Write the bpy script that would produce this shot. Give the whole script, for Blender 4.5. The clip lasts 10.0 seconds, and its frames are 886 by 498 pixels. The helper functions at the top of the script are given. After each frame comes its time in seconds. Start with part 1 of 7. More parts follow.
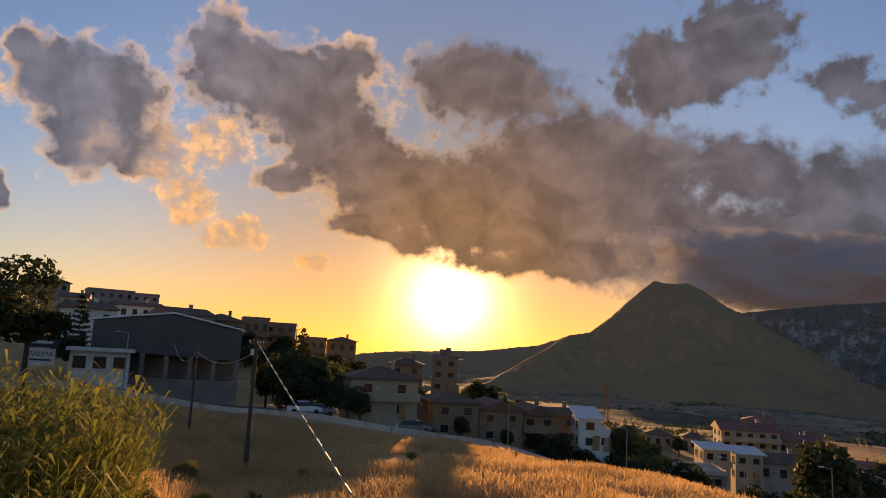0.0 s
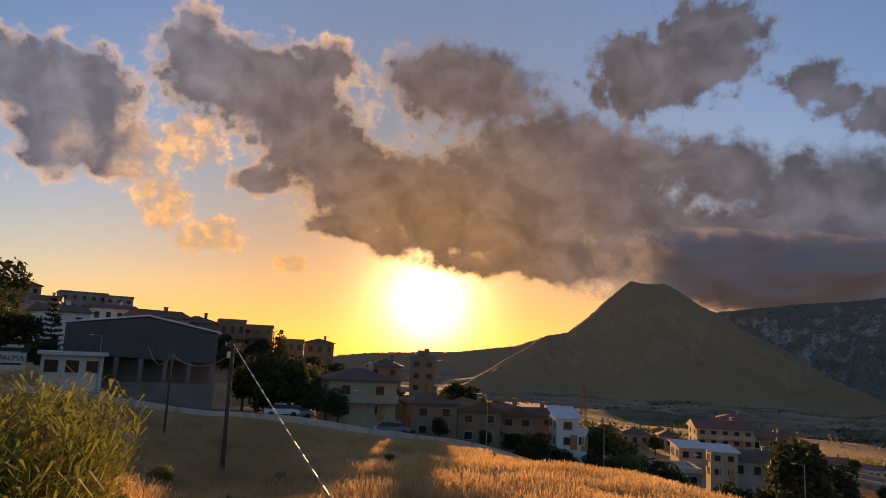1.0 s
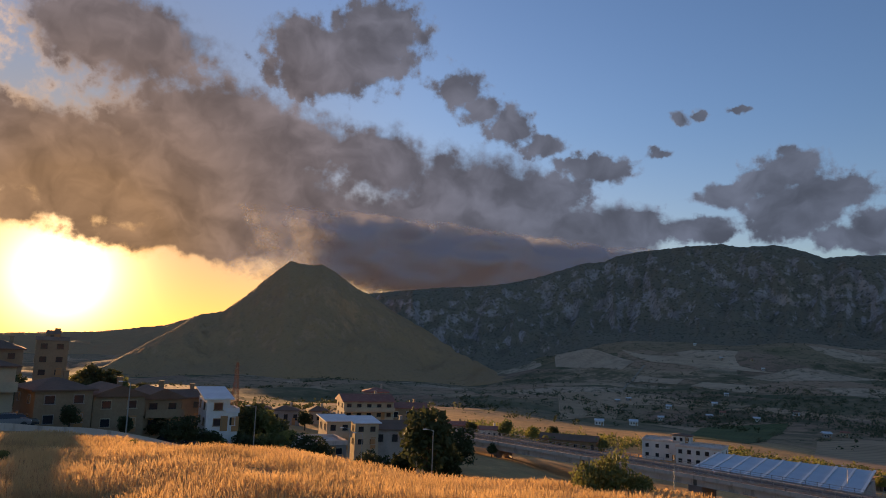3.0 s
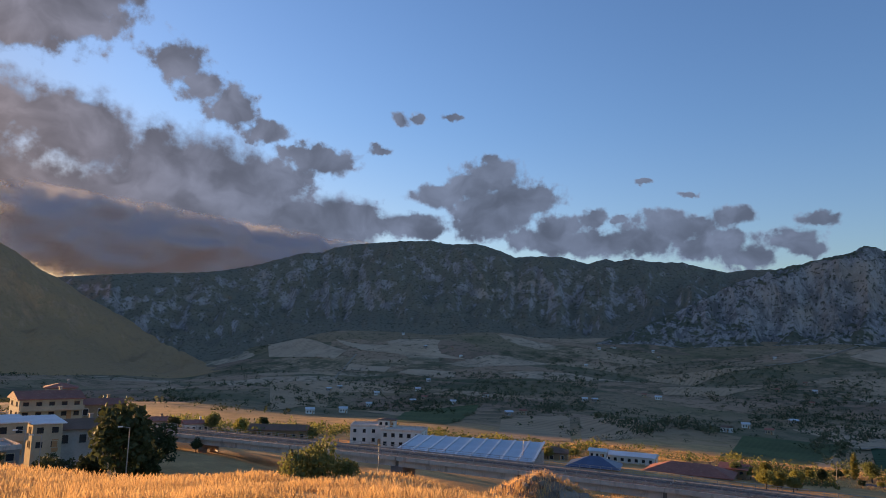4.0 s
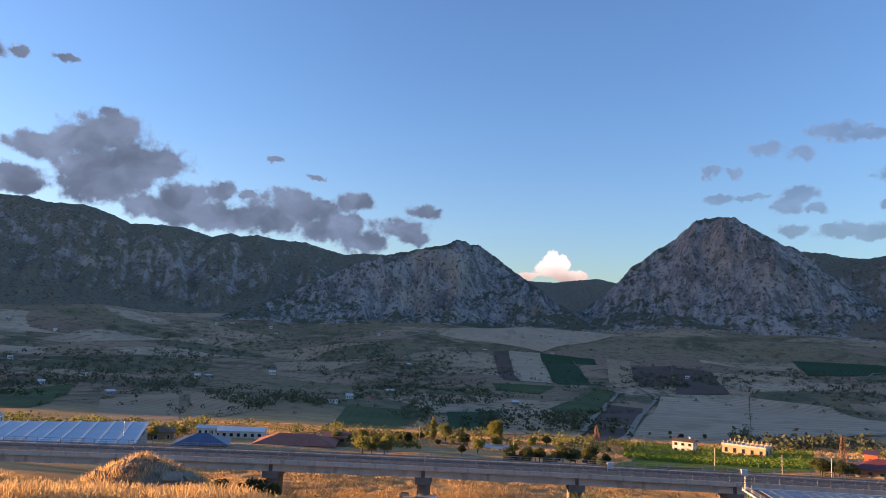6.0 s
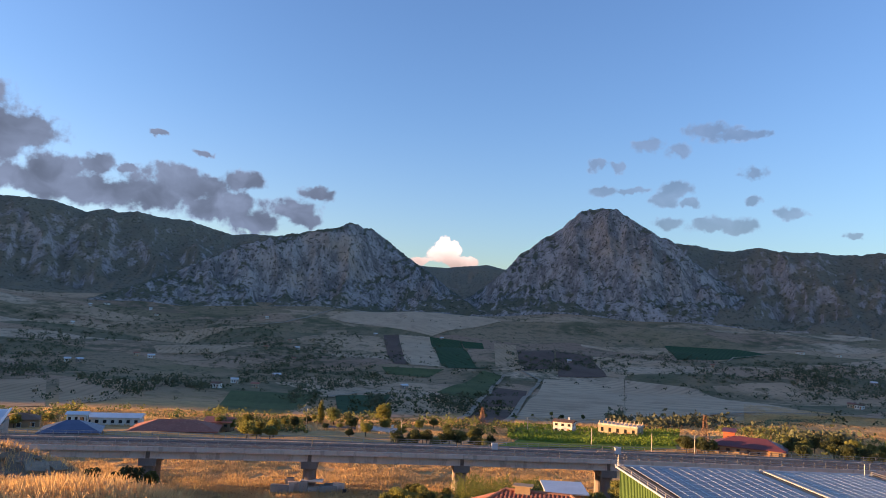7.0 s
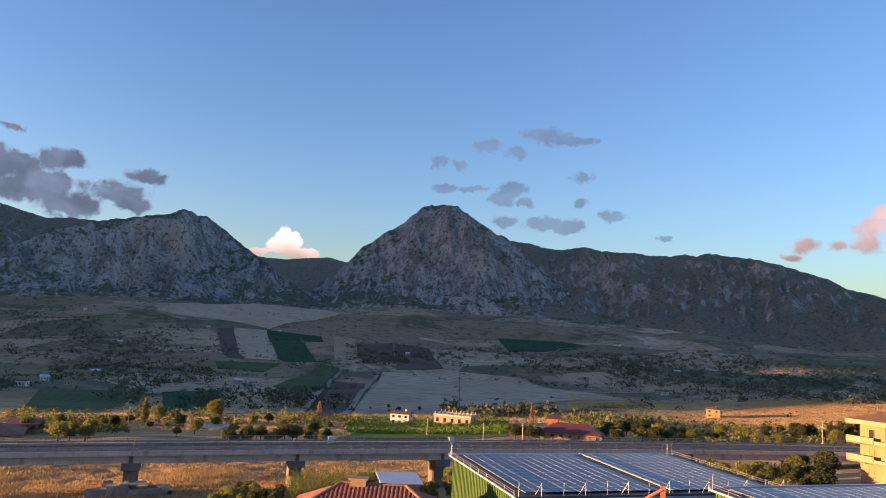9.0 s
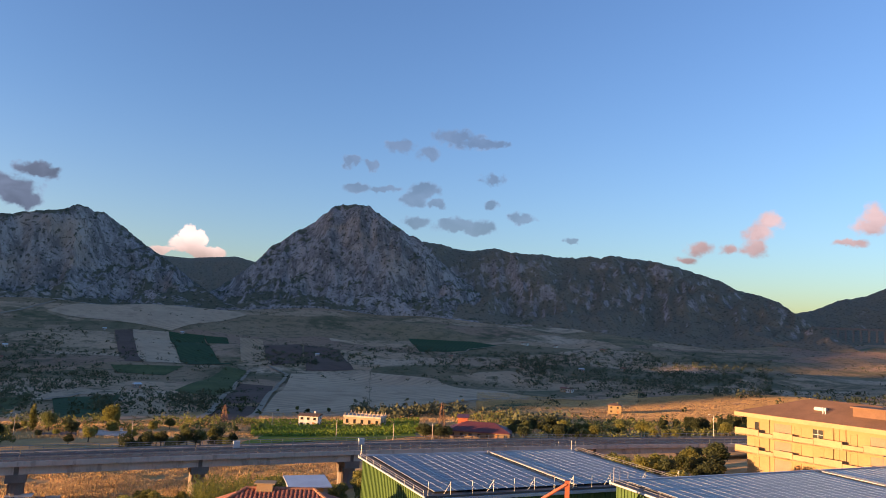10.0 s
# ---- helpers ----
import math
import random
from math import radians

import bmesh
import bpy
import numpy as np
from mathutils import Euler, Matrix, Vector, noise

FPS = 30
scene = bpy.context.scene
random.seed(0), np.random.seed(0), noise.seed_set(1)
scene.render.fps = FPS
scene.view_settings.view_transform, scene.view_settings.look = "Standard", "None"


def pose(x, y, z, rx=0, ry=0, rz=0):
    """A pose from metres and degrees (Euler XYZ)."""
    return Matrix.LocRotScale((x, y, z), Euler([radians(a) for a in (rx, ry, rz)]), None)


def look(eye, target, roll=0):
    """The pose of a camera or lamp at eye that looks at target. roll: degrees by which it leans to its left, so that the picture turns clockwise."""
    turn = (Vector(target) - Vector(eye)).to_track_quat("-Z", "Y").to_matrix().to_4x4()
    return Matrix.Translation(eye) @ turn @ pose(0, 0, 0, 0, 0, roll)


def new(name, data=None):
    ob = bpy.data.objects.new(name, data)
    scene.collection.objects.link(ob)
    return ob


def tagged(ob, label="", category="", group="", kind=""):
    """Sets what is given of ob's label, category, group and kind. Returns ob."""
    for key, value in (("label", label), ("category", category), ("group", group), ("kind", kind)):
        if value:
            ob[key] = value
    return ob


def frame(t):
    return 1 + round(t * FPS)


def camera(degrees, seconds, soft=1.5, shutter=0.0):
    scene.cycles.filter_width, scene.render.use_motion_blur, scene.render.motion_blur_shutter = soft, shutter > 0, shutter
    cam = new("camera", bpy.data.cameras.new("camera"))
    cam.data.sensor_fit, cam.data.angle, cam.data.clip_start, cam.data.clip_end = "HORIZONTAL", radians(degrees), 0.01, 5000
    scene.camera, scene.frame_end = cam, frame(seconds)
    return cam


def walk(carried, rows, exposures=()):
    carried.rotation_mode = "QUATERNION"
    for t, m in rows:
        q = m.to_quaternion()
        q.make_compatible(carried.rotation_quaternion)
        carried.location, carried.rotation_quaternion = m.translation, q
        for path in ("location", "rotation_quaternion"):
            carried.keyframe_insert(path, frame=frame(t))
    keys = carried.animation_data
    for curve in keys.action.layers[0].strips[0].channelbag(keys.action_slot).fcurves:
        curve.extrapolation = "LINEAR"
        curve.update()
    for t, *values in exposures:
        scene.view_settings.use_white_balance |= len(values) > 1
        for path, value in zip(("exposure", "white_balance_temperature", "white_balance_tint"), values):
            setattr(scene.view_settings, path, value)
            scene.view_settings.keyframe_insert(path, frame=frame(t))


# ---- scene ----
cam = camera(64.50, 10.0, 0.95)
PATH = [
    (0.0, pose(0, 0, 0, 98.38, -3.07, 0.00)),
    (0.5, pose(0, 0, 0, 98.45, -2.92, -0.56)),
    (1.0, pose(0, 0, 0, 98.55, -2.66, -1.76)),
    (1.5, pose(0, 0, 0, 98.60, -2.40, -4.58)),
    (2.0, pose(0, 0, 0, 98.48, -2.24, -10.17)),
    (2.2, pose(0, 0, 0, 98.36, -2.15, -13.21)),
    (3.3, pose(0, 0, 0, 97.91, -1.94, -35.88)),
    (3.5, pose(0, 0, 0, 97.87, -1.87, -40.52)),
    (4.0, pose(0, 0, 0, 97.88, -1.64, -51.84)),
    (4.5, pose(0, 0, 0, 97.84, -1.76, -61.86)),
    (5.0, pose(0, 0, 0, 97.64, -2.06, -70.08)),
    (5.5, pose(0, 0, 0, 97.39, -2.25, -76.64)),
    (6.0, pose(0, 0, 0, 97.01, -2.37, -82.05)),
    (6.2, pose(0, 0, 0, 96.86, -2.51, -84.01)),
    (7.5, pose(0, 0, 0, 95.75, -3.01, -94.51)),
    (8.0, pose(0, 0, 0, 95.68, -3.17, -97.67)),
    (8.5, pose(0, 0, 0, 95.91, -3.10, -100.61)),
    (9.0, pose(0, 0, 0, 96.22, -3.01, -103.84)),
    (9.5, pose(0, 0, 0, 96.45, -2.84, -107.47)),
    (10.0, pose(0, 0, 0, 96.61, -2.73, -111.06)),
]
EXPOSURES = [(0.0, 0.58, 8700, 21), (2.0, 0.58, 8600, 21), (2.8, 0.7, 8000, 17), (3.5, 0.92, 7400, 15), (4.0, 1.2, 7200, 14), (4.5, 1.38, 7000, 13), (5.5, 1.57, 6950, 14), (7.5, 1.7, 7200, 16), (10.0, 1.48, 7150, 16)]
walk(cam, PATH, EXPOSURES)

# ---- sky, sun ----
SUN_AZ, SUN_EL, LIGHT_EL = 0.3, 4.3, 3.4

CLOUD_WEST = [(-30.6, 18.2, 4.1, 3.0), (-26.4, 18.3, 3.6, 3.4), (-27.9, 14.7, 4.4, 3.1), (-23.8, 13.7, 3.4, 2.3), (-21.0, 10.7, 2.3, 2.2), (-33.6, 19.7, 1.3, 1.6), (-17.0, 8.3, 2.6, 1.3), (-19.0, 15.3, 2.6, 1.8), (-33.4, 9.7, 0.8, 1.0), (-10.7, 6.6, 1.1, 0.7)]
CLOUD_BANK = [(-20.0, 23.2, 2.5, 2.6), (-17.7, 20.2, 4.8, 3.8), (-11.8, 19.8, 5.0, 3.9), (-9.0, 22.9, 2.7, 1.8), (-9.6, 16.0, 4.9, 3.9), (-4.7, 13.2, 6.1, 3.9), (-13.9, 13.3, 2.3, 1.3), (-7.3, 9.8, 2.8, 1.4), (2.4, 21.7, 7.4, 3.2), (9.3, 15.6, 8.8, 4.8), (2.5, 11.8, 8.5, 4.6), (12.2, 10.7, 9.8, 4.5), (16.1, 15.5, 4.8, 3.1), (18.3, 9.4, 7.6, 3.1), (21.6, 15.4, 2.9, 2.1), (24.0, 15.2, 3.2, 2.3), (27.0, 9.3, 7.4, 3.9), (29.9, 11.2, 5.3, 3.8), (9.5, 7.5, 10.4, 1.4), (-3.5, 8.7, 2.3, 1.2)]
CLOUD_BANK_EAST = [(31.5, 12.5, 6.9, 3.4), (36.2, 12.1, 4.2, 2.5), (29.9, 7.9, 11.7, 2.5), (38.1, 9.7, 6.5, 2.1), (43.7, 9.9, 3.7, 1.5), (22.8, 14.9, 3.5, 2.4), (49.3, 9.7, 2.7, 1.0), (36.4, 7.8, 6.9, 1.4)]
CLOUD_HIGH = [(19.6, 22.5, 5.6, 2.3), (22.5, 24.6, 3.9, 2.5), (16.5, 23.8, 2.5, 1.6), (17.2, 20.9, 3.4, 1.6), (29.6, 20.8, 1.9, 1.4), (31.6, 19.3, 1.6, 1.1), (34.0, 17.9, 1.6, 1.5), (36.7, 16.3, 1.6, 0.8)]
CLOUD_WISPS = [(47.8, 18.3, 0.8, 0.55), (49.2, 18.5, 0.6, 0.5), (52.0, 18.5, 0.9, 0.32), (46.2, 15.7, 1.1, 0.38), (67.8, 13.2, 0.5, 0.3), (71.1, 12.2, 0.8, 0.22)]
CLOUD_MID = [(55.9, 13.9, 2.0, 1.3), (53.8, 13.0, 1.8, 1.15), (51.25, 12.1, 2.0, 0.85), (58.3, 11.9, 2.6, 1.4), (55.7, 11.2, 3.1, 1.6), (55.3, 9.6, 2.7, 1.0), (61.2, 9.8, 1.8, 0.8), (59.4, 8.8, 2.7, 0.8), (63.9, 10.4, 1.0, 0.6), (65.8, 10.4, 0.45, 0.3), (63.1, 8.5, 3.6, 1.0), (69.1, 10.0, 1.8, 1.05), (67.7, 8.75, 2.7, 1.25), (71.4, 9.6, 1.8, 0.7), (74.2, 10.3, 1.5, 0.65), (72.9, 8.2, 2.7, 1.1), (75.2, 7.15, 1.8, 0.7), (78.4, 8.4, 1.5, 0.8), (79.1, 7.7, 1.1, 0.5), (80.3, 9.9, 1.35, 0.48), (38.1, 12.6, 2.5, 1.7), (39.1, 9.4, 4.9, 1.7), (42.3, 9.8, 3.6, 1.5), (44.7, 10.5, 1.6, 0.9), (45.7, 9.6, 2.5, 0.8), (49.7, 10.0, 1.8, 0.8), (49.0, 9.3, 2.2, 0.6), (41.4, 14.6, 2.3, 1.05), (39.6, 15.0, 1.8, 0.45)]
CLOUD_EAST = [(111.4, 15.7, 1.9, 0.65), (113.6, 15.2, 2.0, 0.4), (106.9, 14.7, 1.1, 0.5), (109.2, 14.1, 0.9, 0.55), (103.1, 13.3, 0.7, 0.4), (104.5, 13.1, 0.7, 0.35), (103.6, 11.2, 1.2, 0.45), (105.5, 11.2, 1.3, 0.27), (109.1, 11.3, 1.25, 0.65), (108.2, 10.4, 1.0, 0.45), (110.3, 10.2, 0.9, 0.35), (112.1, 8.6, 1.9, 0.55), (113.8, 8.3, 1.35, 0.5), (108.3, 8.6, 1.2, 0.5), (114.5, 12.4, 1.1, 0.5), (117.1, 9.3, 1.1, 0.45), (114.4, 10.2, 0.6, 0.4), (121.0, 7.7, 0.6, 0.22)]
CLOUD_CUMULUS = [(90.7, 6.35, 0.55, 0.65), (91.3, 6.0, 0.8, 0.6), (90.2, 5.6, 1.0, 0.55), (91.2, 5.2, 1.8, 0.5), (92.6, 5.1, 1.0, 0.38), (88.9, 5.05, 0.95, 0.3)]
CLOUD_PINK = [(130.8, 7.1, 0.95, 0.6), (130.0, 6.3, 0.8, 0.35), (133.1, 7.1, 0.85, 0.45), (135.9, 9.2, 1.0, 0.7), (135.2, 8.2, 1.15, 0.9), (134.8, 7.1, 0.95, 0.75), (142.7, 9.3, 0.85, 1.2), (142.3, 8.5, 0.95, 0.6), (141.1, 7.5, 1.2, 0.38)]


def node(tree, kind, **values):
    n = tree.nodes.new(kind)
    for k, v in values.items():
        if k == "op":
            n.operation = v
        elif k == "clamp":
            n.use_clamp = v
        else:
            n.inputs[int(k[1:])].default_value = v
    return n


class Maths:
    """Short forms for the node graph of the sky and the materials."""

    def __init__(self, tree):
        self.tree = tree

    def put(self, socket, value):
        if isinstance(value, (int, float, tuple)):
            socket.default_value = value
        else:
            self.tree.links.new(value, socket)

    def do(self, op, a, b=0.0, c=0.0, clamp=False):
        n = self.tree.nodes.new("ShaderNodeMath")
        n.operation, n.use_clamp = op, clamp
        for s, v in zip(n.inputs, (a, b, c)):
            self.put(s, v)
        return n.outputs[0]

    def vec(self, op, a, b=(0, 0, 0), c=(0, 0, 0)):
        n = self.tree.nodes.new("ShaderNodeVectorMath")
        n.operation = op
        for s, v in zip(n.inputs, (a, b, c)):
            self.put(s, v)
        return n.outputs[1 if op in ("DOT_PRODUCT", "LENGTH") else 0]

    def noise(self, at, scale, detail=5.0, rough=0.55, distort=0.0):
        n = self.tree.nodes.new("ShaderNodeTexNoise")
        self.put(n.inputs["Vector"], at)
        n.inputs["Scale"].default_value, n.inputs["Detail"].default_value = scale, detail
        n.inputs["Roughness"].default_value, n.inputs["Distortion"].default_value = rough, distort
        return n.outputs[0]

    def step(self, x, lo, hi, a=0.0, b=1.0):
        n = self.tree.nodes.new("ShaderNodeMapRange")
        n.interpolation_type = "SMOOTHSTEP"
        for s, v in zip(n.inputs, (x, lo, hi, a, b)):
            self.put(s, v)
        return n.outputs[0]

    def mix(self, f, a, b, kind="MIX"):
        n = self.tree.nodes.new("ShaderNodeMix")
        n.data_type, n.blend_type, n.clamp_factor = "RGBA", kind, True
        self.put(n.inputs[0], f)
        for s, v in zip(n.inputs[6:8], (a, b)):
            self.put(s, v if not isinstance(v, tuple) else (*v[:3], 1.0))
        return n.outputs[2]


def build_sky():
    world = bpy.data.worlds.new("sky")
    scene.world = world
    world.use_nodes = True
    tree = world.node_tree
    tree.nodes.clear()
    m = Maths(tree)
    ray = tree.nodes.new("ShaderNodeTexCoord").outputs["Generated"]
    sep = tree.nodes.new("ShaderNodeSeparateXYZ")
    m.put(sep.inputs[0], ray)
    x, y, z = sep.outputs
    az = m.do("MULTIPLY", m.do("ARCTAN2", x, y), 57.2958)
    el = m.do("MULTIPLY", m.do("ARCSINE", z), 57.2958)
    comb = tree.nodes.new("ShaderNodeCombineXYZ")
    m.put(comb.inputs[0], az), m.put(comb.inputs[1], el)
    here = comb.outputs[0]
    # angle from the sun
    sun = (math.sin(radians(SUN_AZ)) * math.cos(radians(SUN_EL)), math.cos(radians(SUN_AZ)) * math.cos(radians(SUN_EL)), math.sin(radians(SUN_EL)))
    off = m.do("MULTIPLY", m.do("ARCCOSINE", m.do("MINIMUM", m.vec("DOT_PRODUCT", ray, sun), 1.0)), 57.2958)

    def glow(width):
        return m.do("EXPONENT", m.do("MULTIPLY", m.do("DIVIDE", off, width), -1.0))

    sky = tree.nodes.new("ShaderNodeTexSky")
    sky.sky_type, sky.sun_disc = "NISHITA", False
    sky.sun_elevation, sky.sun_rotation = radians(LIGHT_EL), radians(SUN_AZ)
    sky.air_density, sky.dust_density, sky.ozone_density = SKY_AIR, SKY_DUST, SKY_OZONE
    clear = m.vec("MULTIPLY", sky.outputs[0], SKY_TINT)
    lift = tree.nodes.new("ShaderNodeVectorMath")
    lift.operation = "SCALE"
    m.put(lift.inputs[0], clear)
    m.put(lift.inputs["Scale"], m.do("MULTIPLY", m.step(off, 4.0, 32.0, 0.42, 1.35), m.do("MULTIPLY", m.step(off, 30.0, 95.0, 1.0, SKY_EAST), m.step(off, 146.0, 178.0, 1.0, 2.2))))
    clear = lift.outputs[0]
    rosy = m.do("MULTIPLY", m.step(off, 8.0, 60.0, 1.0, 0.0), m.step(el, 2.0, 20.0, 1.0, 0.0))
    clear = m.vec("MULTIPLY", clear, m.mix(rosy, (1.0, 1.0, 1.0), (0.95, 0.66, 0.50)))
    # evening glow round the sun, low over the horizon
    band = m.do("MULTIPLY", glow(32.0), m.step(el, -6.0, 19.0, 1.0, 0.0))
    warm = tree.nodes.new("ShaderNodeVectorMath")
    warm.operation = "SCALE"
    warm.inputs[0].default_value = GLOW_WIDE
    m.put(warm.inputs["Scale"], band)
    clear = m.vec("ADD", clear, warm.outputs[0])
    near = tree.nodes.new("ShaderNodeVectorMath")
    near.operation = "SCALE"
    near.inputs[0].default_value = GLOW_NEAR
    m.put(near.inputs["Scale"], m.do("ADD", m.do("MULTIPLY", glow(1.4), 9.0), m.do("MULTIPLY", glow(5.0), 0.22)))
    clear = m.vec("ADD", clear, near.outputs[0])

    # the clouds' billows bend their outlines at three scales
    def bend(at, scale, reach, detail):
        n = tree.nodes.new("ShaderNodeTexNoise")
        m.put(n.inputs["Vector"], at)
        n.inputs["Scale"].default_value, n.inputs["Detail"].default_value, n.inputs["Roughness"].default_value = scale, detail, 0.55
        return m.vec("MULTIPLY_ADD", m.vec("SUBTRACT", n.outputs["Color"], (0.5, 0.5, 0.5)), (reach, reach * 0.8, 0.0), at)

    bent = bend(bend(here, 0.17, 4.2, 2.0), 0.7, 1.0, 1.0)
    calm = bend(bend(here, 0.3, 0.9, 2.0), 0.75, 1.7, 4.0)
    puff = tree.nodes.new("ShaderNodeTexVoronoi")
    puff.feature, puff.normalize = "SMOOTH_F1", True
    m.put(puff.inputs["Vector"], bend(here, 1.1, 0.5, 2.0))
    puff.inputs["Scale"].default_value, puff.inputs["Detail"].default_value, puff.inputs["Roughness"].default_value = 0.85, 3.0, 0.5
    puff.inputs["Smoothness"].default_value = 0.4
    fine = m.noise(here, 0.7, 8.0, 0.58)
    ragged = m.do("ADD", m.do("MULTIPLY", m.do("SUBTRACT", fine, 0.5), 1.15), m.do("MULTIPLY", m.do("SUBTRACT", 0.32, puff.outputs["Distance"]), 0.75))

    def field(blobs, soft, grow=1.1, plan=None):
        total = None
        for a, e, rx, ry in blobs:
            rx, ry = rx * grow, ry * grow
            v = m.vec("MULTIPLY_ADD", plan or bent, (1 / rx, 1 / ry, 0.0), (-a / rx, -e / ry, 0.0))
            r = m.do("SQRT", m.vec("DOT_PRODUCT", v, v))
            total = r if total is None else m.do("SMOOTH_MIN", total, r, soft)
        return m.do("SUBTRACT", 1.0, total)

    def tone(colour, body):
        n = tree.nodes.new("ShaderNodeVectorMath")
        n.operation = "SCALE"
        m.put(n.inputs[0], colour)
        m.put(n.inputs["Scale"], body)
        return n.outputs[0]

    out = clear
    # backlit banks
    banks = field(CLOUD_BANK + CLOUD_BANK_EAST, 0.6)
    west = field(CLOUD_WEST, 0.5)
    high = m.do("MAXIMUM", field(CLOUD_HIGH + CLOUD_MID, 0.45, 1.28, calm), m.do("SUBTRACT", field(CLOUD_WISPS + CLOUD_EAST, 0.3, 1.3, calm), 0.12))
    high = m.do("ADD", m.do("MULTIPLY", high, 1.0), m.do("MULTIPLY", ragged, m.step(high, 0.2, 0.6, 0.6, 0.1)))
    body = m.do("MAXIMUM", m.do("MAXIMUM", banks, west), high)
    # ragged at the rim, closed inside
    thick = m.do("ADD", m.do("MULTIPLY", body, 1.25), m.do("MULTIPLY", ragged, m.step(body, 0.2, 0.65, 1.0, 0.25)))
    cover = m.do("MULTIPLY", m.step(thick, -0.1, 0.5), m.step(az, 80.0, 100.0, 1.0, 0.6))
    core = m.step(m.do("ADD", thick, m.do("MULTIPLY", m.do("SUBTRACT", m.noise(here, 0.22, 3.0, 0.5), 0.45), 0.8)), 0.06, 0.5)
    # lumps lit from the open sky above and in shade below
    billow = m.noise(bent, 0.3, 5.0, 0.5, 0.0)
    lump = m.noise(m.vec("MULTIPLY", bent, (0.75, 1.0, 1.0)), 0.27, 4.0, 0.5)
    above = m.noise(m.vec("MULTIPLY_ADD", bent, (0.75, 1.0, 1.0), (0.2, 1.0, 0.0)), 0.27, 4.0, 0.5)
    relief = m.step(m.do("SUBTRACT", lump, above), -0.16, 0.16, 0.88, 1.15)
    dark = m.mix(m.do("MULTIPLY", glow(11.0), 2.0, clamp=True), CLOUD_COOL, CLOUD_WARM)
    dark = tone(dark, m.do("MULTIPLY", m.do("MULTIPLY", m.step(billow, 0.3, 0.7, 0.8, 1.25), relief), m.step(az, -22.0, -4.0, 1.45, 1.0)))
    # thin edges pass the sun's light forward, most towards the sun
    gold = m.mix(m.step(el, 6.0, 20.0), EDGE_LOW, EDGE_HIGH)
    lit = m.mix(m.do("MULTIPLY", m.step(off, 6.0, 19.0), m.step(az, -9.0, 3.0)), gold, tone(CLOUD_COOL, 1.8))
    thin_west = m.step(m.do("SUBTRACT", west, banks), -0.1, 0.25, 0.0, 1.0)
    sunny = m.do("MULTIPLY", thin_west, m.step(m.do("ADD", m.do("MULTIPLY", m.do("SUBTRACT", billow, 0.5), 14.0), m.do("SUBTRACT", az, m.do("MULTIPLY", m.do("SUBTRACT", el, 14.0), 0.5))), -28.0, -18.0))
    core = m.do("SUBTRACT", core, m.do("MULTIPLY", sunny, 0.85), clamp=True)
    lit = tone(lit, m.do("MULTIPLY", m.step(fine, 0.36, 0.64, 0.62, 1.12), m.step(puff.outputs["Distance"], 0.1, 0.5, 1.12, 0.8)))
    cover = m.do("MULTIPLY", cover, m.do("SUBTRACT", 1.0, m.do("MULTIPLY", sunny, m.step(fine, 0.4, 0.6, 0.6, 0.1))))
    cloud = m.mix(core, lit, dark)
    out = m.mix(cover, out, cloud)
    # clouds over the far side, lit from the front
    def fronted(blobs, low, top, colour, rag, soft):
        nonlocal out
        f = m.do("ADD", field(blobs, 0.3, 1.1, calm), m.do("MULTIPLY", ragged, rag))
        c = tone(colour, m.step(el, low, top, 0.5, 1.05))
        c = tone(c, m.step(billow, 0.3, 0.7, 0.8, 1.15))
        out = m.mix(m.step(f, -0.05, soft), out, c)

    fronted(CLOUD_CUMULUS, 4.4, 6.6, CUMULUS, 0.45, 0.3)
    fronted(CLOUD_PINK, 5.0, 9.5, PINK, 0.8, 0.6)
    # the land's dimness below the horizon
    bg = tree.nodes.new("ShaderNodeBackground")
    m.put(bg.inputs[0], out)
    bg.inputs[1].default_value = SKY_STRENGTH
    m.put(tree.nodes.new("ShaderNodeOutputWorld").inputs[0], bg.outputs[0])

    lamp = bpy.data.lights.new("sun", "SUN")
    lamp.energy, lamp.angle, lamp.color = SUN_ENERGY, radians(0.6), SUN_COLOUR
    ob = new("sun", lamp)
    ob.matrix_world = look((0, 0, 0), (-sun[0], -sun[1], -math.tan(radians(LIGHT_EL))))
    ob.location = (0, 900, 400)


# colours of the sky, before the sky's strength
SKY_STRENGTH = 0.1
SKY_EAST = 0.98
SKY_AIR, SKY_DUST, SKY_OZONE = 1.0, 0.6, 2.0
SKY_TINT = (0.75, 1.0, 1.5)
GLOW_WIDE, GLOW_NEAR = (3.3, 1.5, 0.6), (13.0, 9.0, 4.8)
CLOUD_COOL, CLOUD_WARM = (0.54, 0.75, 1.2), (1.7, 1.1, 0.7)
EDGE_LOW, EDGE_HIGH = (6.8, 3.9, 1.6), (7.0, 4.6, 2.5)
CUMULUS, PINK = (4.6, 3.7, 3.6), (2.7, 2.1, 2.3)
SUN_ENERGY, SUN_COLOUR = 5.0, (1.0, 0.62, 0.3)
build_sky()

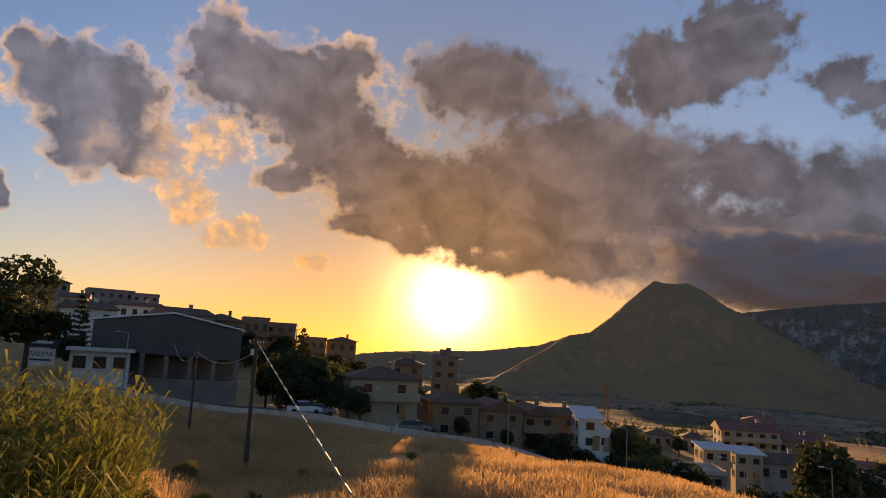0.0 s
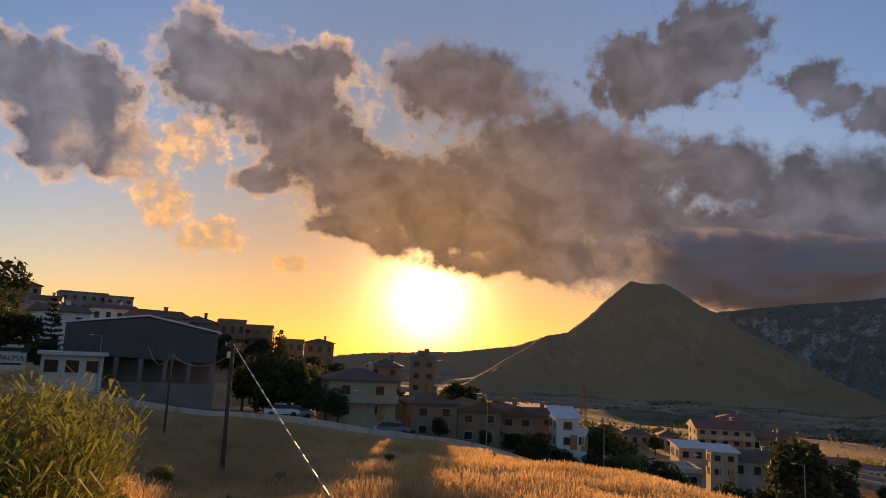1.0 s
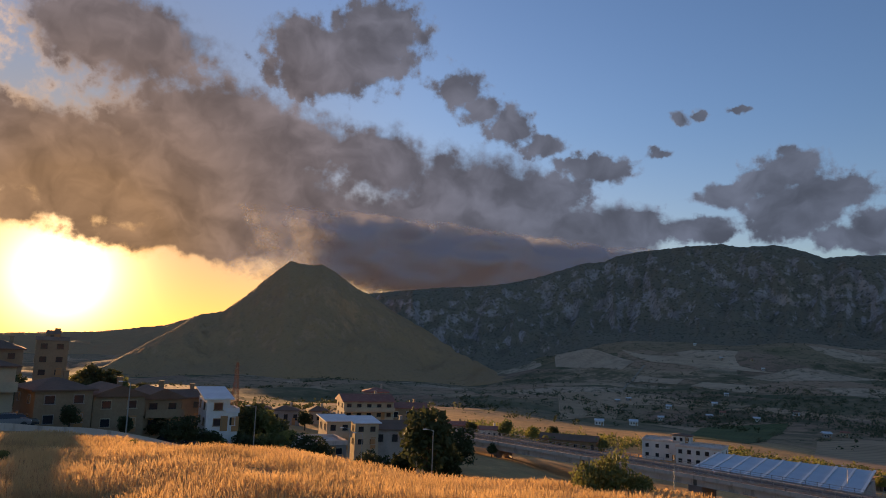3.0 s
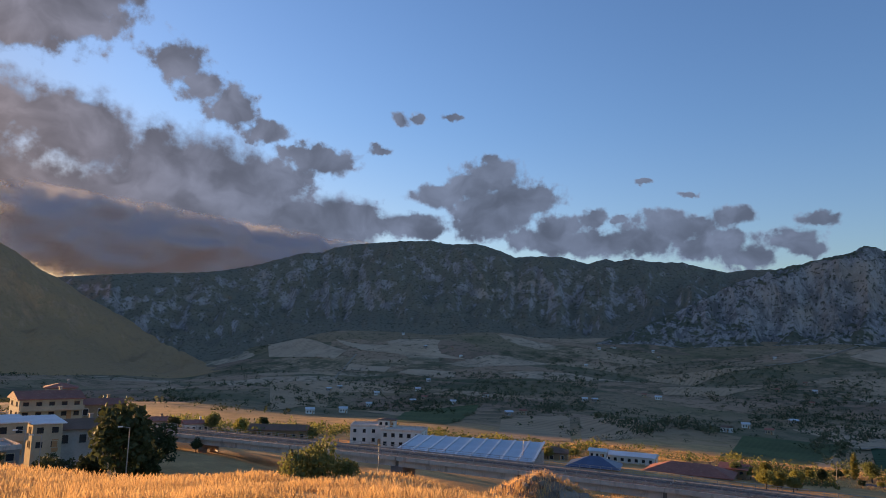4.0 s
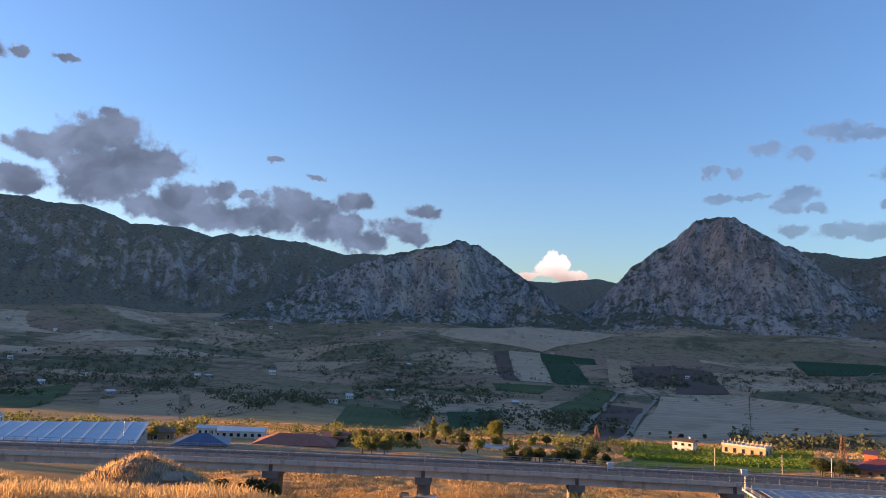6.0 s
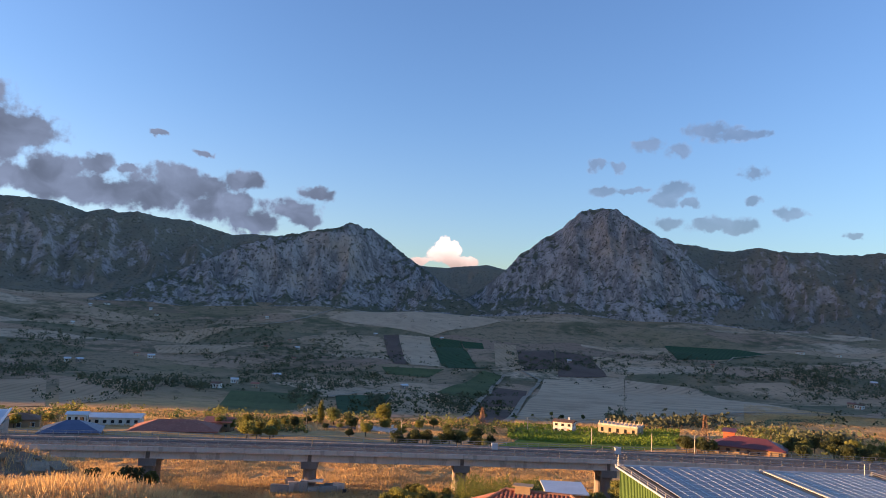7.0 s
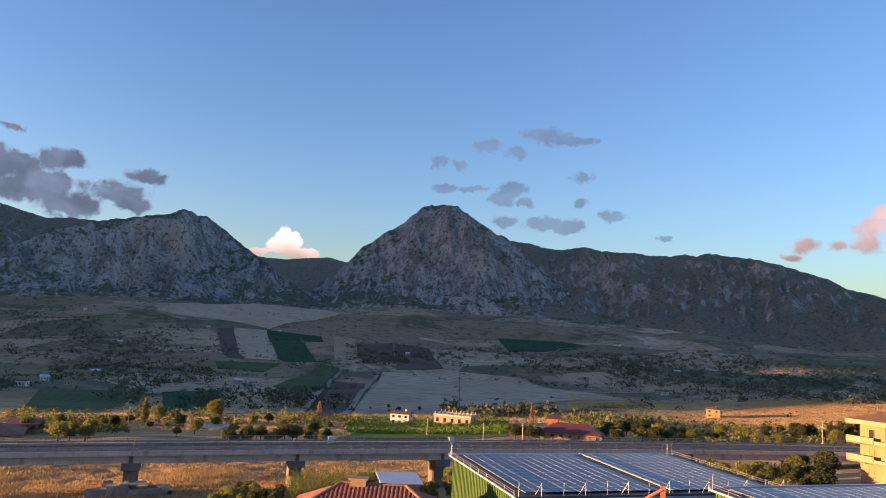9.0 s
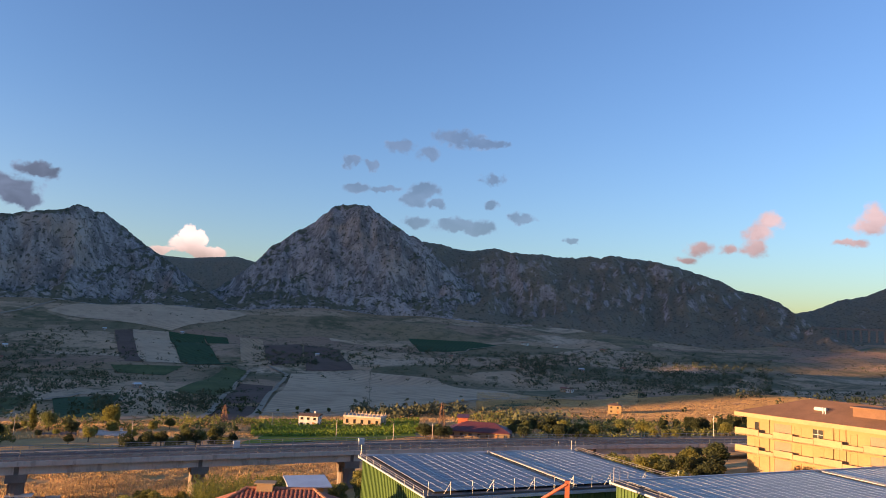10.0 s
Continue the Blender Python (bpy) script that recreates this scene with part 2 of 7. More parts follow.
# ---- materials ----
def material(name, colours, scale=1.0, rough=0.8, metal=0.0, bump=0.0, bump_scale=8.0, spots=None, detail=6.0, random_tone=0.0, coords="Object", stretch=None, spec=None, rows=None):
    """A surface whose colour wanders between the given colours at two scales, with fine relief."""
    mat = bpy.data.materials.new(name)
    mat.use_nodes = True
    tree = mat.node_tree
    m = Maths(tree)
    shader = tree.nodes["Principled BSDF"]
    at = tree.nodes.new("ShaderNodeTexCoord").outputs[coords]
    if stretch:
        at = m.vec("MULTIPLY", at, stretch)
    a, b = colours[0], colours[1]
    wide = m.noise(at, scale, 3.0, 0.5)
    grain = m.noise(at, scale * 9.0, detail, 0.65)
    f = m.step(m.do("ADD", m.do("MULTIPLY", wide, 0.6), m.do("MULTIPLY", grain, 0.4)), 0.36, 0.64)
    col = m.mix(f, a, b)
    if len(colours) > 2:
        col = m.mix(m.step(m.noise(at, scale * 2.7, 5.0, 0.6), 0.52, 0.66), col, colours[2])
    if spots:
        col = m.mix(m.do("MULTIPLY", m.step(m.noise(at, scale * 21.0, 3.0, 0.6), 0.58, 0.7), spots[1]), col, spots[0])
    if rows:
        way, period, deep = rows
        sway = m.do("MULTIPLY", m.noise(at, 0.012, 2.0, 0.5), 9.0)
        turn = m.do("ADD", m.do("MULTIPLY", m.vec("DOT_PRODUCT", at, (math.cos(radians(way)), math.sin(radians(way)), 0.0)), math.tau / period), sway)
        wave = m.do("MULTIPLY", m.step(m.do("SINE", turn), -0.2, 0.9), m.step(m.noise(at, 0.03, 4.0, 0.6), 0.35, 0.6, 0.3, 1.0))
        col = m.mix(m.do("MULTIPLY", wave, deep), col, tuple(c * 0.45 for c in a))
    if random_tone:
        info = tree.nodes.new("ShaderNodeObjectInfo")
        hsv = tree.nodes.new("ShaderNodeHueSaturation")
        m.put(hsv.inputs["Value"], m.do("ADD", 1.0 - random_tone, m.do("MULTIPLY", info.outputs["Random"], 2 * random_tone)))
        m.put(hsv.inputs["Color"], col)
        col = hsv.outputs[0]
    m.put(shader.inputs["Base Color"], col)
    m.put(shader.inputs["Roughness"], m.do("ADD", rough - 0.08, m.do("MULTIPLY", grain, 0.16), clamp=True))
    shader.inputs["Metallic"].default_value = metal
    if spec is not None:
        shader.inputs["Specular IOR Level"].default_value = spec
    if bump:
        n = tree.nodes.new("ShaderNodeBump")
        n.inputs["Strength"].default_value, n.inputs["Distance"].default_value = bump, 1.0 / bump_scale
        m.put(n.inputs["Height"], m.noise(at, bump_scale, 6.0, 0.6))
        m.put(shader.inputs["Normal"], n.outputs[0])
    return mat


def land_material():
    """Dry valley land: stubble, scrub and olive green in uneven parcels."""
    mat = bpy.data.materials.new("valley_land")
    mat.use_nodes = True
    tree = mat.node_tree
    m = Maths(tree)
    shader = tree.nodes["Principled BSDF"]
    at = tree.nodes.new("ShaderNodeTexCoord").outputs["Object"]
    sep = tree.nodes.new("ShaderNodeSeparateXYZ")
    m.put(sep.inputs[0], at)
    far = m.vec("LENGTH", m.vec("MULTIPLY", at, (1, 1, 0)))
    bend = tree.nodes.new("ShaderNodeTexNoise")
    m.put(bend.inputs["Vector"], at)
    bend.inputs["Scale"].default_value, bend.inputs["Detail"].default_value = 0.006, 4.0
    plan = m.vec("MULTIPLY_ADD", bend.outputs["Color"], (90.0, 90.0, 0.0), at)
    cells = tree.nodes.new("ShaderNodeTexVoronoi")
    m.put(cells.inputs["Vector"], m.vec("MULTIPLY", plan, (1.0, 0.62, 0.0)))
    cells.inputs["Scale"].default_value = 0.0085
    cells.inputs["Randomness"].default_value = 0.9
    tone = tree.nodes.new("ShaderNodeSeparateColor")
    m.put(tone.inputs[0], cells.outputs["Color"])
    ramp = tree.nodes.new("ShaderNodeValToRGB")
    ramp.color_ramp.interpolation = "CONSTANT"
    stops = [(0.0, (0.44, 0.26, 0.16)), (0.22, (0.24, 0.18, 0.095)), (0.4, (0.54, 0.345, 0.21)), (0.55, (0.29, 0.195, 0.11)), (0.7, (0.13, 0.125, 0.065)), (0.8, (0.60, 0.41, 0.27)), (0.9, (0.33, 0.195, 0.13))]
    while len(ramp.color_ramp.elements) < len(stops):
        ramp.color_ramp.elements.new(0.5)
    for e, (p, c) in zip(ramp.color_ramp.elements, stops):
        e.position, e.color = p, (*c, 1.0)
    m.put(ramp.inputs[0], tone.outputs[0])
    parcels = ramp.outputs[0]
    wide = m.noise(at, 0.012, 6.0, 0.65)
    scrub = m.step(m.noise(at, 0.05, 8.0, 0.7), 0.52, 0.6)
    col = m.mix(m.step(wide, 0.35, 0.6, 0.05, 0.5), parcels, (0.40, 0.255, 0.155))
    col = m.mix(m.do("MULTIPLY", scrub, 0.65), col, (0.12, 0.105, 0.055))
    green = m.do("MULTIPLY", m.step(m.noise(at, 0.0035, 3.0, 0.5), 0.5, 0.62), m.step(m.noise(at, 0.022, 7.0, 0.7), 0.4, 0.56))
    col = m.mix(m.do("MULTIPLY", green, 0.75), col, (0.085, 0.09, 0.045))
    col = m.mix(m.step(m.noise(at, 0.16, 3.0, 0.6), 0.6, 0.68, 0.0, 0.7), col, (0.06, 0.06, 0.035))
    # near at hand: dry yellow grass
    grass = m.mix(m.step(m.noise(at, 0.09, 6.0, 0.7), 0.38, 0.62), (0.64, 0.37, 0.16), (0.47, 0.27, 0.12))
    grass = m.mix(m.step(m.noise(at, 1.7, 5.0, 0.7), 0.45, 0.7, 0.0, 0.5), grass, (0.32, 0.21, 0.09))
    grass = m.mix(m.step(m.noise(at, 0.03, 3.0, 0.5), 0.6, 0.75, 0.0, 0.4), grass, (0.18, 0.16, 0.06))
    col = m.mix(m.step(m.do("ADD", far, m.do("MULTIPLY", wide, 160.0)), 470.0, 640.0), grass, col)
    m.put(shader.inputs["Base Color"], col)
    shader.inputs["Roughness"].default_value = 0.95
    shader.inputs["Specular IOR Level"].default_value = 0.1
    b = tree.nodes.new("ShaderNodeBump")
    b.inputs["Strength"].default_value, b.inputs["Distance"].default_value = 0.6, 0.4
    m.put(b.inputs["Height"], m.noise(at, 1.1, 6.0, 0.7))
    m.put(shader.inputs["Normal"], b.outputs[0])
    return mat


def rock_material(name, rock, dark, scrub, amount, bushes=0.75):
    """Limestone with upright fissures, scrub on its ledges and easier slopes."""
    mat = bpy.data.materials.new(name)
    mat.use_nodes = True
    tree = mat.node_tree
    m = Maths(tree)
    shader = tree.nodes["Principled BSDF"]
    at = tree.nodes.new("ShaderNodeTexCoord").outputs["Object"]
    normal = tree.nodes.new("ShaderNodeNewGeometry").outputs["Normal"]
    sep = tree.nodes.new("ShaderNodeSeparateXYZ")
    m.put(sep.inputs[0], normal)
    upright = m.vec("MULTIPLY", at, (1.0, 1.0, 0.3))
    fissure = m.do("ADD", m.do("MULTIPLY", m.noise(upright, 0.022, 10.0, 0.72, 0.6), 0.6), m.do("MULTIPLY", m.noise(upright, 0.085, 6.0, 0.7, 0.3), 0.4))
    col = m.mix(m.step(fissure, 0.42, 0.58), dark, rock)
    col = m.mix(m.step(m.noise(at, 0.006, 4.0, 0.6), 0.55, 0.7, 0.0, 0.6), col, (rock[0] * 1.25, rock[1] * 1.05, rock[2] * 0.85))
    slope = m.do("ADD", sep.outputs[2], m.do("MULTIPLY", m.do("SUBTRACT", m.noise(at, 0.03, 9.0, 0.72), 0.5), 1.3))
    col = m.mix(m.step(slope, 0.95 - amount, 1.1 - amount), col, scrub)
    col = m.mix(m.step(m.noise(at, 0.11, 4.0, 0.6), 0.55, 0.62, 0.0, bushes), col, (0.05, 0.055, 0.035))
    m.put(shader.inputs["Base Color"], col)
    shader.inputs["Roughness"].default_value = 0.95
    shader.inputs["Specular IOR Level"].default_value = 0.1
    b = tree.nodes.new("ShaderNodeBump")
    b.inputs["Strength"].default_value, b.inputs["Distance"].default_value = 1.0, 16.0
    m.put(b.inputs["Height"], m.noise(upright, 0.03, 9.0, 0.7))
    m.put(shader.inputs["Normal"], b.outputs[0])
    return mat


LAND = land_material()
ROCK = rock_material("limestone", (0.47, 0.415, 0.385), (0.20, 0.18, 0.17), (0.155, 0.145, 0.095), 0.22)
SCRUB_ROCK = rock_material("scrubby_rock", (0.48, 0.40, 0.36), (0.29, 0.235, 0.21), (0.25, 0.205, 0.145), 0.36, 0.6)
# golden evening haze is painted into these warm, pale rock colours
HAZE_TINTED_ROCK = rock_material("haze_tinted_rock", (0.58, 0.335, 0.19), (0.46, 0.27, 0.155), (0.50, 0.29, 0.15), 0.4, 0.12)


def cloud_material():
    """Grey vapour that thins out to nothing at its ragged rim."""
    mat = bpy.data.materials.new("cloud_vapour")
    mat.use_nodes = True
    tree = mat.node_tree
    m = Maths(tree)
    at = tree.nodes.new("ShaderNodeTexCoord").outputs["Object"]
    across = m.do("DIVIDE", m.do("ABSOLUTE", m.do("SUBTRACT", m.vec("DOT_PRODUCT", at, (1.0, 0.0, 0.0)), 2380.0)), 1600.0)
    up = m.do("DIVIDE", m.do("ABSOLUTE", m.do("SUBTRACT", m.vec("DOT_PRODUCT", at, (0.0375, 0.0, 1.0)), 549.3)), 235.0)
    rim = m.do("SUBTRACT", 1.0, m.do("SMOOTH_MAX", across, up, 0.3))
    body = m.do("ADD", m.do("MULTIPLY", rim, 3.3), m.do("MULTIPLY", m.do("SUBTRACT", m.noise(at, 0.006, 7.0, 0.6), 0.5), 2.4))
    shader = tree.nodes["Principled BSDF"]
    shader.inputs["Base Color"].default_value = (0.42, 0.44, 0.50, 1)
    shader.inputs["Roughness"].default_value = 1.0
    shader.inputs["Specular IOR Level"].default_value = 0.0
    soft = tree.nodes.new("ShaderNodeBsdfTranslucent")
    soft.inputs[0].default_value = (0.42, 0.44, 0.50, 1)
    both = tree.nodes.new("ShaderNodeMixShader")
    both.inputs[0].default_value = 0.3
    tree.links.new(shader.outputs[0], both.inputs[1])
    tree.links.new(soft.outputs[0], both.inputs[2])
    clear = tree.nodes.new("ShaderNodeBsdfTransparent")
    mixed = tree.nodes.new("ShaderNodeMixShader")
    m.put(mixed.inputs[0], m.step(body, 0.15, 1.1, 0.0, 0.9))
    tree.links.new(clear.outputs[0], mixed.inputs[1])
    tree.links.new(both.outputs[0], mixed.inputs[2])
    tree.links.new(mixed.outputs[0], tree.nodes["Material Output"].inputs[0])
    return mat


CLOUD_GREY = cloud_material()
CONCRETE = material("weathered_concrete", [(0.66, 0.52, 0.43), (0.56, 0.44, 0.365), (0.42, 0.32, 0.26)], 0.25, 0.9, bump=0.25, stretch=(1, 1, 0.35))
DARK_CONCRETE = material("dark_concrete", [(0.26, 0.20, 0.17), (0.18, 0.14, 0.12)], 0.4, 0.9, bump=0.2)
ASPHALT = material("asphalt", [(0.085, 0.08, 0.08), (0.06, 0.058, 0.058)], 0.3, 0.9, bump=0.2, bump_scale=30)
STEEL = material("galvanised_steel", [(0.42, 0.41, 0.40), (0.30, 0.29, 0.28)], 0.8, 0.45, metal=0.7)


def leaf(name, colours, scale=0.5, glow=0.45, random_tone=0.0):
    """Leaves and blades let part of the light through."""
    mat = material(name, colours, scale, 0.7, random_tone=random_tone, spec=0.2)
    tree = mat.node_tree
    shader = tree.nodes["Principled BSDF"]
    through_light = tree.nodes.new("ShaderNodeBsdfTranslucent")
    tree.links.new(shader.inputs["Base Color"].links[0].from_socket, through_light.inputs[0])
    mixed = tree.nodes.new("ShaderNodeMixShader")
    mixed.inputs[0].default_value = glow
    tree.links.new(shader.outputs[0], mixed.inputs[1])
    tree.links.new(through_light.outputs[0], mixed.inputs[2])
    tree.links.new(mixed.outputs[0], tree.nodes["Material Output"].inputs[0])
    return mat


DRY_GRASS = leaf("dry_grass_blades", [(0.72, 0.47, 0.23), (0.56, 0.36, 0.17), (0.43, 0.28, 0.14)], 0.12, 0.5)
CANE_LEAF = leaf("cane_leaves", [(0.24, 0.25, 0.06), (0.15, 0.175, 0.045), (0.30, 0.26, 0.08)], 0.5, 0.5)
OLIVE_LEAF = leaf("olive_green_leaves", [(0.17, 0.175, 0.06), (0.11, 0.12, 0.045)], 0.6, 0.4, 0.3)
DARK_LEAF = leaf("dark_green_leaves", [(0.075, 0.085, 0.035), (0.05, 0.06, 0.028)], 0.6, 0.3, 0.2)
YELLOW_LEAF = leaf("yellow_green_leaves", [(0.27, 0.25, 0.07), (0.19, 0.185, 0.055)], 0.6, 0.45, 0.25)
BARK = material("bark", [(0.10, 0.075, 0.05), (0.06, 0.045, 0.03)], 2.0, 0.9, bump=0.4)
PLASTER_WHITE = material("white_plaster", [(0.72, 0.69, 0.64), (0.60, 0.57, 0.52)], 0.3, 0.9, bump=0.1)
PLASTER_GREY = material("grey_plaster", [(0.34, 0.29, 0.25), (0.26, 0.22, 0.19)], 0.3, 0.9, bump=0.1)
PLASTER_CREAM = material("cream_plaster", [(0.46, 0.36, 0.24), (0.38, 0.29, 0.195)], 0.3, 0.9, bump=0.1)
PLASTER_OCHRE = material("ochre_plaster", [(0.31, 0.205, 0.12), (0.24, 0.155, 0.09)], 0.3, 0.9, bump=0.1)
PLASTER_YELLOW = material("pale_yellow_plaster", [(0.36, 0.255, 0.125), (0.30, 0.21, 0.105)], 0.2, 0.85, bump=0.05)
PEACH_CONCRETE = material("peach_painted_concrete", [(0.46, 0.31, 0.175), (0.38, 0.25, 0.14)], 0.3, 0.85, bump=0.1)
TILE_RED = material("red_clay_tiles", [(0.36, 0.125, 0.085), (0.28, 0.095, 0.065), (0.40, 0.17, 0.11)], 0.5, 0.85, random_tone=0.15, bump=0.2)
TILE_BROWN = material("brown_roof_tiles", [(0.20, 0.105, 0.065), (0.15, 0.08, 0.05)], 0.4, 0.85, bump=0.2)
MAROON_METAL = material("maroon_sheet_metal", [(0.17, 0.045, 0.045), (0.12, 0.035, 0.035)], 0.4, 0.5, bump=0.05)
GREEN_METAL = material("green_sheet_metal", [(0.10, 0.17, 0.045), (0.075, 0.13, 0.04)], 0.3, 0.5, bump=0.05)
DARK_CLADDING = material("dark_grey_cladding", [(0.10, 0.088, 0.078), (0.075, 0.066, 0.06)], 0.3, 0.6)
PALE_METAL = material("pale_sheet_metal", [(0.62, 0.64, 0.66), (0.52, 0.54, 0.56)], 0.3, 0.4, metal=0.2)
GLASS_DARK = material("dark_window_glass", [(0.02, 0.022, 0.025), (0.03, 0.03, 0.035)], 1.0, 0.15)
SHUTTER = material("orange_brown_shutter", [(0.42, 0.20, 0.07), (0.34, 0.16, 0.06)], 1.0, 0.6, stretch=(1, 1, 12))
PANEL = material("solar_panel_glass", [(0.075, 0.10, 0.17), (0.06, 0.08, 0.14)], 0.5, 0.3, random_tone=0.12, spec=0.35)
ALUMINIUM = material("aluminium", [(0.6, 0.6, 0.6), (0.5, 0.5, 0.5)], 1.0, 0.4, metal=0.8)
WOOD_POLE = material("tarred_wooden_pole", [(0.10, 0.07, 0.05), (0.065, 0.045, 0.033)], 1.2, 0.85, bump=0.2)
CABLE = material("grey_cable", [(0.5, 0.46, 0.38), (0.42, 0.38, 0.32)], 1.0, 0.5)
RUST = material("rusty_lattice_steel", [(0.30, 0.15, 0.08), (0.22, 0.11, 0.06)], 1.0, 0.7)
ROCKS = material("rubble_stone", [(0.30, 0.225, 0.16), (0.20, 0.15, 0.11)], 0.8, 0.9, random_tone=0.25, bump=0.3)
CAR_WHITE = material("white_car_paint", [(0.65, 0.65, 0.65), (0.58, 0.58, 0.58)], 0.5, 0.25)
CAR_GREY = material("grey_car_paint", [(0.16, 0.16, 0.17), (0.13, 0.13, 0.14)], 0.5, 0.25)
CAR_DARK = material("dark_car_paint", [(0.04, 0.04, 0.045), (0.03, 0.03, 0.035)], 0.5, 0.25)
TYRE = material("tyre_rubber", [(0.025, 0.025, 0.025), (0.018, 0.018, 0.018)], 2.0, 0.9)
SIGN_WHITE = material("white_sign_board", [(0.62, 0.60, 0.56), (0.54, 0.52, 0.48)], 0.5, 0.6)
SIGN_DARK = material("dark_sign_board", [(0.05, 0.04, 0.04), (0.035, 0.03, 0.03)], 0.5, 0.6)
ORANGE_PAINT = material("orange_painted_steel", [(0.55, 0.14, 0.06), (0.42, 0.10, 0.05)], 0.6, 0.5)
FIELD_PALE = material("pale_stubble", [(0.60, 0.405, 0.26), (0.53, 0.355, 0.225), (0.45, 0.30, 0.19)], 0.012, 0.95, spec=0.1, rows=(35, 11.0, 0.4))
FIELD_TAN = material("tan_stubble", [(0.52, 0.335, 0.20), (0.43, 0.275, 0.16)], 0.02, 0.95, spec=0.1, rows=(100, 8.0, 0.45))
FIELD_GREEN = material("green_vines", [(0.035, 0.075, 0.035), (0.05, 0.095, 0.04)], 0.03, 0.9, spec=0.1, rows=(60, 7.0, 0.55))
FIELD_OLIVE = material("olive_vines", [(0.12, 0.14, 0.055), (0.09, 0.11, 0.045)], 0.03, 0.9, spec=0.1, rows=(150, 6.0, 0.7))
FIELD_DARK = material("ploughed_soil", [(0.18, 0.115, 0.085), (0.14, 0.09, 0.07)], 0.02, 0.95, spec=0.1, rows=(20, 9.0, 0.5))
FIELD_BRIGHT = material("bright_green_vines", [(0.15, 0.20, 0.03), (0.10, 0.15, 0.025)], 0.05, 0.9, spec=0.1)
FIELD_GOLD = material("golden_stubble", [(0.66, 0.38, 0.16), (0.56, 0.31, 0.13), (0.45, 0.26, 0.11)], 0.03, 0.95, spec=0.1, rows=(70, 9.0, 0.4))
DIRT = material("dirt_track", [(0.36, 0.29, 0.21), (0.29, 0.23, 0.17)], 0.1, 0.95, spec=0.1)
# flat panels without recess; the loggias' shade is put into this darker plaster
LOGGIA = material("shaded_loggia_plaster", [(0.30, 0.22, 0.16), (0.24, 0.175, 0.13)], 0.5, 0.9)

# ---- land ----
RADII = (0.0, 14.0, 30.0, 48.0, 75.0, 115.0, 150.0, 230.0, 420.0, 800.0, 1300.0, 1800.0, 2600.0, 5000.0)
# heights of the land along each bearing, at those distances
BEARINGS = {
    -180: (-7, -7, -5, -3, 0, 4, 8, 15, 30, 50, 60, 60, 60, 60),
    -60: (-7, -6.5, -5, -4, -2, 1, 4, 10, 22, 30, 20, 0, -20, -20),
    -30: (-7, -6.4, -5.6, -5.4, -5.5, -4.5, 0, 9, 14, -10, -40, -60, -60, -60),
    -15: (-7, -6.4, -7.3, -8.4, -7.5, -9, -6, -2, -4, -30, -60, -70, -60, -60),
    0: (-7, -6.3, -7.2, -7.2, -9.0, -13, -15, -18, -30, -58, -80, -80, -60, -40),
    15: (-7, -6.2, -6.2, -7.0, -12, -18.5, -21, -25, -38, -66, -78, -80, -60, -40),
    30: (-7, -6.2, -6.2, -8.9, -17, -24, -26, -29, -40, -64, -72, -66, -30, -20),
    45: (-7, -6.2, -6.4, -8.9, -20, -27, -30, -33, -44, -68, -55, 15, 60, 60),
    62: (-7, -6.4, -6.8, -10.6, -22, -29, -32, -36, -50, -66, -44, 25, 60, 60),
    80: (-7, -6.8, -8.0, -14, -24, -30, -33, -37, -53, -68, -44, 32, 60, 60),
    100: (-7, -7.0, -9.0, -17, -24, -29, -33, -38, -52, -66, -40, 36, 60, 60),
    120: (-7, -7.2, -10, -17, -22, -26, -29, -35, -47, -58, -42, 30, 60, 60),
    140: (-7, -7.2, -9, -14, -18, -21, -23, -29, -39, -46, -36, -10, 10, 20),
    180: (-7, -7, -5, -3, 0, 4, 8, 15, 30, 50, 60, 60, 60, 60),
}
_AZ = np.array(list(BEARINGS))
_TABLE = np.array(list(BEARINGS.values()), float)


def ease(f):
    return f * f * (3 - 2 * f)


def ripple(x, y, size, seed=0.0):
    """Smooth uneven waves, about -1 to 1, for whole arrays."""
    s = 0.0
    for k, (a, b, p) in enumerate(((1.0, 0.31, 0.3), (-0.43, 1.1, 1.7), (0.77, -0.83, 4.1), (1.37, 1.19, 2.2), (-1.9, 0.6, 5.0))):
        s = s + np.sin((x * a + y * b) / size + p + seed * (k + 1.3) + 1.3 * np.sin((x * b - y * a) / (size * 1.7) + seed + k))
    return s / 3.2


def land(x, y):
    """Height of the land."""
    x, y = np.asarray(x, float), np.asarray(y, float)
    az, r = np.degrees(np.arctan2(x, y)), np.hypot(x, y)
    i = np.clip(np.searchsorted(_AZ, az, "right") - 1, 0, len(_AZ) - 2)
    j = np.clip(np.searchsorted(RADII, r, "right") - 1, 0, len(RADII) - 2)
    R = np.array(RADII)
    u, v = (az - _AZ[i]) / (_AZ[i + 1] - _AZ[i]), np.clip((r - R[j]) / (R[j + 1] - R[j]), 0, 1)
    u = ease(u)
    low = _TABLE[i, j] * (1 - u) + _TABLE[i + 1, j] * u
    high = _TABLE[i, j + 1] * (1 - u) + _TABLE[i + 1, j + 1] * u
    z = low * (1 - v) + high * v
    z = z + ripple(x, y, 9.0) * np.clip(r / 400, 0.06, 0.4) * np.clip((420 - r) / 200, 0, 1) + ripple(x, y, 70.0, 2.0) * np.clip((r - 250) / 120, 0, 6)
    return z + ripple(x, y, 260.0, 4.0) * np.clip((r - 600) / 60, 0, 14)


def at_bearing(az, r):
    return r * math.sin(radians(az)), r * math.cos(radians(az))


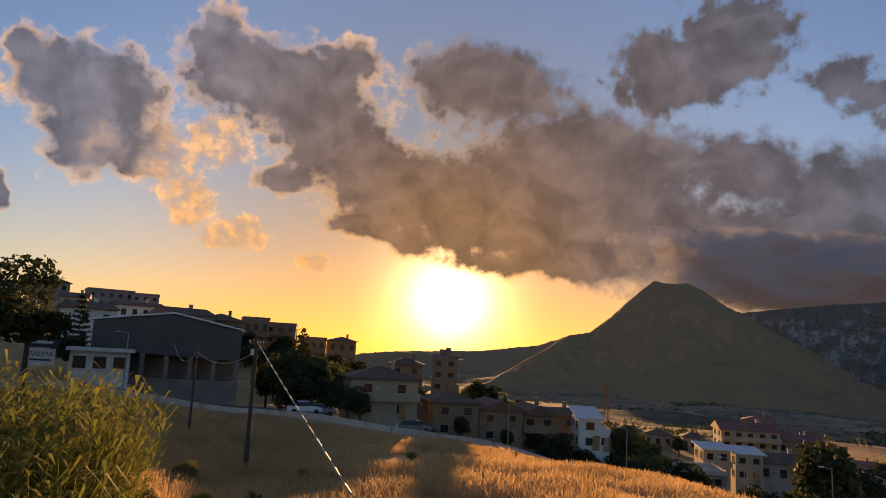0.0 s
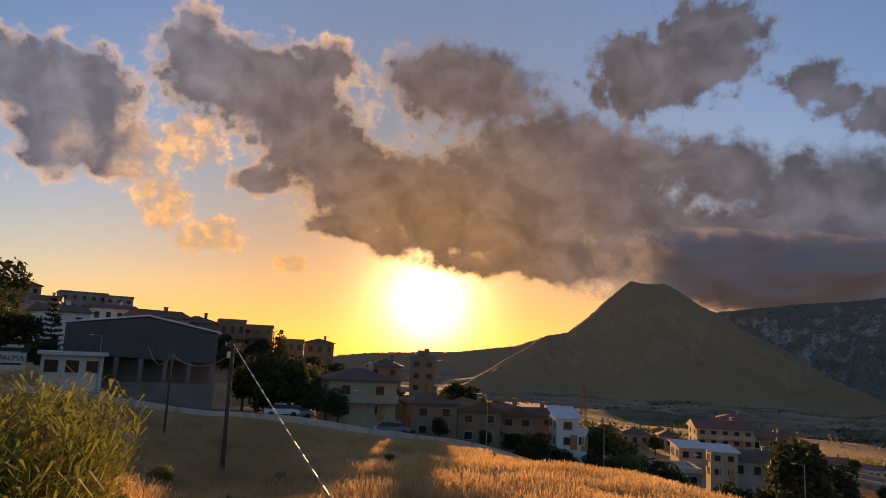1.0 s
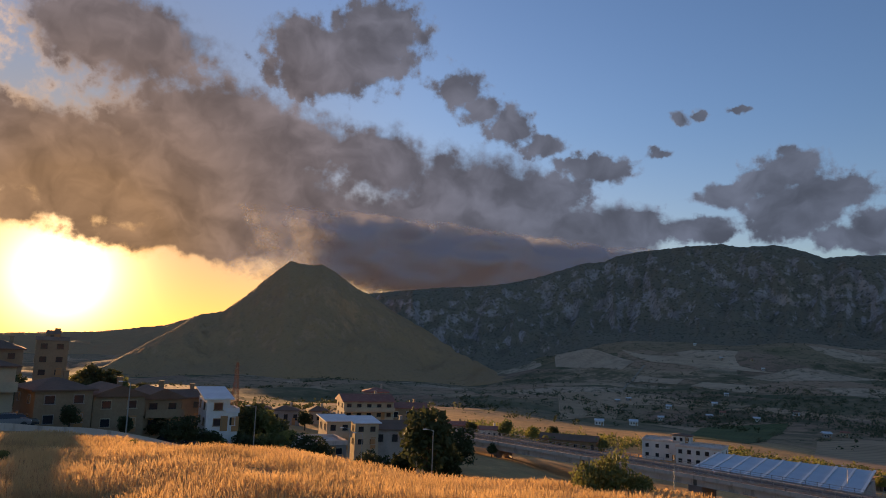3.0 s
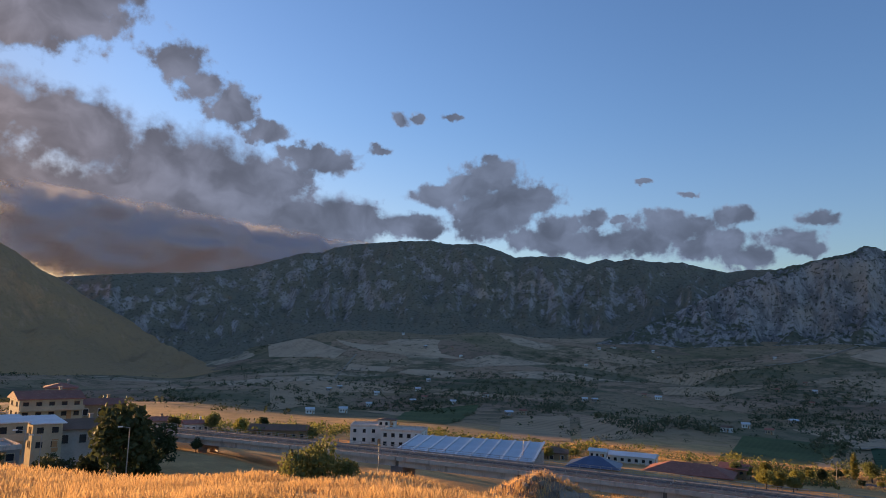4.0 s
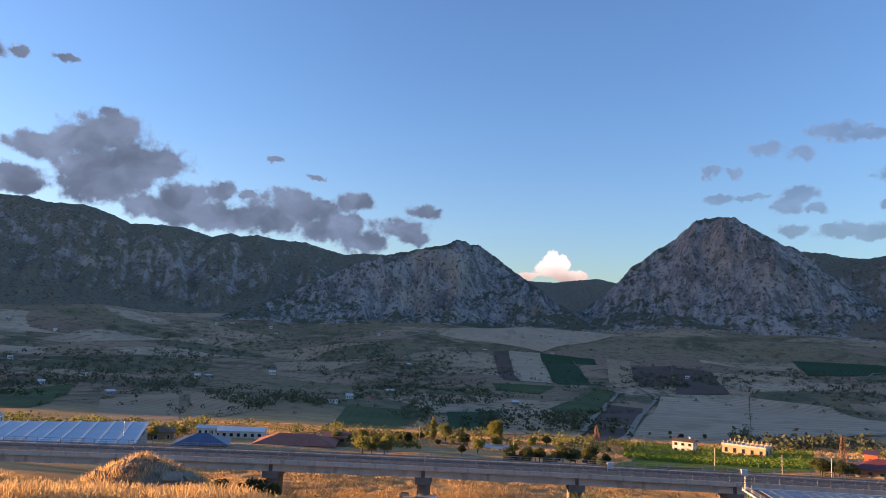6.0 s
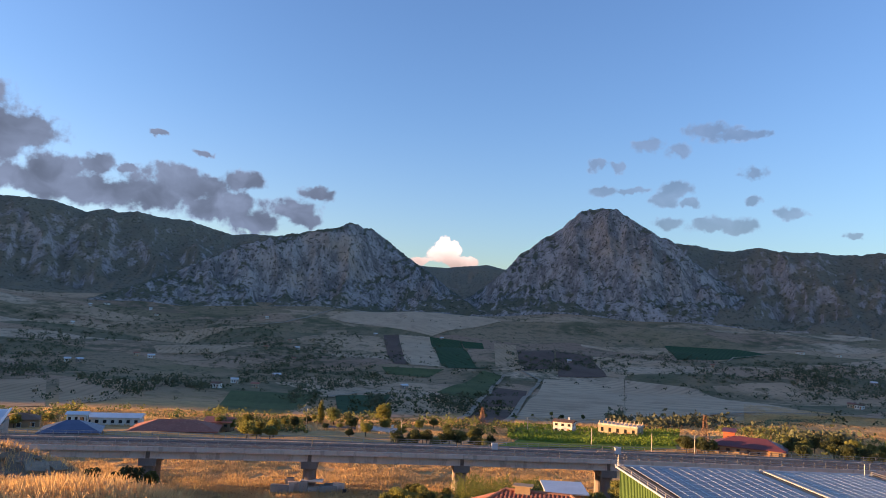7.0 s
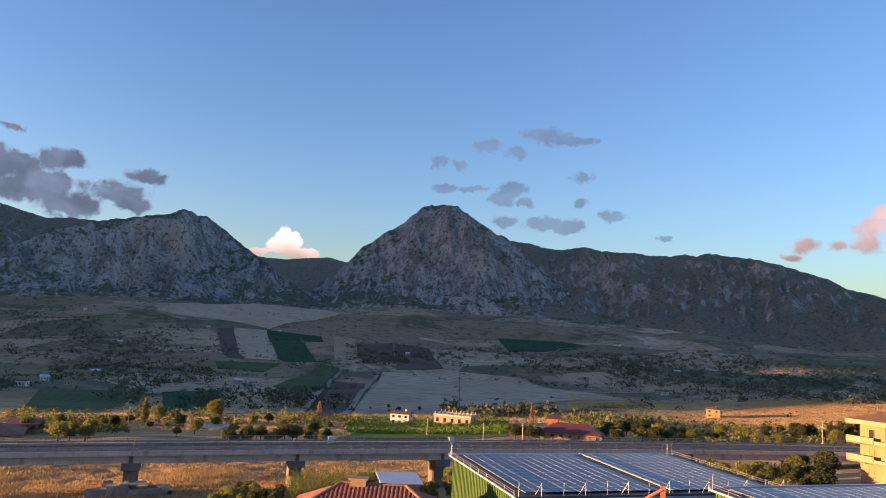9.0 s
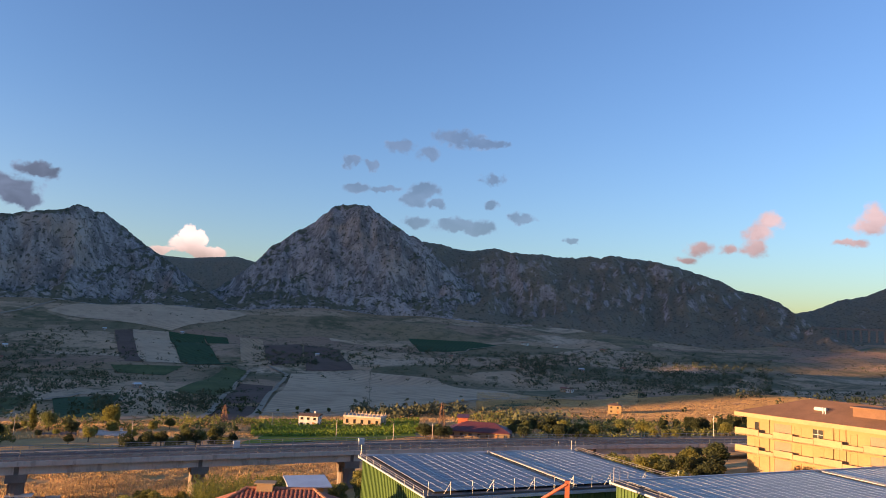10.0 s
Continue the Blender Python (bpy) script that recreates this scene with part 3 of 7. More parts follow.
def on_land(az, el, start=8.0, stop=2600.0):
    """Where the sight line from the view point at that bearing and height angle meets the land."""
    r = np.geomspace(start, stop, 1600)
    z = land(r * math.sin(radians(az)), r * math.cos(radians(az)))
    below = np.nonzero(r * math.tan(radians(el)) <= z)[0]
    d = r[below[0]] if len(below) else stop
    x, y = at_bearing(az, d)
    return x, y, float(land(x, y))


def mesh_object(name, bm_or_mesh, mat=None, parent=None, smooth=False):
    if isinstance(bm_or_mesh, bmesh.types.BMesh):
        me = bpy.data.meshes.new(name)
        bm_or_mesh.to_mesh(me)
        bm_or_mesh.free()
    else:
        me = bm_or_mesh
    if mat is not None and not me.materials:
        me.materials.append(mat)
    if smooth:
        me.polygons.foreach_set("use_smooth", [True] * len(me.polygons))
    ob = new(name, me)
    if parent is not None:
        ob.parent = parent
    return ob


def part(name, bm, mat, parent, label="", smooth=False):
    return tagged(mesh_object(name, bm, mat, parent, smooth), label)


def grid_mesh(name, X, Y, Z):
    """A sheet from rows and columns of places."""
    n, k = X.shape
    verts = np.stack([X, Y, Z], -1).reshape(-1, 3)
    a = (np.arange(n - 1)[:, None] * k + np.arange(k - 1)[None, :]).ravel()
    faces = np.stack([a, a + 1, a + k + 1, a + k], -1)
    me = bpy.data.meshes.new(name)
    me.from_pydata(verts.tolist(), [], faces.tolist())
    return me


def build_ground():
    az = np.radians(np.concatenate([np.arange(-180, -45, 3.0), np.arange(-45, 150, 0.3), np.arange(150, 180.1, 3.0)]))
    r = np.concatenate([[0.01], np.geomspace(3, 5000, 300)])
    A, R = np.meshgrid(az, r)
    X, Y = R * np.sin(A), R * np.cos(A)
    g = mesh_object("ground", grid_mesh("ground", X, Y, land(X, Y)), LAND, smooth=True)
    tagged(g, "dry grass hillside falling to a valley of brown and green fields", "ground", kind="structure")


def fractal(P, size, octaves, ridged):
    """Fractal noise at rows of places."""
    out = np.empty(len(P))
    for i, p in enumerate(P):
        v = Vector(p) / size
        out[i] = noise.ridged_multi_fractal(v, 0.9, 2.1, octaves, 1.0, 2.0) - 1.0 if ridged else noise.fractal(v, 1.0, 2.1, octaves)
    return out


def mountain(name, label, knots, r_ridge, r_foot, mat, rugged=1.0, sharp=1.0, crest=0.12, step=0.16, rows=64, sway=0.05, flutes=0.0):
    """A mountain from its crest line: bearings and height angles; its face comes down towards the view point, its back falls away behind."""
    ka, ke = np.array(knots).T
    az = np.arange(ka[0], ka[-1], step)
    fine = np.array([noise.fractal((a * 2.3, r_ridge * 0.01, 3.0), 0.55, 2.2, 7) for a in az])
    el = np.interp(az, ka, ke) + crest * fine
    rid = r_ridge * (1 + sway * np.sin(az * 0.21 + r_ridge))
    s = np.concatenate([np.linspace(-0.04, 1.0, rows), np.linspace(1.0, 1.5, 10)[1:]])
    S, A = np.meshgrid(s, np.radians(az), indexing="ij")
    RID = np.broadcast_to(rid, S.shape)
    R = r_foot + (RID - r_foot) * S
    X, Y = R * np.sin(A), R * np.cos(A)
    base = land(X, Y)
    top = np.broadcast_to(rid * np.tan(np.radians(el)), S.shape)
    P = np.stack([X, Y, np.zeros_like(X)], -1).reshape(-1, 3)
    rough = fractal(P, 260.0, 6, True).reshape(S.shape)
    lump = fractal(P + 900.0, 420.0, 5, False).reshape(S.shape)
    crag = fractal(P + 400.0, 70.0, 4, True).reshape(S.shape)
    f = np.clip(S, 0, 1)
    # gullies and buttresses that run down the face
    down = np.stack([A * r_ridge + 40 * lump, S * (r_ridge - r_foot) * 0.3, np.full_like(S, r_ridge)], -1).reshape(-1, 3)
    gully = fractal(down, 95.0, 5, True).reshape(S.shape) if flutes else 0.0
    cliff = np.clip(f + 0.10 * lump * np.sin(np.pi * f), 0, 1)
    shape = (1 - sharp) * cliff + sharp * (0.30 * cliff + 0.70 * ease(np.clip((cliff - 0.22) / 0.72, 0, 1)))
    shape = np.where(S > 1, 1 - (S - 1) * 1.3, shape)
    room = np.sin(np.pi * np.clip(S, 0, 1.0)) ** 0.8
    Z = base * (1 - shape) + top * shape + rugged * room * (rough * 22.0 + lump * 20.0 + crag * 10.0) + flutes * room * gully
    # no point of the face stands above the crest's sight line
    limit = np.tan(np.radians(np.broadcast_to(el, S.shape))) * R
    Z = np.where(S < 1, np.minimum(Z, limit - 2.0 * (1 - f)), Z)
    Z = np.where(S <= 0.0, base - 12.0, Z)
    ob = mesh_object(name, grid_mesh(name, X, Y, Z), mat, smooth=True)
    return tagged(ob, label, "mountain", kind="structure")


def build_mountains():
    mountain("far_ridge", "low far ridge with evening haze put into its rock colour", [(-14, -2.5), (-6.5, -0.4), (-3.8, -0.1), (3, 0.3), (7.5, 0.94), (9.7, 1.75), (11.7, 2.15), (15, 2.4), (19, 1)], 3500, 2600, HAZE_TINTED_ROCK, 0.5, 0.2, 0.05)
    mountain("massif", "long dark mountain with a cliff band and level crest", [(17, 0.8), (20, 2.6), (22.9, 4.13), (25.3, 4.45), (28.3, 4.8), (31.9, 5.05), (33.7, 5.26), (36.4, 5.85), (39.1, 6.7), (40, 7.05), (41.8, 7.22), (42.8, 7.65), (44.3, 7.98), (48.2, 8.41), (50.7, 8.52), (52, 8.27), (54.5, 8.36), (55.9, 7.97), (57.5, 7.34), (59.5, 7.44), (61.3, 7.38), (63.4, 6.85), (64.8, 7.27), (65.5, 7.04), (66.8, 7.27), (68.2, 7.02), (70.6, 6.92), (72.4, 6.45), (73.8, 6.13), (75.2, 6.33), (77, 6.3), (80, 5.2), (84, 3.0)], 2600, 1900, SCRUB_ROCK, 1.0, 0.75, 0.06, flutes=26)
    mountain("cone_mountain", "steep twin-topped cone mountain with golden haze put into its rock colour", [(2.0, -3.2), (4.5, -1.6), (7.4, 0.2), (8.6, 1.0), (9.9, 1.86), (11.6, 2.2), (13.3, 3.53), (14.3, 4.55), (15.4, 5.55), (16.5, 6.43), (17.4, 6.22), (18.3, 6.2), (18.9, 6.33), (19.7, 5.95), (20.8, 5.25), (21.7, 4.6), (23, 4.0), (25, 2.7), (28, 1.2), (31, -0.6), (34, -2), (37, -3.2)], 2150, 1640, HAZE_TINTED_ROCK, 0.9, 0.35, 0.05, flutes=16)
    mountain("gap_hill", "blue far hill closing the gap between peaks", [(82, 3.0), (85, 4.2), (87.8, 4.85), (89, 4.64), (90.8, 4.58), (93, 4.84), (94.4, 4.97), (95.6, 4.69), (99, 4.2), (103, 3.0)], 3300, 2500, SCRUB_ROCK, 0.5, 0.3, 0.04, flutes=10)
    mountain("rock_peak", "rocky limestone peak with a pale cliff face", [(64, 0.6), (68, 2.2), (71, 3.6), (74, 5.2), (77.1, 6.28), (79.1, 6.72), (80.4, 7.08), (81.6, 7.22), (82.3, 7.55), (82.9, 7.76), (83.6, 7.66), (84, 7.4), (84.9, 7.36), (85.4, 6.9), (86.4, 6.26), (87.1, 5.74), (87.8, 5.29), (88.5, 4.84), (89.4, 4.3), (90.6, 3.4), (92, 2.4), (94, 1.2)], 2150, 1780, ROCK, 1.2, 0.85, 0.10, 0.12, flutes=34)
    mountain("ridge_east", "long scrubby ridge running down to a pass", [(104, 4.5), (106.5, 6.4), (108.1, 7.0), (109.2, 7.1), (110.4, 7.0), (112.1, 6.61), (113, 6.54), (113.8, 6.65), (115.1, 6.85), (116, 6.61), (117.6, 6.46), (118.8, 6.48), (120, 6.29), (121.6, 6.27), (122.7, 6.44), (123.5, 6.28), (124.2, 6.58), (125.4, 6.38), (127.7, 6.1), (129.4, 5.7), (131.5, 5.03), (132.7, 4.6), (133.5, 4.08), (135, 3.72), (136.5, 3.2), (137.6, 2.35), (139.5, 1.2), (142, -0.2)], 2500, 1800, SCRUB_ROCK, 1.1, 0.6, 0.07, flutes=30)
    mountain("grey_peak", "massive grey limestone peak with fissured face", [(90.5, 0.8), (92.8, 2.25), (93.6, 2.83), (94.5, 3.48), (95.6, 4.46), (96.5, 5.44), (96.9, 5.97), (97.8, 6.48), (98.7, 7.27), (99.6, 7.77), (100.3, 8.18), (100.5, 8.51), (101.2, 9.04), (101.6, 9.55), (102.3, 9.69), (103.5, 9.82), (104.6, 9.72), (105.3, 9.21), (106, 8.73), (106.7, 8.34), (107.4, 7.91), (107.9, 7.56), (108.4, 7.55), (109, 7.14), (110, 6.1), (111.3, 4.97), (113.5, 3.6), (116, 2.4), (119, 1.2)], 2200, 1800, ROCK, 1.25, 0.8, 0.11, 0.12, flutes=34)
    mountain("pass_hill", "dark hill beyond the pass", [(131, 0.2), (134, 1.4), (137.3, 2.4), (138.7, 2.68), (140.2, 3.4), (141.9, 3.75), (143.2, 4.33), (148, 5.2), (154, 4.6), (160, 2)], 3300, 2400, SCRUB_ROCK, 0.6, 0.4, 0.06, flutes=12)


def build_cloud():
    """The lowest part of the dark cloud bank beyond the massif; it keeps the sun off the far peaks."""
    bm = bmesh.new()
    for k in range(3):
        n, h = 96, 24
        t, q = np.meshgrid(np.linspace(0, 1, n), np.linspace(-1, 1, h))
        X, Z = 780 + 3200 * t, 520 - 120 * t + q * 235
        deep = np.sqrt(np.clip(1 - q * q * 0.9, 0, 1)) * (-260 if k == 0 else 60 * k)
        Y = 3760 - 620 * t + deep + ripple(X, Z * 2.5, 120.0, 3.0 + k) * 55 + ripple(X, Z * 2.0, 45.0, 6.0 + k) * 20
        bm.from_mesh(grid_mesh("billow", X, Y, Z + ripple(X, Y, 150.0, 1.0 + k) * 14))
    ob = mesh_object("cloud", bm, CLOUD_GREY, smooth=True)
    tagged(ob, "low dark grey cloud bank hanging behind the mountain", "cloud", kind="structure")


build_ground()
build_mountains()
build_cloud()

# ---- building blocks ----
def box(bm, x0, x1, y0, y1, z0, z1):
    v = [bm.verts.new(p) for p in ((x0, y0, z0), (x1, y0, z0), (x1, y1, z0), (x0, y1, z0), (x0, y0, z1), (x1, y0, z1), (x1, y1, z1), (x0, y1, z1))]
    for f in ((3, 2, 1, 0), (4, 5, 6, 7), (0, 1, 5, 4), (1, 2, 6, 5), (2, 3, 7, 6), (3, 0, 4, 7)):
        bm.faces.new([v[i] for i in f])
    return v


def boxes(*rows):
    bm = bmesh.new()
    for r in rows:
        box(bm, *r)
    return bm


def solid(points, faces):
    bm = bmesh.new()
    v = [bm.verts.new(p) for p in points]
    for f in faces:
        bm.faces.new([v[i] for i in f])
    return bm


def rod(bm, a, b, r0, r1=None, n=6):
    """A round bar between two places, tapering if wished."""
    a, b = Vector(a), Vector(b)
    r1 = r0 if r1 is None else r1
    q = (b - a).to_track_quat("Z", "Y")
    rings = []
    for p, r in ((a, r0), (b, r1)):
        rings.append([bm.verts.new(p + q @ Vector((r * math.cos(k * math.tau / n), r * math.sin(k * math.tau / n), 0))) for k in range(n)])
    for k in range(n):
        bm.faces.new((rings[0][k], rings[0][(k + 1) % n], rings[1][(k + 1) % n], rings[1][k]))
    bm.faces.new(rings[0][::-1]), bm.faces.new(rings[1])


def thing(name, label, category, x, y, z, turn=0.0, group=""):
    ob = new(name)
    ob.matrix_world = pose(x, y, z, 0, 0, turn)
    ob.empty_display_size = 0.1
    return tagged(ob, label, category, group)


def share(name, me, parent, x=0.0, y=0.0, z=0.0, turn=0.0):
    """One more part on a mesh that others use too."""
    ob = new(name, me)
    ob.parent = parent
    ob.matrix_basis = pose(x, y, z, 0, 0, turn)
    return ob


def mesh_of(bm, mat, name="piece"):
    me = bpy.data.meshes.new(name)
    bm.to_mesh(me)
    bm.free()
    me.materials.append(mat)
    return me


# ---- viaduct ----
VIA_AZ, VIA_D, DECK, DECK_W = 84.0, 135.0, -24.4, 8.6


def via_bow(s):
    """How far the deck's near edge bends towards the hill, s metres along it."""
    return -0.0005 * s * s + 0.0075 * s - 1.0


def build_viaduct():
    nx, ny = math.sin(radians(VIA_AZ)), math.cos(radians(VIA_AZ))
    # x runs along the deck to the south, y away from the hill
    v = thing("viaduct", "long weathered concrete road viaduct on stout piers with steel railings", "viaduct", nx * VIA_D, ny * VIA_D, DECK, -VIA_AZ)
    span, first, last = 28.4, -8, 9
    edge = 0.02
    deck = mesh_of(boxes((-edge, span + edge, 0.25, DECK_W - 0.25, -0.55, -0.02)), CONCRETE)
    beam = mesh_of(boxes((-edge, span + edge, -0.25, 0.25, -0.6, 0.22)), CONCRETE)
    surface = mesh_of(boxes((-edge, span + edge, 0.27, DECK_W - 0.27, -0.02, 0.03)), ASPHALT)
    girder = boxes((0.35, span - 0.35, 0.5, 1.1, -1.8, -0.56), (0.35, span - 0.35, 3.0, 3.6, -1.8, -0.56), (0.35, span - 0.35, 5.4, 6.0, -1.8, -0.56), (0.35, span - 0.35, 7.5, 8.1, -1.8, -0.56))
    for k in (0.33, 0.66):
        box(girder, span * k - 0.2, span * k + 0.2, 0.42, 8.1, -1.75, -0.56)
    box(girder, 0.35, span - 0.35, 0.4, 1.2, -1.95, -1.75)
    girder = mesh_of(girder, CONCRETE)
    pier = bmesh.new()
    for z0, z1, w in ((-14.0, -3.1, 1.15), ):
        rod(pier, (0, 2.2, z0), (0, 2.2, z1), w, w, 12), rod(pier, (0, 6.4, z0), (0, 6.4, z1), w, w, 12)
    bmesh.ops.create_cube(pier, size=1.0, matrix=Matrix.Translation((0, DECK_W / 2, -2.58)) @ Matrix.Diagonal((3.0, 8.0, 1.3, 1)))
    box(pier, -0.55, 0.55, 0.7, 7.9, -1.96, -0.62)
    pier = mesh_of(pier, DARK_CONCRETE)
    rail = bmesh.new()
    n = 13
    for k in range(n):
        x = (k + 0.5) * span / n
        box(rail, x - 0.04, x + 0.04, -0.05, 0.05, 0.2, 1.35)
    for z, h in ((1.32, 0.08), (0.9, 0.05), (0.55, 0.05)):
        box(rail, 0, span, -0.035, 0.035, z - h / 2, z + h / 2)
    rail = mesh_of(rail, STEEL)
    guard = bmesh.new()
    for k in range(7):
        x = (k + 0.5) * span / 7
        box(guard, x - 0.06, x + 0.06, -0.06, 0.06, 0.03, 0.75)
    for z in (0.5, 0.66):
        box(guard, 0, span, -0.09, -0.02, z - 0.07, z + 0.07)
    guard = mesh_of(guard, STEEL)
    for k in range(first, last):
        x0 = -7.2 + span * k
        y0, y1 = via_bow(x0), via_bow(x0 + span)
        turn = math.degrees(math.atan2(y1 - y0, span))
        c, w = math.cos(radians(turn)), math.sin(radians(turn))
        for name, me, offsets in (("deck", deck, (0.0,)), ("edge_beam", beam, (0.0, DECK_W)), ("road_surface", surface, (0.0,)), ("girder", girder, (0.0,)), ("pier", pier, (0.0,)), ("railing", rail, (0.0, DECK_W)), ("guard_rail", guard, (0.75, DECK_W - 0.7))):
            for y in offsets:
                share(name, me, v, x0 - w * y, y0 + c * y, 0.0, turn)
    for s, back in ((28.7, 6.5), (54.0, 5.6)):
        o = thing("roadside_cabinet", "small white cabinet at the kerb of the viaduct", "cabinet", nx * (VIA_D + back) + ny * s, ny * (VIA_D + back) - nx * s, DECK + 0.03, -VIA_AZ, "cabinets on the viaduct")
        part("body", boxes((-0.6, 0.6, -0.25, 0.25, 0.0, 1.15)), CAR_WHITE, o)
        part("lid", boxes((-0.66, 0.66, -0.3, 0.3, 1.15, 1.25)), PALE_METAL, o)


CAR_MESHES = {}


def car(x, y, z, turn, paint, label):
    """A small saloon: lower body, glazed cabin, four wheels."""
    c = thing("car", label, "car", x, y, z, turn, "cars")
    if paint.name not in CAR_MESHES:
        prof = ((-2.0, 0.35), (-2.05, 0.7), (-1.9, 0.86), (-1.1, 0.92), (1.0, 0.95), (1.9, 0.82), (2.05, 0.62), (2.0, 0.35))
        b = bmesh.new()
        sides = [[b.verts.new((px, s * (0.85 if pz > 0.8 else 0.88), pz)) for px, pz in prof] for s in (-1, 1)]
        for k in range(len(prof)):
            j = (k + 1) % len(prof)
            b.faces.new((sides[0][k], sides[0][j], sides[1][j], sides[1][k]))
        b.faces.new(sides[0][::-1]), b.faces.new(sides[1])
        roof = bmesh.new()
        low = [(-1.45, 0.78), (1.05, 0.78)]
        top = [(-0.85, 0.62), (0.45, 0.62)]
        pts = [(low[0][0], -0.8, 0.9), (low[1][0], -0.8, 0.93), (low[1][0], 0.8, 0.93), (low[0][0], 0.8, 0.9), (top[0][0], -0.62, 1.42), (top[1][0], -0.62, 1.42), (top[1][0], 0.62, 1.42), (top[0][0], 0.62, 1.42)]
        vs = [roof.verts.new(p) for p in pts]
        for f in ((3, 2, 1, 0), (0, 1, 5, 4), (1, 2, 6, 5), (2, 3, 7, 6), (3, 0, 4, 7)):
            roof.faces.new([vs[i] for i in f])
        lid = boxes((-0.88, 0.48, -0.64, 0.64, 1.41, 1.47))
        wheel = bmesh.new()
        rod(wheel, (0, -0.1, 0), (0, 0.1, 0), 0.31, 0.31, 14)
        lamp = boxes((-0.03, 0.03, -0.16, 0.16, -0.06, 0.06))
        CAR_MESHES[paint.name] = [mesh_of(b, paint), mesh_of(roof, GLASS_DARK), mesh_of(lid, paint), mesh_of(wheel, TYRE), mesh_of(lamp, ALUMINIUM)]
    b, roof, lid, wheel, lamp = CAR_MESHES[paint.name]
    share("body", b, c), share("cabin_glass", roof, c), share("roof", lid, c)
    for sx in (-1.25, 1.3):
        for sy in (-0.8, 0.8):
            share("wheel", wheel, c, sx, sy, 0.31)
    for sy in (-0.6, 0.6):
        share("headlight", lamp, c, 2.03, sy, 0.66)
    return c


# ---- houses ----
PANES = {}


def window_mesh(w, h, mat, frame_mat):
    key = (round(w, 2), round(h, 2), mat.name)
    if key not in PANES:
        f = boxes((-w / 2 - 0.08, -w / 2, -0.06, 0.1, -h / 2, h / 2), (w / 2, w / 2 + 0.08, -0.06, 0.1, -h / 2, h / 2), (-w / 2 - 0.08, w / 2 + 0.08, -0.06, 0.1, h / 2, h / 2 + 0.1), (-w / 2 - 0.15, w / 2 + 0.15, -0.14, 0.1, -h / 2 - 0.1, -h / 2))
        PANES[key] = (mesh_of(boxes((-w / 2, w / 2, -0.02, 0.08, -h / 2, h / 2)), mat), mesh_of(f, frame_mat))
    return PANES[key]


def add_window(parent, x, y, z, turn, w, h, mat, frame_mat):
    pane, fr = window_mesh(w, h, mat, frame_mat)
    o = share("window", pane, parent, x, y, z, turn)
    share("window_frame", fr, o)
    return o


def roof_bmesh(kind, w, d, rise, over=0.5, thick=0.18):
    a, b = w / 2 + over, d / 2 + over
    if kind == "flat":
        return boxes((-w / 2 - 0.15, w / 2 + 0.15, -d / 2 - 0.15, d / 2 + 0.15, 0, 0.2), (-w / 2 - 0.15, w / 2 + 0.15, -d / 2 - 0.15, -d / 2, 0.2, 0.7), (-w / 2 - 0.15, w / 2 + 0.15, d / 2, d / 2 + 0.15, 0.2, 0.7), (-w / 2 - 0.15, -w / 2, -d / 2, d / 2, 0.2, 0.7), (w / 2, w / 2 + 0.15, -d / 2, d / 2, 0.2, 0.7))
    if kind == "shed":
        p = [(-a, -b, 0), (a, -b, 0), (a, b, rise), (-a, b, rise)]
    p = [(-a, -b, 0), (a, -b, 0), (a, b, 0), (-a, b, 0)]
    if kind == "hip":
        t = max(a - b, 0.3)
        top = [(-t, 0, rise), (t, 0, rise)]
    elif kind == "gable":
        top = [(-a, 0, rise), (a, 0, rise)]
    elif kind == "gable_front":
        top = [(0, -b, rise), (0, b, rise)]
    else:
        p = [(-a, -b, 0), (a, -b, 0), (a, b, rise), (-a, b, rise)]
        q = [(x, y, z - thick) for x, y, z in p]
        return solid(p + q, ((0, 1, 2, 3), (7, 6, 5, 4), (0, 4, 5, 1), (1, 5, 6, 2), (2, 6, 7, 3), (3, 7, 4, 0)))
    pts = p + top + [(x, y, z - thick) for x, y, z in p]
    if kind == "gable_front":
        faces = ((0, 4, 5, 3), (1, 2, 5, 4), (0, 1, 4), (2, 3, 5))
    else:
        faces = ((0, 1, 5, 4), (2, 3, 4, 5), (1, 2, 5), (3, 0, 4))
    faces += ((0, 6, 7, 1), (1, 7, 8, 2), (2, 8, 9, 3), (3, 9, 6, 0), (9, 8, 7, 6))
    return solid(pts, faces)


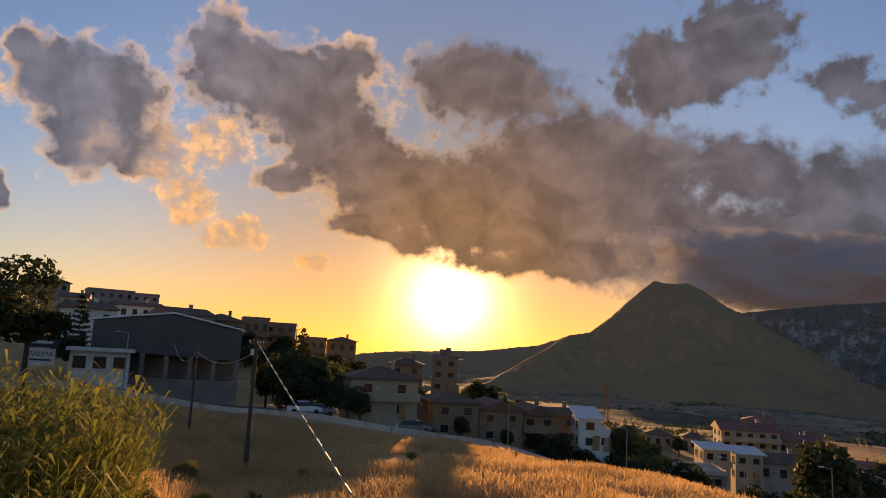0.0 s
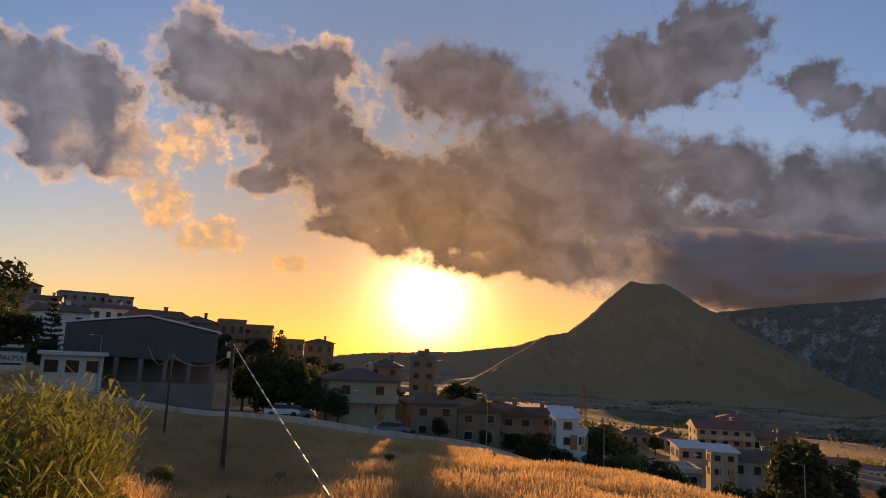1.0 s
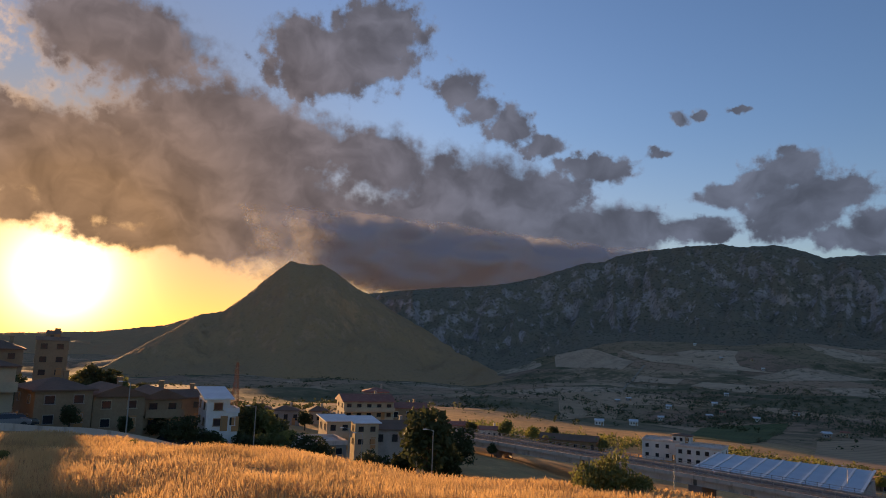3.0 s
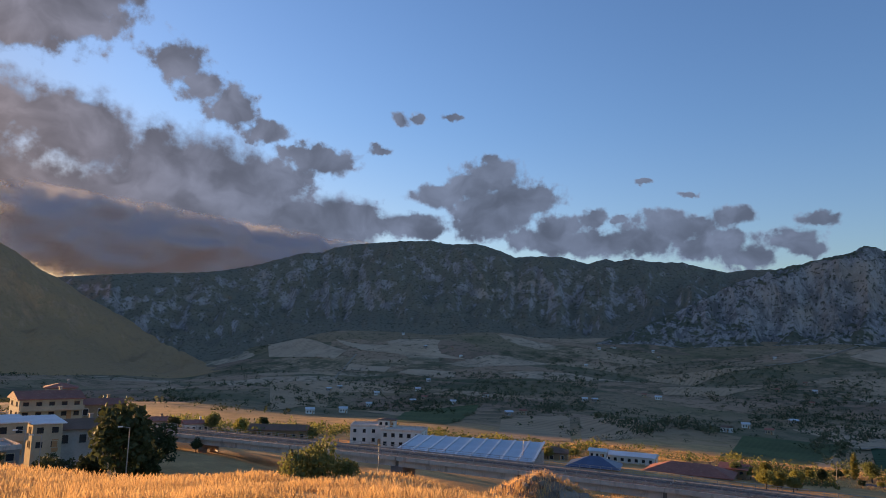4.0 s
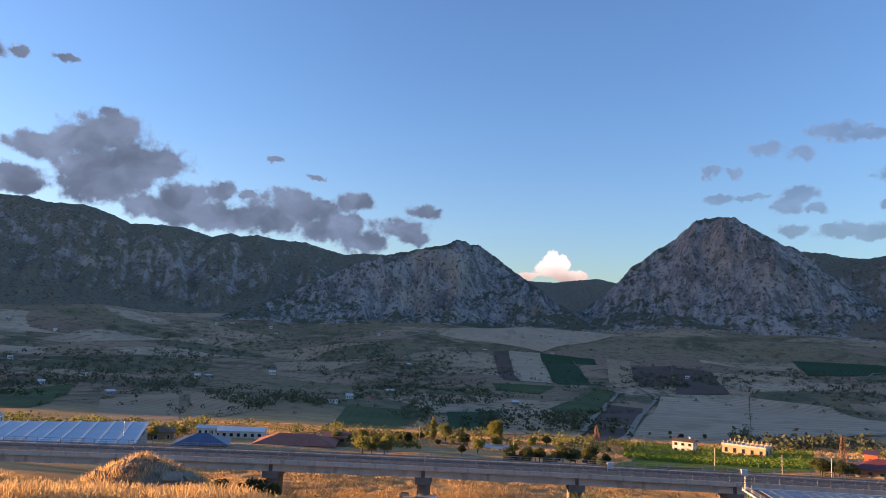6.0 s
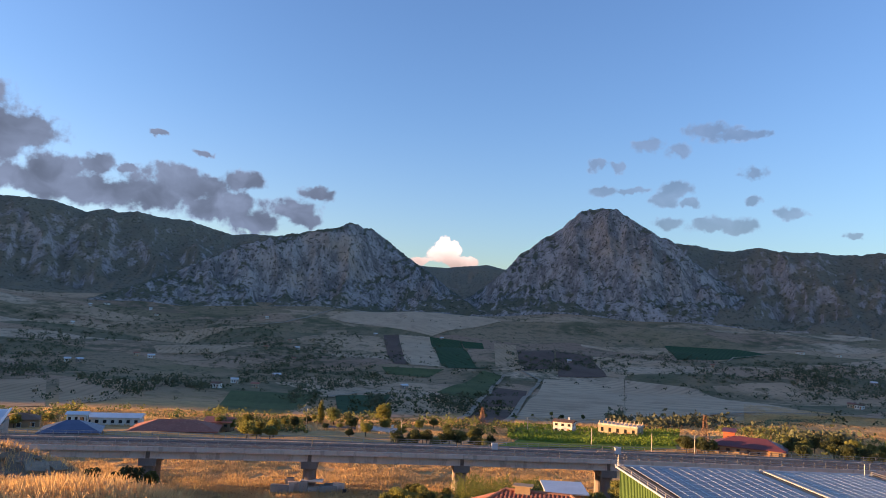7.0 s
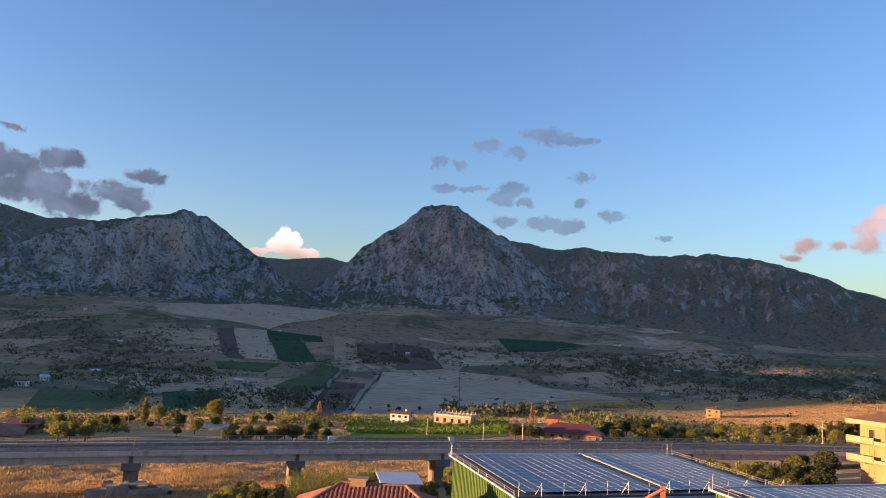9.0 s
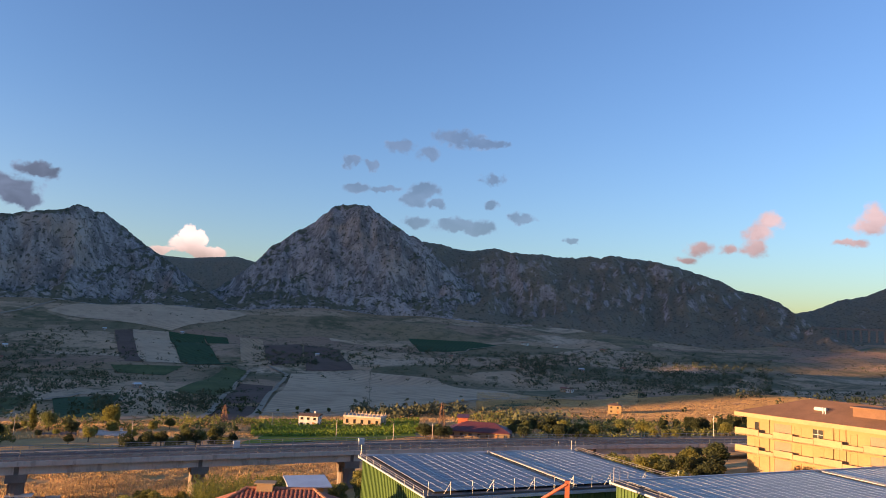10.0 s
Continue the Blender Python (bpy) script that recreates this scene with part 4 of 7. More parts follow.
def house(name, label, az, r, base, w, d, h, wall, roof_mat, roof="hip", rise=1.6, turn=0.0, storeys=2, cols=3, balcony=False, chimney=True, glass=None, deep=6.0, group="houses of the town", category="house", side_cols=2, xy=None):
    """A house whose front faces the view point, turned by so many degrees; base is its floor's height."""
    x, y = xy or at_bearing(az, r)
    facing = -math.degrees(math.atan2(x, y))
    o = thing(name, label, category, x, y, base, facing + turn, group)
    part("wall", boxes((-w / 2, w / 2, -d / 2, d / 2, -deep, h)), wall, o)
    rf = part("roof", roof_bmesh(roof, w, d, rise), roof_mat, o)
    rf.location.z = h + (0.0 if roof == "flat" else 0.16)
    if chimney and roof != "flat":
        c = part("chimney", boxes((-0.3, 0.3, -0.3, 0.3, -0.6, 1.0), (-0.4, 0.4, -0.4, 0.4, 1.0, 1.12)), wall, rf)
        c.location = (w * 0.22, d * 0.1, rise * 0.75)
    glass = glass or GLASS_DARK
    step = h / storeys
    for s in range(storeys):
        z = s * step + step * 0.55
        for k in range(cols):
            add_window(o, -w / 2 + (k + 0.5) * w / cols, -d / 2 - 0.01, z, 0, min(1.1, w / cols * 0.45), step * 0.42, glass, wall)
        for side, ang in ((-1, -90), (1, 90)):
            for k in range(side_cols):
                add_window(o, side * (w / 2 + 0.01), -d / 2 + (k + 0.5) * d / side_cols, z, ang, min(1.0, d / side_cols * 0.4), step * 0.42, glass, wall)
        if balcony and s > 0:
            part("balcony", boxes((-w / 2, w / 2, -d / 2 - 1.3, -d / 2, s * step - 0.2, s * step), (-w / 2, w / 2, -d / 2 - 1.3, -d / 2 - 1.2, s * step, s * step + 0.95)), wall, o)
    part("door", boxes((w * 0.28 - 0.5, w * 0.28 + 0.5, -d / 2 - 0.05, -d / 2 + 0.02, 0, 2.1)), SHUTTER, o, "brown wooden door")
    return o


def build_town():
    g = "houses of the hill town"
    house("apartment_house", "grey gabled apartment house high on the hill", -29.6, 240, 8.0, 9.5, 10, 6.2, PLASTER_GREY, TILE_BROWN, "gable_front", 1.6, 12, 2, 3, group=g)
    house("apartment_house", "long flat-roofed grey apartment block on the hilltop", -25.6, 252, 8.0, 13.5, 9, 5.6, PLASTER_GREY, DARK_CONCRETE, "flat", 0, 8, 2, 5, group=g)
    house("apartment_house", "dark flat-roofed apartment block on the hilltop", -23.2, 246, 8.0, 8.0, 9, 4.7, PLASTER_GREY, DARK_CONCRETE, "flat", 0, 4, 2, 3, group=g)
    house("house", "low white house with brown roof among blocks", -27.8, 200, 4.0, 6.0, 8, 4.6, PLASTER_CREAM, TILE_BROWN, "gable", 1.2, -5, 2, 2, group=g)
    house("house", "tall pale plastered house behind the araucaria", -26.9, 140, -2.5, 7.0, 8, 6.7, PLASTER_WHITE, TILE_BROWN, "gable", 1.2, 20, 2, 2, group=g)
    house("house", "white upper storey house above the warehouse", -23.6, 190, 3.6, 10.0, 8, 3.6, PLASTER_WHITE, TILE_BROWN, "gable", 0.9, 10, 1, 4, group=g)
    house("house", "low house with a wide brown gable roof", -20.4, 150, 1.0, 9.0, 9, 3.5, PLASTER_CREAM, TILE_BROWN, "gable", 1.4, 25, 1, 3, group=g)
    house("house", "ochre house with brown hipped roof", -17.6, 158, 0.0, 8.5, 8, 4.0, PLASTER_OCHRE, TILE_BROWN, "hip", 1.5, 5, 1, 3, group=g)
    house("apartment_house", "dark apartment house with flat roof on the slope", -15.0, 170, -2.0, 5.7, 8, 7.0, PLASTER_OCHRE, DARK_CONCRETE, "flat", 0, 4, 2, 3, balcony=True, group=g)
    house("apartment_house", "ochre apartment house with balconies on the slope", -12.9, 182, -3.0, 7.2, 9, 7.4, PLASTER_OCHRE, DARK_CONCRETE, "flat", 0, -4, 3, 3, balcony=True, group=g)
    house("apartment_house", "brown hip-roofed house among hillside trees", -8.2, 212, -6.0, 8.0, 8, 7.6, PLASTER_OCHRE, TILE_BROWN, "hip", 1.2, 5, 2, 3, group=g)
    house("house", "low brown house half hidden by trees", -10.4, 200, -5.0, 7.0, 7, 6.6, PLASTER_OCHRE, DARK_CONCRETE, "flat", 0, 0, 2, 3, group=g)
    house("house", "two-storey cream house with wide hipped roof beside the road", -5.0, 100, -9.2, 9.2, 8.5, 5.2, PLASTER_CREAM, TILE_BROWN, "hip", 1.5, 12, 2, 2, balcony=True, group=g)
    house("house", "brown hip-roofed house behind a round tree", -2.9, 150, -8.0, 7.0, 7, 5.0, PLASTER_OCHRE, TILE_BROWN, "hip", 1.4, 0, 2, 2, group=g)
    house("tower_house", "tall ochre block with a small roof turret", 0.2, 150, -8.2, 5.2, 6, 7.0, PLASTER_OCHRE, DARK_CONCRETE, "flat", 0, 0, 3, 2, chimney=False, group=g)
    house("roof_turret", "small turret room on the roof of the tall block", 0.2, 150, -1.05, 2.2, 2.4, 1.0, PLASTER_OCHRE, DARK_CONCRETE, "flat", 0, 0, 1, 1, deep=0.0, group=g, category="roof room", side_cols=1)
    for k, (az, r, w, z) in enumerate(((0.6, 104, 6.6, -11.6), (4.2, 107, 6.4, -12.4), (7.2, 112, 5.2, -13.0))):
        house("terraced_house", "ochre row house with a low tiled roof on the roadside", az, r, z, w, 9, 4.7 - 0.1 * k, PLASTER_OCHRE, TILE_BROWN, "gable_front" if k else "hip", 1.3, 16, 2, 2, balcony=k == 2, group="row houses by the road")
    house("house", "low brown house beyond the row houses", 9.3, 122, -13.6, 5.6, 7, 4.4, PLASTER_OCHRE, TILE_BROWN, "gable", 1.0, 10, 2, 2, group=g)
    house("white_house", "narrow white gable house at the slope's edge", 11.5, 110, -12.8, 3.2, 7, 4.4, PLASTER_WHITE, PALE_METAL, "shed", 1.2, 10, 2, 1, chimney=False, group=g)
    house("white_annex", "small white annex against the narrow white house", 12.7, 109, -12.9, 1.6, 4, 2.6, PLASTER_WHITE, PALE_METAL, "flat", 0, 10, 1, 1, chimney=False, group=g, category="annex", side_cols=1)
    for az, r, z, w, lab, wall in ((14.6, 232, -18.5, 8.5, "low hip-roofed house beside the valley road", PLASTER_OCHRE), (16.8, 228, -19, 8.5, "brown house beside the valley road", PLASTER_GREY), (19.3, 240, -20, 6, "small house among valley trees", PLASTER_CREAM)):
        z = float(land(*at_bearing(az, r)))
        house("house", lab, az, r, z, w, 8, 4.2, wall, TILE_BROWN, "hip", 1.3, 5, 1, 3, group=g)
    h = "houses below the slope"
    house("house", "two-storey cream house with a pale metal roof", 20.7, 140, -19.6, 4.6, 7, 5.2, PLASTER_CREAM, PALE_METAL, "shed", 0.5, 14, 2, 2, balcony=True, chimney=False, group=h)
    house("house", "cream house with a bluish metal roof", 22.9, 142, -19.6, 4.6, 7, 4.7, PLASTER_CREAM, PALE_METAL, "shed", 0.6, 14, 2, 2, chimney=False, group=h)
    house("house", "low house with a broad dark red roof", 25.2, 146, -19.8, 8.6, 8, 3.4, PLASTER_GREY, TILE_BROWN, "gable", 1.4, 10, 1, 3, group=h)
    house("house", "long cream house with a red tile roof", 23.0, 188, -18.8, 13.0, 9, 4.4, PLASTER_CREAM, TILE_RED, "gable", 1.6, 14, 2, 5, balcony=True, group=h)
    house("house", "ochre house with red roof behind others", 26.3, 195, -20.0, 10.0, 8, 3.6, PLASTER_OCHRE, TILE_RED, "gable", 1.2, 8, 1, 3, group=h)
    house("house", "grey house with low red roof by the road", 23.8, 235, -18.2, 8.0, 8, 3.2, PLASTER_GREY, TILE_RED, "hip", 1.2, 0, 1, 3, group=h)
    house("house", "plain grey flat-roofed house with terrace", 18.9, 122, -18.6, 10.0, 8, 2.3, PLASTER_GREY, CONCRETE, "flat", 0, 14, 1, 4, chimney=False, group=h)
    house("house", "white house with red roof beyond the viaduct road", 33.0, 255, -31.5, 7.5, 7, 3.6, PLASTER_WHITE, TILE_RED, "gable", 1.0, 10, 1, 4, group=h)
    house("house", "brown house with red roof beyond the viaduct road", 30.2, 262, -31.0, 9.0, 7, 3.4, PLASTER_OCHRE, TILE_RED, "gable", 1.1, 10, 1, 3, group=h)


def build_warehouse():
    x, y = at_bearing(-20.9, 97)
    o = thing("warehouse", "dark grey clad warehouse with low gable and open loading bay", "warehouse", x, y, -5.4, 20.9 - 4)
    w, d = 16.6, 14.0
    gable = solid([(-w / 2, -d / 2, 3.6), (w / 2, -d / 2, 3.0), (w / 2, -d / 2, 6.6), (0.4, -d / 2, 8.2), (-w / 2, -d / 2, 7.0), (-w / 2, d / 2, 3.6), (w / 2, d / 2, 3.0), (w / 2, d / 2, 6.6), (0.4, d / 2, 8.2), (-w / 2, d / 2, 7.0)], ((0, 1, 2, 3, 4), (9, 8, 7, 6, 5), (0, 5, 6, 1), (1, 6, 7, 2), (4, 9, 5, 0)))
    part("cladding", gable, DARK_CLADDING, o, "dark grey ribbed cladding")
    part("roof", solid([(-w / 2 - 0.4, -d / 2 - 0.4, 7.0), (0.4, -d / 2 - 0.4, 8.25), (w / 2 + 0.4, -d / 2 - 0.4, 6.62), (-w / 2 - 0.4, d / 2, 7.0), (0.4, d / 2, 8.25), (w / 2 + 0.4, d / 2, 6.62), (-w / 2 - 0.4, -d / 2 - 0.4, 7.2), (0.4, -d / 2 - 0.4, 8.45), (w / 2 + 0.4, -d / 2 - 0.4, 6.82), (-w / 2 - 0.4, d / 2, 7.2), (0.4, d / 2, 8.45), (w / 2 + 0.4, d / 2, 6.82)], ((6, 7, 10, 9), (7, 8, 11, 10), (0, 1, 7, 6), (1, 2, 8, 7), (3, 4, 1, 0), (4, 5, 2, 1), (2, 5, 11, 8), (3, 0, 6, 9))), PALE_METAL, o)
    rib = mesh_of(boxes((-0.05, 0.05, -0.05, 0.0, 3.4, 6.9)), DARK_CLADDING)
    for k in range(22):
        share("rib", rib, o, -w / 2 + 0.4 + k * (w - 0.8) / 21, -d / 2, 0)
    col = mesh_of(boxes((-0.25, 0.25, -0.25, 0.25, -3.0, 3.8)), DARK_CONCRETE)
    for k in range(7):
        share("column", col, o, -w / 2 + 0.3 + k * (w - 0.6) / 6, -d / 2 + 0.35)
    part("back_wall", boxes((-w / 2, w / 2, -d / 2 + 3.5, d / 2, -4, 3.2)), DARK_CONCRETE, o)
    part("low_wall", boxes((-w / 2 + 2.0, w / 2, -d / 2 - 2.2, -d / 2 - 1.95, -4, 0.7)), DARK_CONCRETE, o)
    # single-storey white annex with shop windows
    x, y = at_bearing(-25.7, 88)
    a = thing("annex", "low white shop annex with dark shop windows", "shop", x, y, -4.3, 25.7)
    part("wall", boxes((-3.0, 3.0, -2, 2, -3, 2.4)), PLASTER_WHITE, a)
    part("roof", boxes((-3.4, 3.4, -2.8, 2.2, 2.4, 2.75)), PLASTER_WHITE, a)
    for k in range(3):
        add_window(a, -2.0 + 2.0 * k, -2.01, 1.2, 0, 1.3, 1.3, GLASS_DARK, PLASTER_WHITE)
    # roadside signboard
    x, y = at_bearing(-29.5, 84)
    s = thing("signboard", "roadside signboard with dark upper and white lower panel", "sign", x, y, -5.8, 29.5)
    bm = boxes((-1.35, -1.25, -0.05, 0.05, -1.0, 5.2), (1.25, 1.35, -0.05, 0.05, -1.0, 5.2))
    part("post", bm, STEEL, s)
    part("board", boxes((-1.5, 1.5, -0.12, -0.05, 4.1, 5.3)), SIGN_DARK, s, "dark upper board")
    low = part("board", boxes((-1.3, 1.3, -0.12, -0.05, 2.3, 4.0)), SIGN_WHITE, s, "white lower board")
    cu = bpy.data.curves.new("lettering", "FONT")
    cu.body, cu.size, cu.align_x, cu.extrude = "PALMA", 0.75, "CENTER", 0.01
    cu.materials.append(SIGN_DARK)
    t = new("lettering", cu)
    t.parent = low
    t.matrix_basis = pose(0, -0.135, 3.2, 90, 0, 0)
    part("bar", boxes((-0.95, 0.95, -0.14, -0.12, 2.75, 2.95)), SIGN_DARK, low)
    part("bar", boxes((-1.2, 1.0, -0.14, -0.12, 4.5, 4.8)), SIGN_WHITE, s)


# ---- sheds with solar roofs ----
def solar_shed(name, label, corner, u, width, depth, z, cols, rows, gap_after, low):
    """A flat-roofed green shed; corner is its far corner nearest the sun, u the way its long side runs."""
    turn = math.degrees(math.atan2(u[1], u[0]))
    o = thing(name, label, "shed", corner[0], corner[1], z, turn)
    # x along the long side, -y towards the view point
    part("wall", boxes((0, width, -depth, 0, low - z, -0.35)), GREEN_METAL, o, "green corrugated metal wall")
    rib = mesh_of(boxes((-0.07, 0.07, -0.06, 0.06, low - z, -0.35)), GREEN_METAL)
    for k in range(int(depth / 0.42)):
        share("rib", rib, o, 0.0, -0.2 - k * 0.42)
    for k in range(int(width / 0.6)):
        share("rib", rib, o, 0.3 + k * 0.6, -depth)
    part("roof", boxes((-0.25, width + 0.25, -depth - 0.25, 0.25, -0.35, -0.12)), DARK_CLADDING, o, "dark roof deck")
    part("gutter", boxes((-0.34, -0.24, -depth - 0.3, 0.3, -0.28, -0.14), (-0.4, width + 0.4, 0.25, 0.42, -0.3, 0.02), (-0.4, width + 0.4, -depth - 0.42, -depth - 0.25, -0.55, -0.3)), PALE_METAL, o, "pale metal gutter")
    pw, pd = 1.02, 1.66
    fit_w = (width - 1.8 - 1.0) / cols
    fit_d = (depth - 1.0) / rows
    pane = mesh_of(boxes((0.015, fit_w - 0.025, -fit_d + 0.025, -0.015, 0.02, 0.05)), PANEL)
    rim = mesh_of(boxes((0, fit_w - 0.01, -0.014, 0, 0, 0.056), (0, fit_w - 0.01, -fit_d + 0.01, -fit_d + 0.024, 0, 0.056), (0, 0.014, -fit_d + 0.01, 0, 0, 0.056), (fit_w - 0.024, fit_w - 0.01, -fit_d + 0.01, 0, 0, 0.056)), ALUMINIUM)
    frames = bmesh.new()
    for i in range(cols):
        x = 0.9 + i * fit_w + (1.0 if i >= gap_after else 0.0)
        for j in range(rows):
            share("solar_panel", pane, o, x, -0.5 - j * fit_d, 0.0)
            y = -0.5 - j * fit_d
            box(frames, x - 0.018, x + 0.018, y - fit_d, y, 0.0, 0.06)
            box(frames, x, x + fit_w, y - 0.022, y + 0.014, 0.0, 0.057)
    tagged(part("panel_frame", frames, PALE_METAL, o, "aluminium frames between the panels"), kind="stuff")
    xg = 0.9 + gap_after * fit_w
    part("walkway", boxes((xg + 0.06, xg + 0.94, -depth, 0, -0.12, -0.05)), DARK_CLADDING, o, "dark walkway between the panel fields")
    lead = bmesh.new()
    rod(lead, (xg + 0.86, -depth, 0.16), (xg + 0.86, 0, 0.16), 0.035, n=5)
    for k in range(10):
        rod(lead, (xg + 0.86, -k * depth / 9, -0.06), (xg + 0.86, -k * depth / 9, 0.16), 0.02, n=5)
    part("walkway_rail", lead, STEEL, o)
    rail = bmesh.new()
    for k in range(int(width / 2.0) + 1):
        x = k * 2.0
        rod(rail, (x, -depth - 0.2, -0.2), (x, -depth - 0.2, 1.0), 0.025, n=5)
        if k % 2:
            rod(rail, (x, -depth - 0.2, 0.9), (x - 0.45, -depth + 0.1, -0.1), 0.02, n=5)
    for z0 in (0.5, 0.98):
        rod(rail, (0, -depth - 0.2, z0), (width, -depth - 0.2, z0), 0.012, n=4)
    for x, y in ((-0.2, 0.1), (width, 0.1), (0.4, 0.1), (width - 0.6, 0.1)):
        rod(rail, (x, y, -0.2), (x, y, 1.1), 0.03, n=5)
    rod(rail, (-0.2, 0.1, 1.05), (0.4, 0.1, 1.05), 0.025, n=5), rod(rail, (width - 0.6, 0.1, 1.05), (width, 0.1, 1.05), 0.025, n=5)
    for x in (-0.32, width + 0.1):
        for z0 in (0.12, 0.3):
            rod(rail, (x, 0, z0), (x, -depth, z0), 0.025, n=5)
        for k in range(9):
            rod(rail, (x, -k * depth / 8, -0.2), (x, -k * depth / 8, 0.32), 0.02, n=5)
    part("safety_rail", rail, STEEL, o, "thin galvanised safety rail")
    return o


def build_sheds():
    u = (0.0494, -0.9988)
    solar_shed("solar_shed", "green corrugated shed with rows of blue solar panels on its roof", (72.4, -19.7), u, 26.3, 17.2, -13.25, 24, 11, 13, -27.0)
    solar_shed("solar_shed", "nearer green shed with a roof of blue solar panels", (50.6, -35.5), u, 34.0, 15.0, -11.7, 30, 9, 21, -24.0)


def build_yellow_house():
    """Three storeys, full-length balconies, brown hipped roof; its front catches the low sun."""
    x0, y0 = at_bearing(134.3, 142.0)
    ux, uy = -0.963, -0.271
    w, d = 27.0, 12.0
    # x along the front towards the view point's right, -y out of the front
    o = thing("apartment_building", "pale yellow three-storey apartment building with long balconies and brown roof", "apartment building", x0, y0, -25.2, math.degrees(math.atan2(uy, ux)) + 0.0)
    # local +y points away from the front's outside; outside is towards +Y of the world
    H, f = 12.4, 3.05
    part("wall", boxes((0, w, 0, d, -3, H)), PLASTER_YELLOW, o)
    rf = part("roof", solid([(-1.4, -1.6, 0), (w + 1.4, -1.6, 0), (w + 1.4, d + 1.6, 0), (-1.4, d + 1.6, 0), (8.5, d / 2, 3.1), (w - 7.0, d / 2, 3.1), (-1.4, -1.6, -0.12), (w + 1.4, -1.6, -0.12), (w + 1.4, d + 1.6, -0.12), (-1.4, d + 1.6, -0.12)], ((0, 1, 5, 4), (1, 2, 5), (2, 3, 4, 5), (3, 0, 4), (0, 6, 7, 1), (1, 7, 8, 2), (2, 8, 9, 3), (3, 9, 6, 0))), TILE_BROWN, o, "brown tiled hip roof")
    rf.location.z = H + 0.75
    part("eaves", boxes((-1.5, w + 1.5, -1.7, d + 1.7, H, H + 0.72)), PEACH_CONCRETE, o, "peach concrete eaves slab")
    dormer = part("dormer", boxes((17.5, 22.5, 1.5, 5.0, 0.3, 2.6), (17.2, 22.8, 1.2, 5.2, 2.6, 2.85)), TILE_BROWN, rf)
    heater = part("solar_heater", boxes((10.8, 12.9, 1.0, 2.6, 1.0, 1.08)), GLASS_DARK, rf, "solar water heater with a white tank")
    tank = bmesh.new()
    rod(tank, (11.0, 2.3, 1.75), (13.0, 2.3, 1.75), 0.32, n=14)
    part("tank", tank, PLASTER_WHITE, heater)
    pipe = bmesh.new()
    for x in (12.9, 13.3):
        rod(pipe, (x, 1.2, 0.2), (x, 1.2, 2.2), 0.1, n=8)
    part("flue", pipe, PALE_METAL, rf)
    for s in (1, 2, 3):
        z = H - s * f
        if s < 3:
            # balcony slab with parapet panels of uneven height
            for a, b, hgt in ((-1.5, 3.0, 1.0), (3.05, 5.6, 0.55), (5.65, 9.0, 1.05), (9.05, 12.5, 0.8), (12.55, 17.0, 1.05), (17.05, 20.2, 0.65), (20.25, w, 1.05)):
                part("parapet", boxes((a, b, -1.5, -1.3, z - 0.25, z + hgt)), PEACH_CONCRETE, o)
            part("balcony", boxes((-1.5, w, -1.5, 0, z - 0.25, z)), PEACH_CONCRETE, o, "peach concrete balcony slab")
        for x, ww, hh, zz, m in ((1.9, 0.8, 1.6, 1.4, GLASS_DARK if s == 1 else SHUTTER), (6.6, 3.0, 2.3, 1.25, LOGGIA), (9.2, 1.0, 2.2, 1.2, SHUTTER), (12.6, 1.7, 1.6, 1.5, GLASS_DARK if s == 1 else SHUTTER), (15.6, 0.7, 2.6, 1.4, SHUTTER), (18.2, 1.0, 1.6, 1.5, SHUTTER), (22.0, 2.6, 2.2, 1.25, LOGGIA)):
            wd = add_window(o, x, -0.02, z + zz, 0, ww, hh, m, PLASTER_YELLOW)
            if m == GLASS_DARK and ww > 1.2:
                part("glazing_bar", boxes((-0.04, 0.04, -0.05, 0.0, -hh / 2, hh / 2), (-ww / 2, ww / 2, -0.05, 0.0, -0.04, 0.04)), PLASTER_WHITE, wd)
        for yy in (3.0, 8.0):
            add_window(o, -0.02, yy, z + 1.4, -90, 1.0, 1.5, SHUTTER, PLASTER_YELLOW)
    down = bmesh.new()
    for x in (4.2, 15.0, 17.0, 24.5):
        rod(down, (x, -0.12, -3), (x, -0.12, H), 0.07, n=6)
    part("downpipe", down, PEACH_CONCRETE, o)


def spot(az, el):
    """Distance and height of the land seen at that bearing and height angle, beyond the viaduct."""
    x, y, z = on_land(az, el, 200)
    return math.hypot(x, y), z


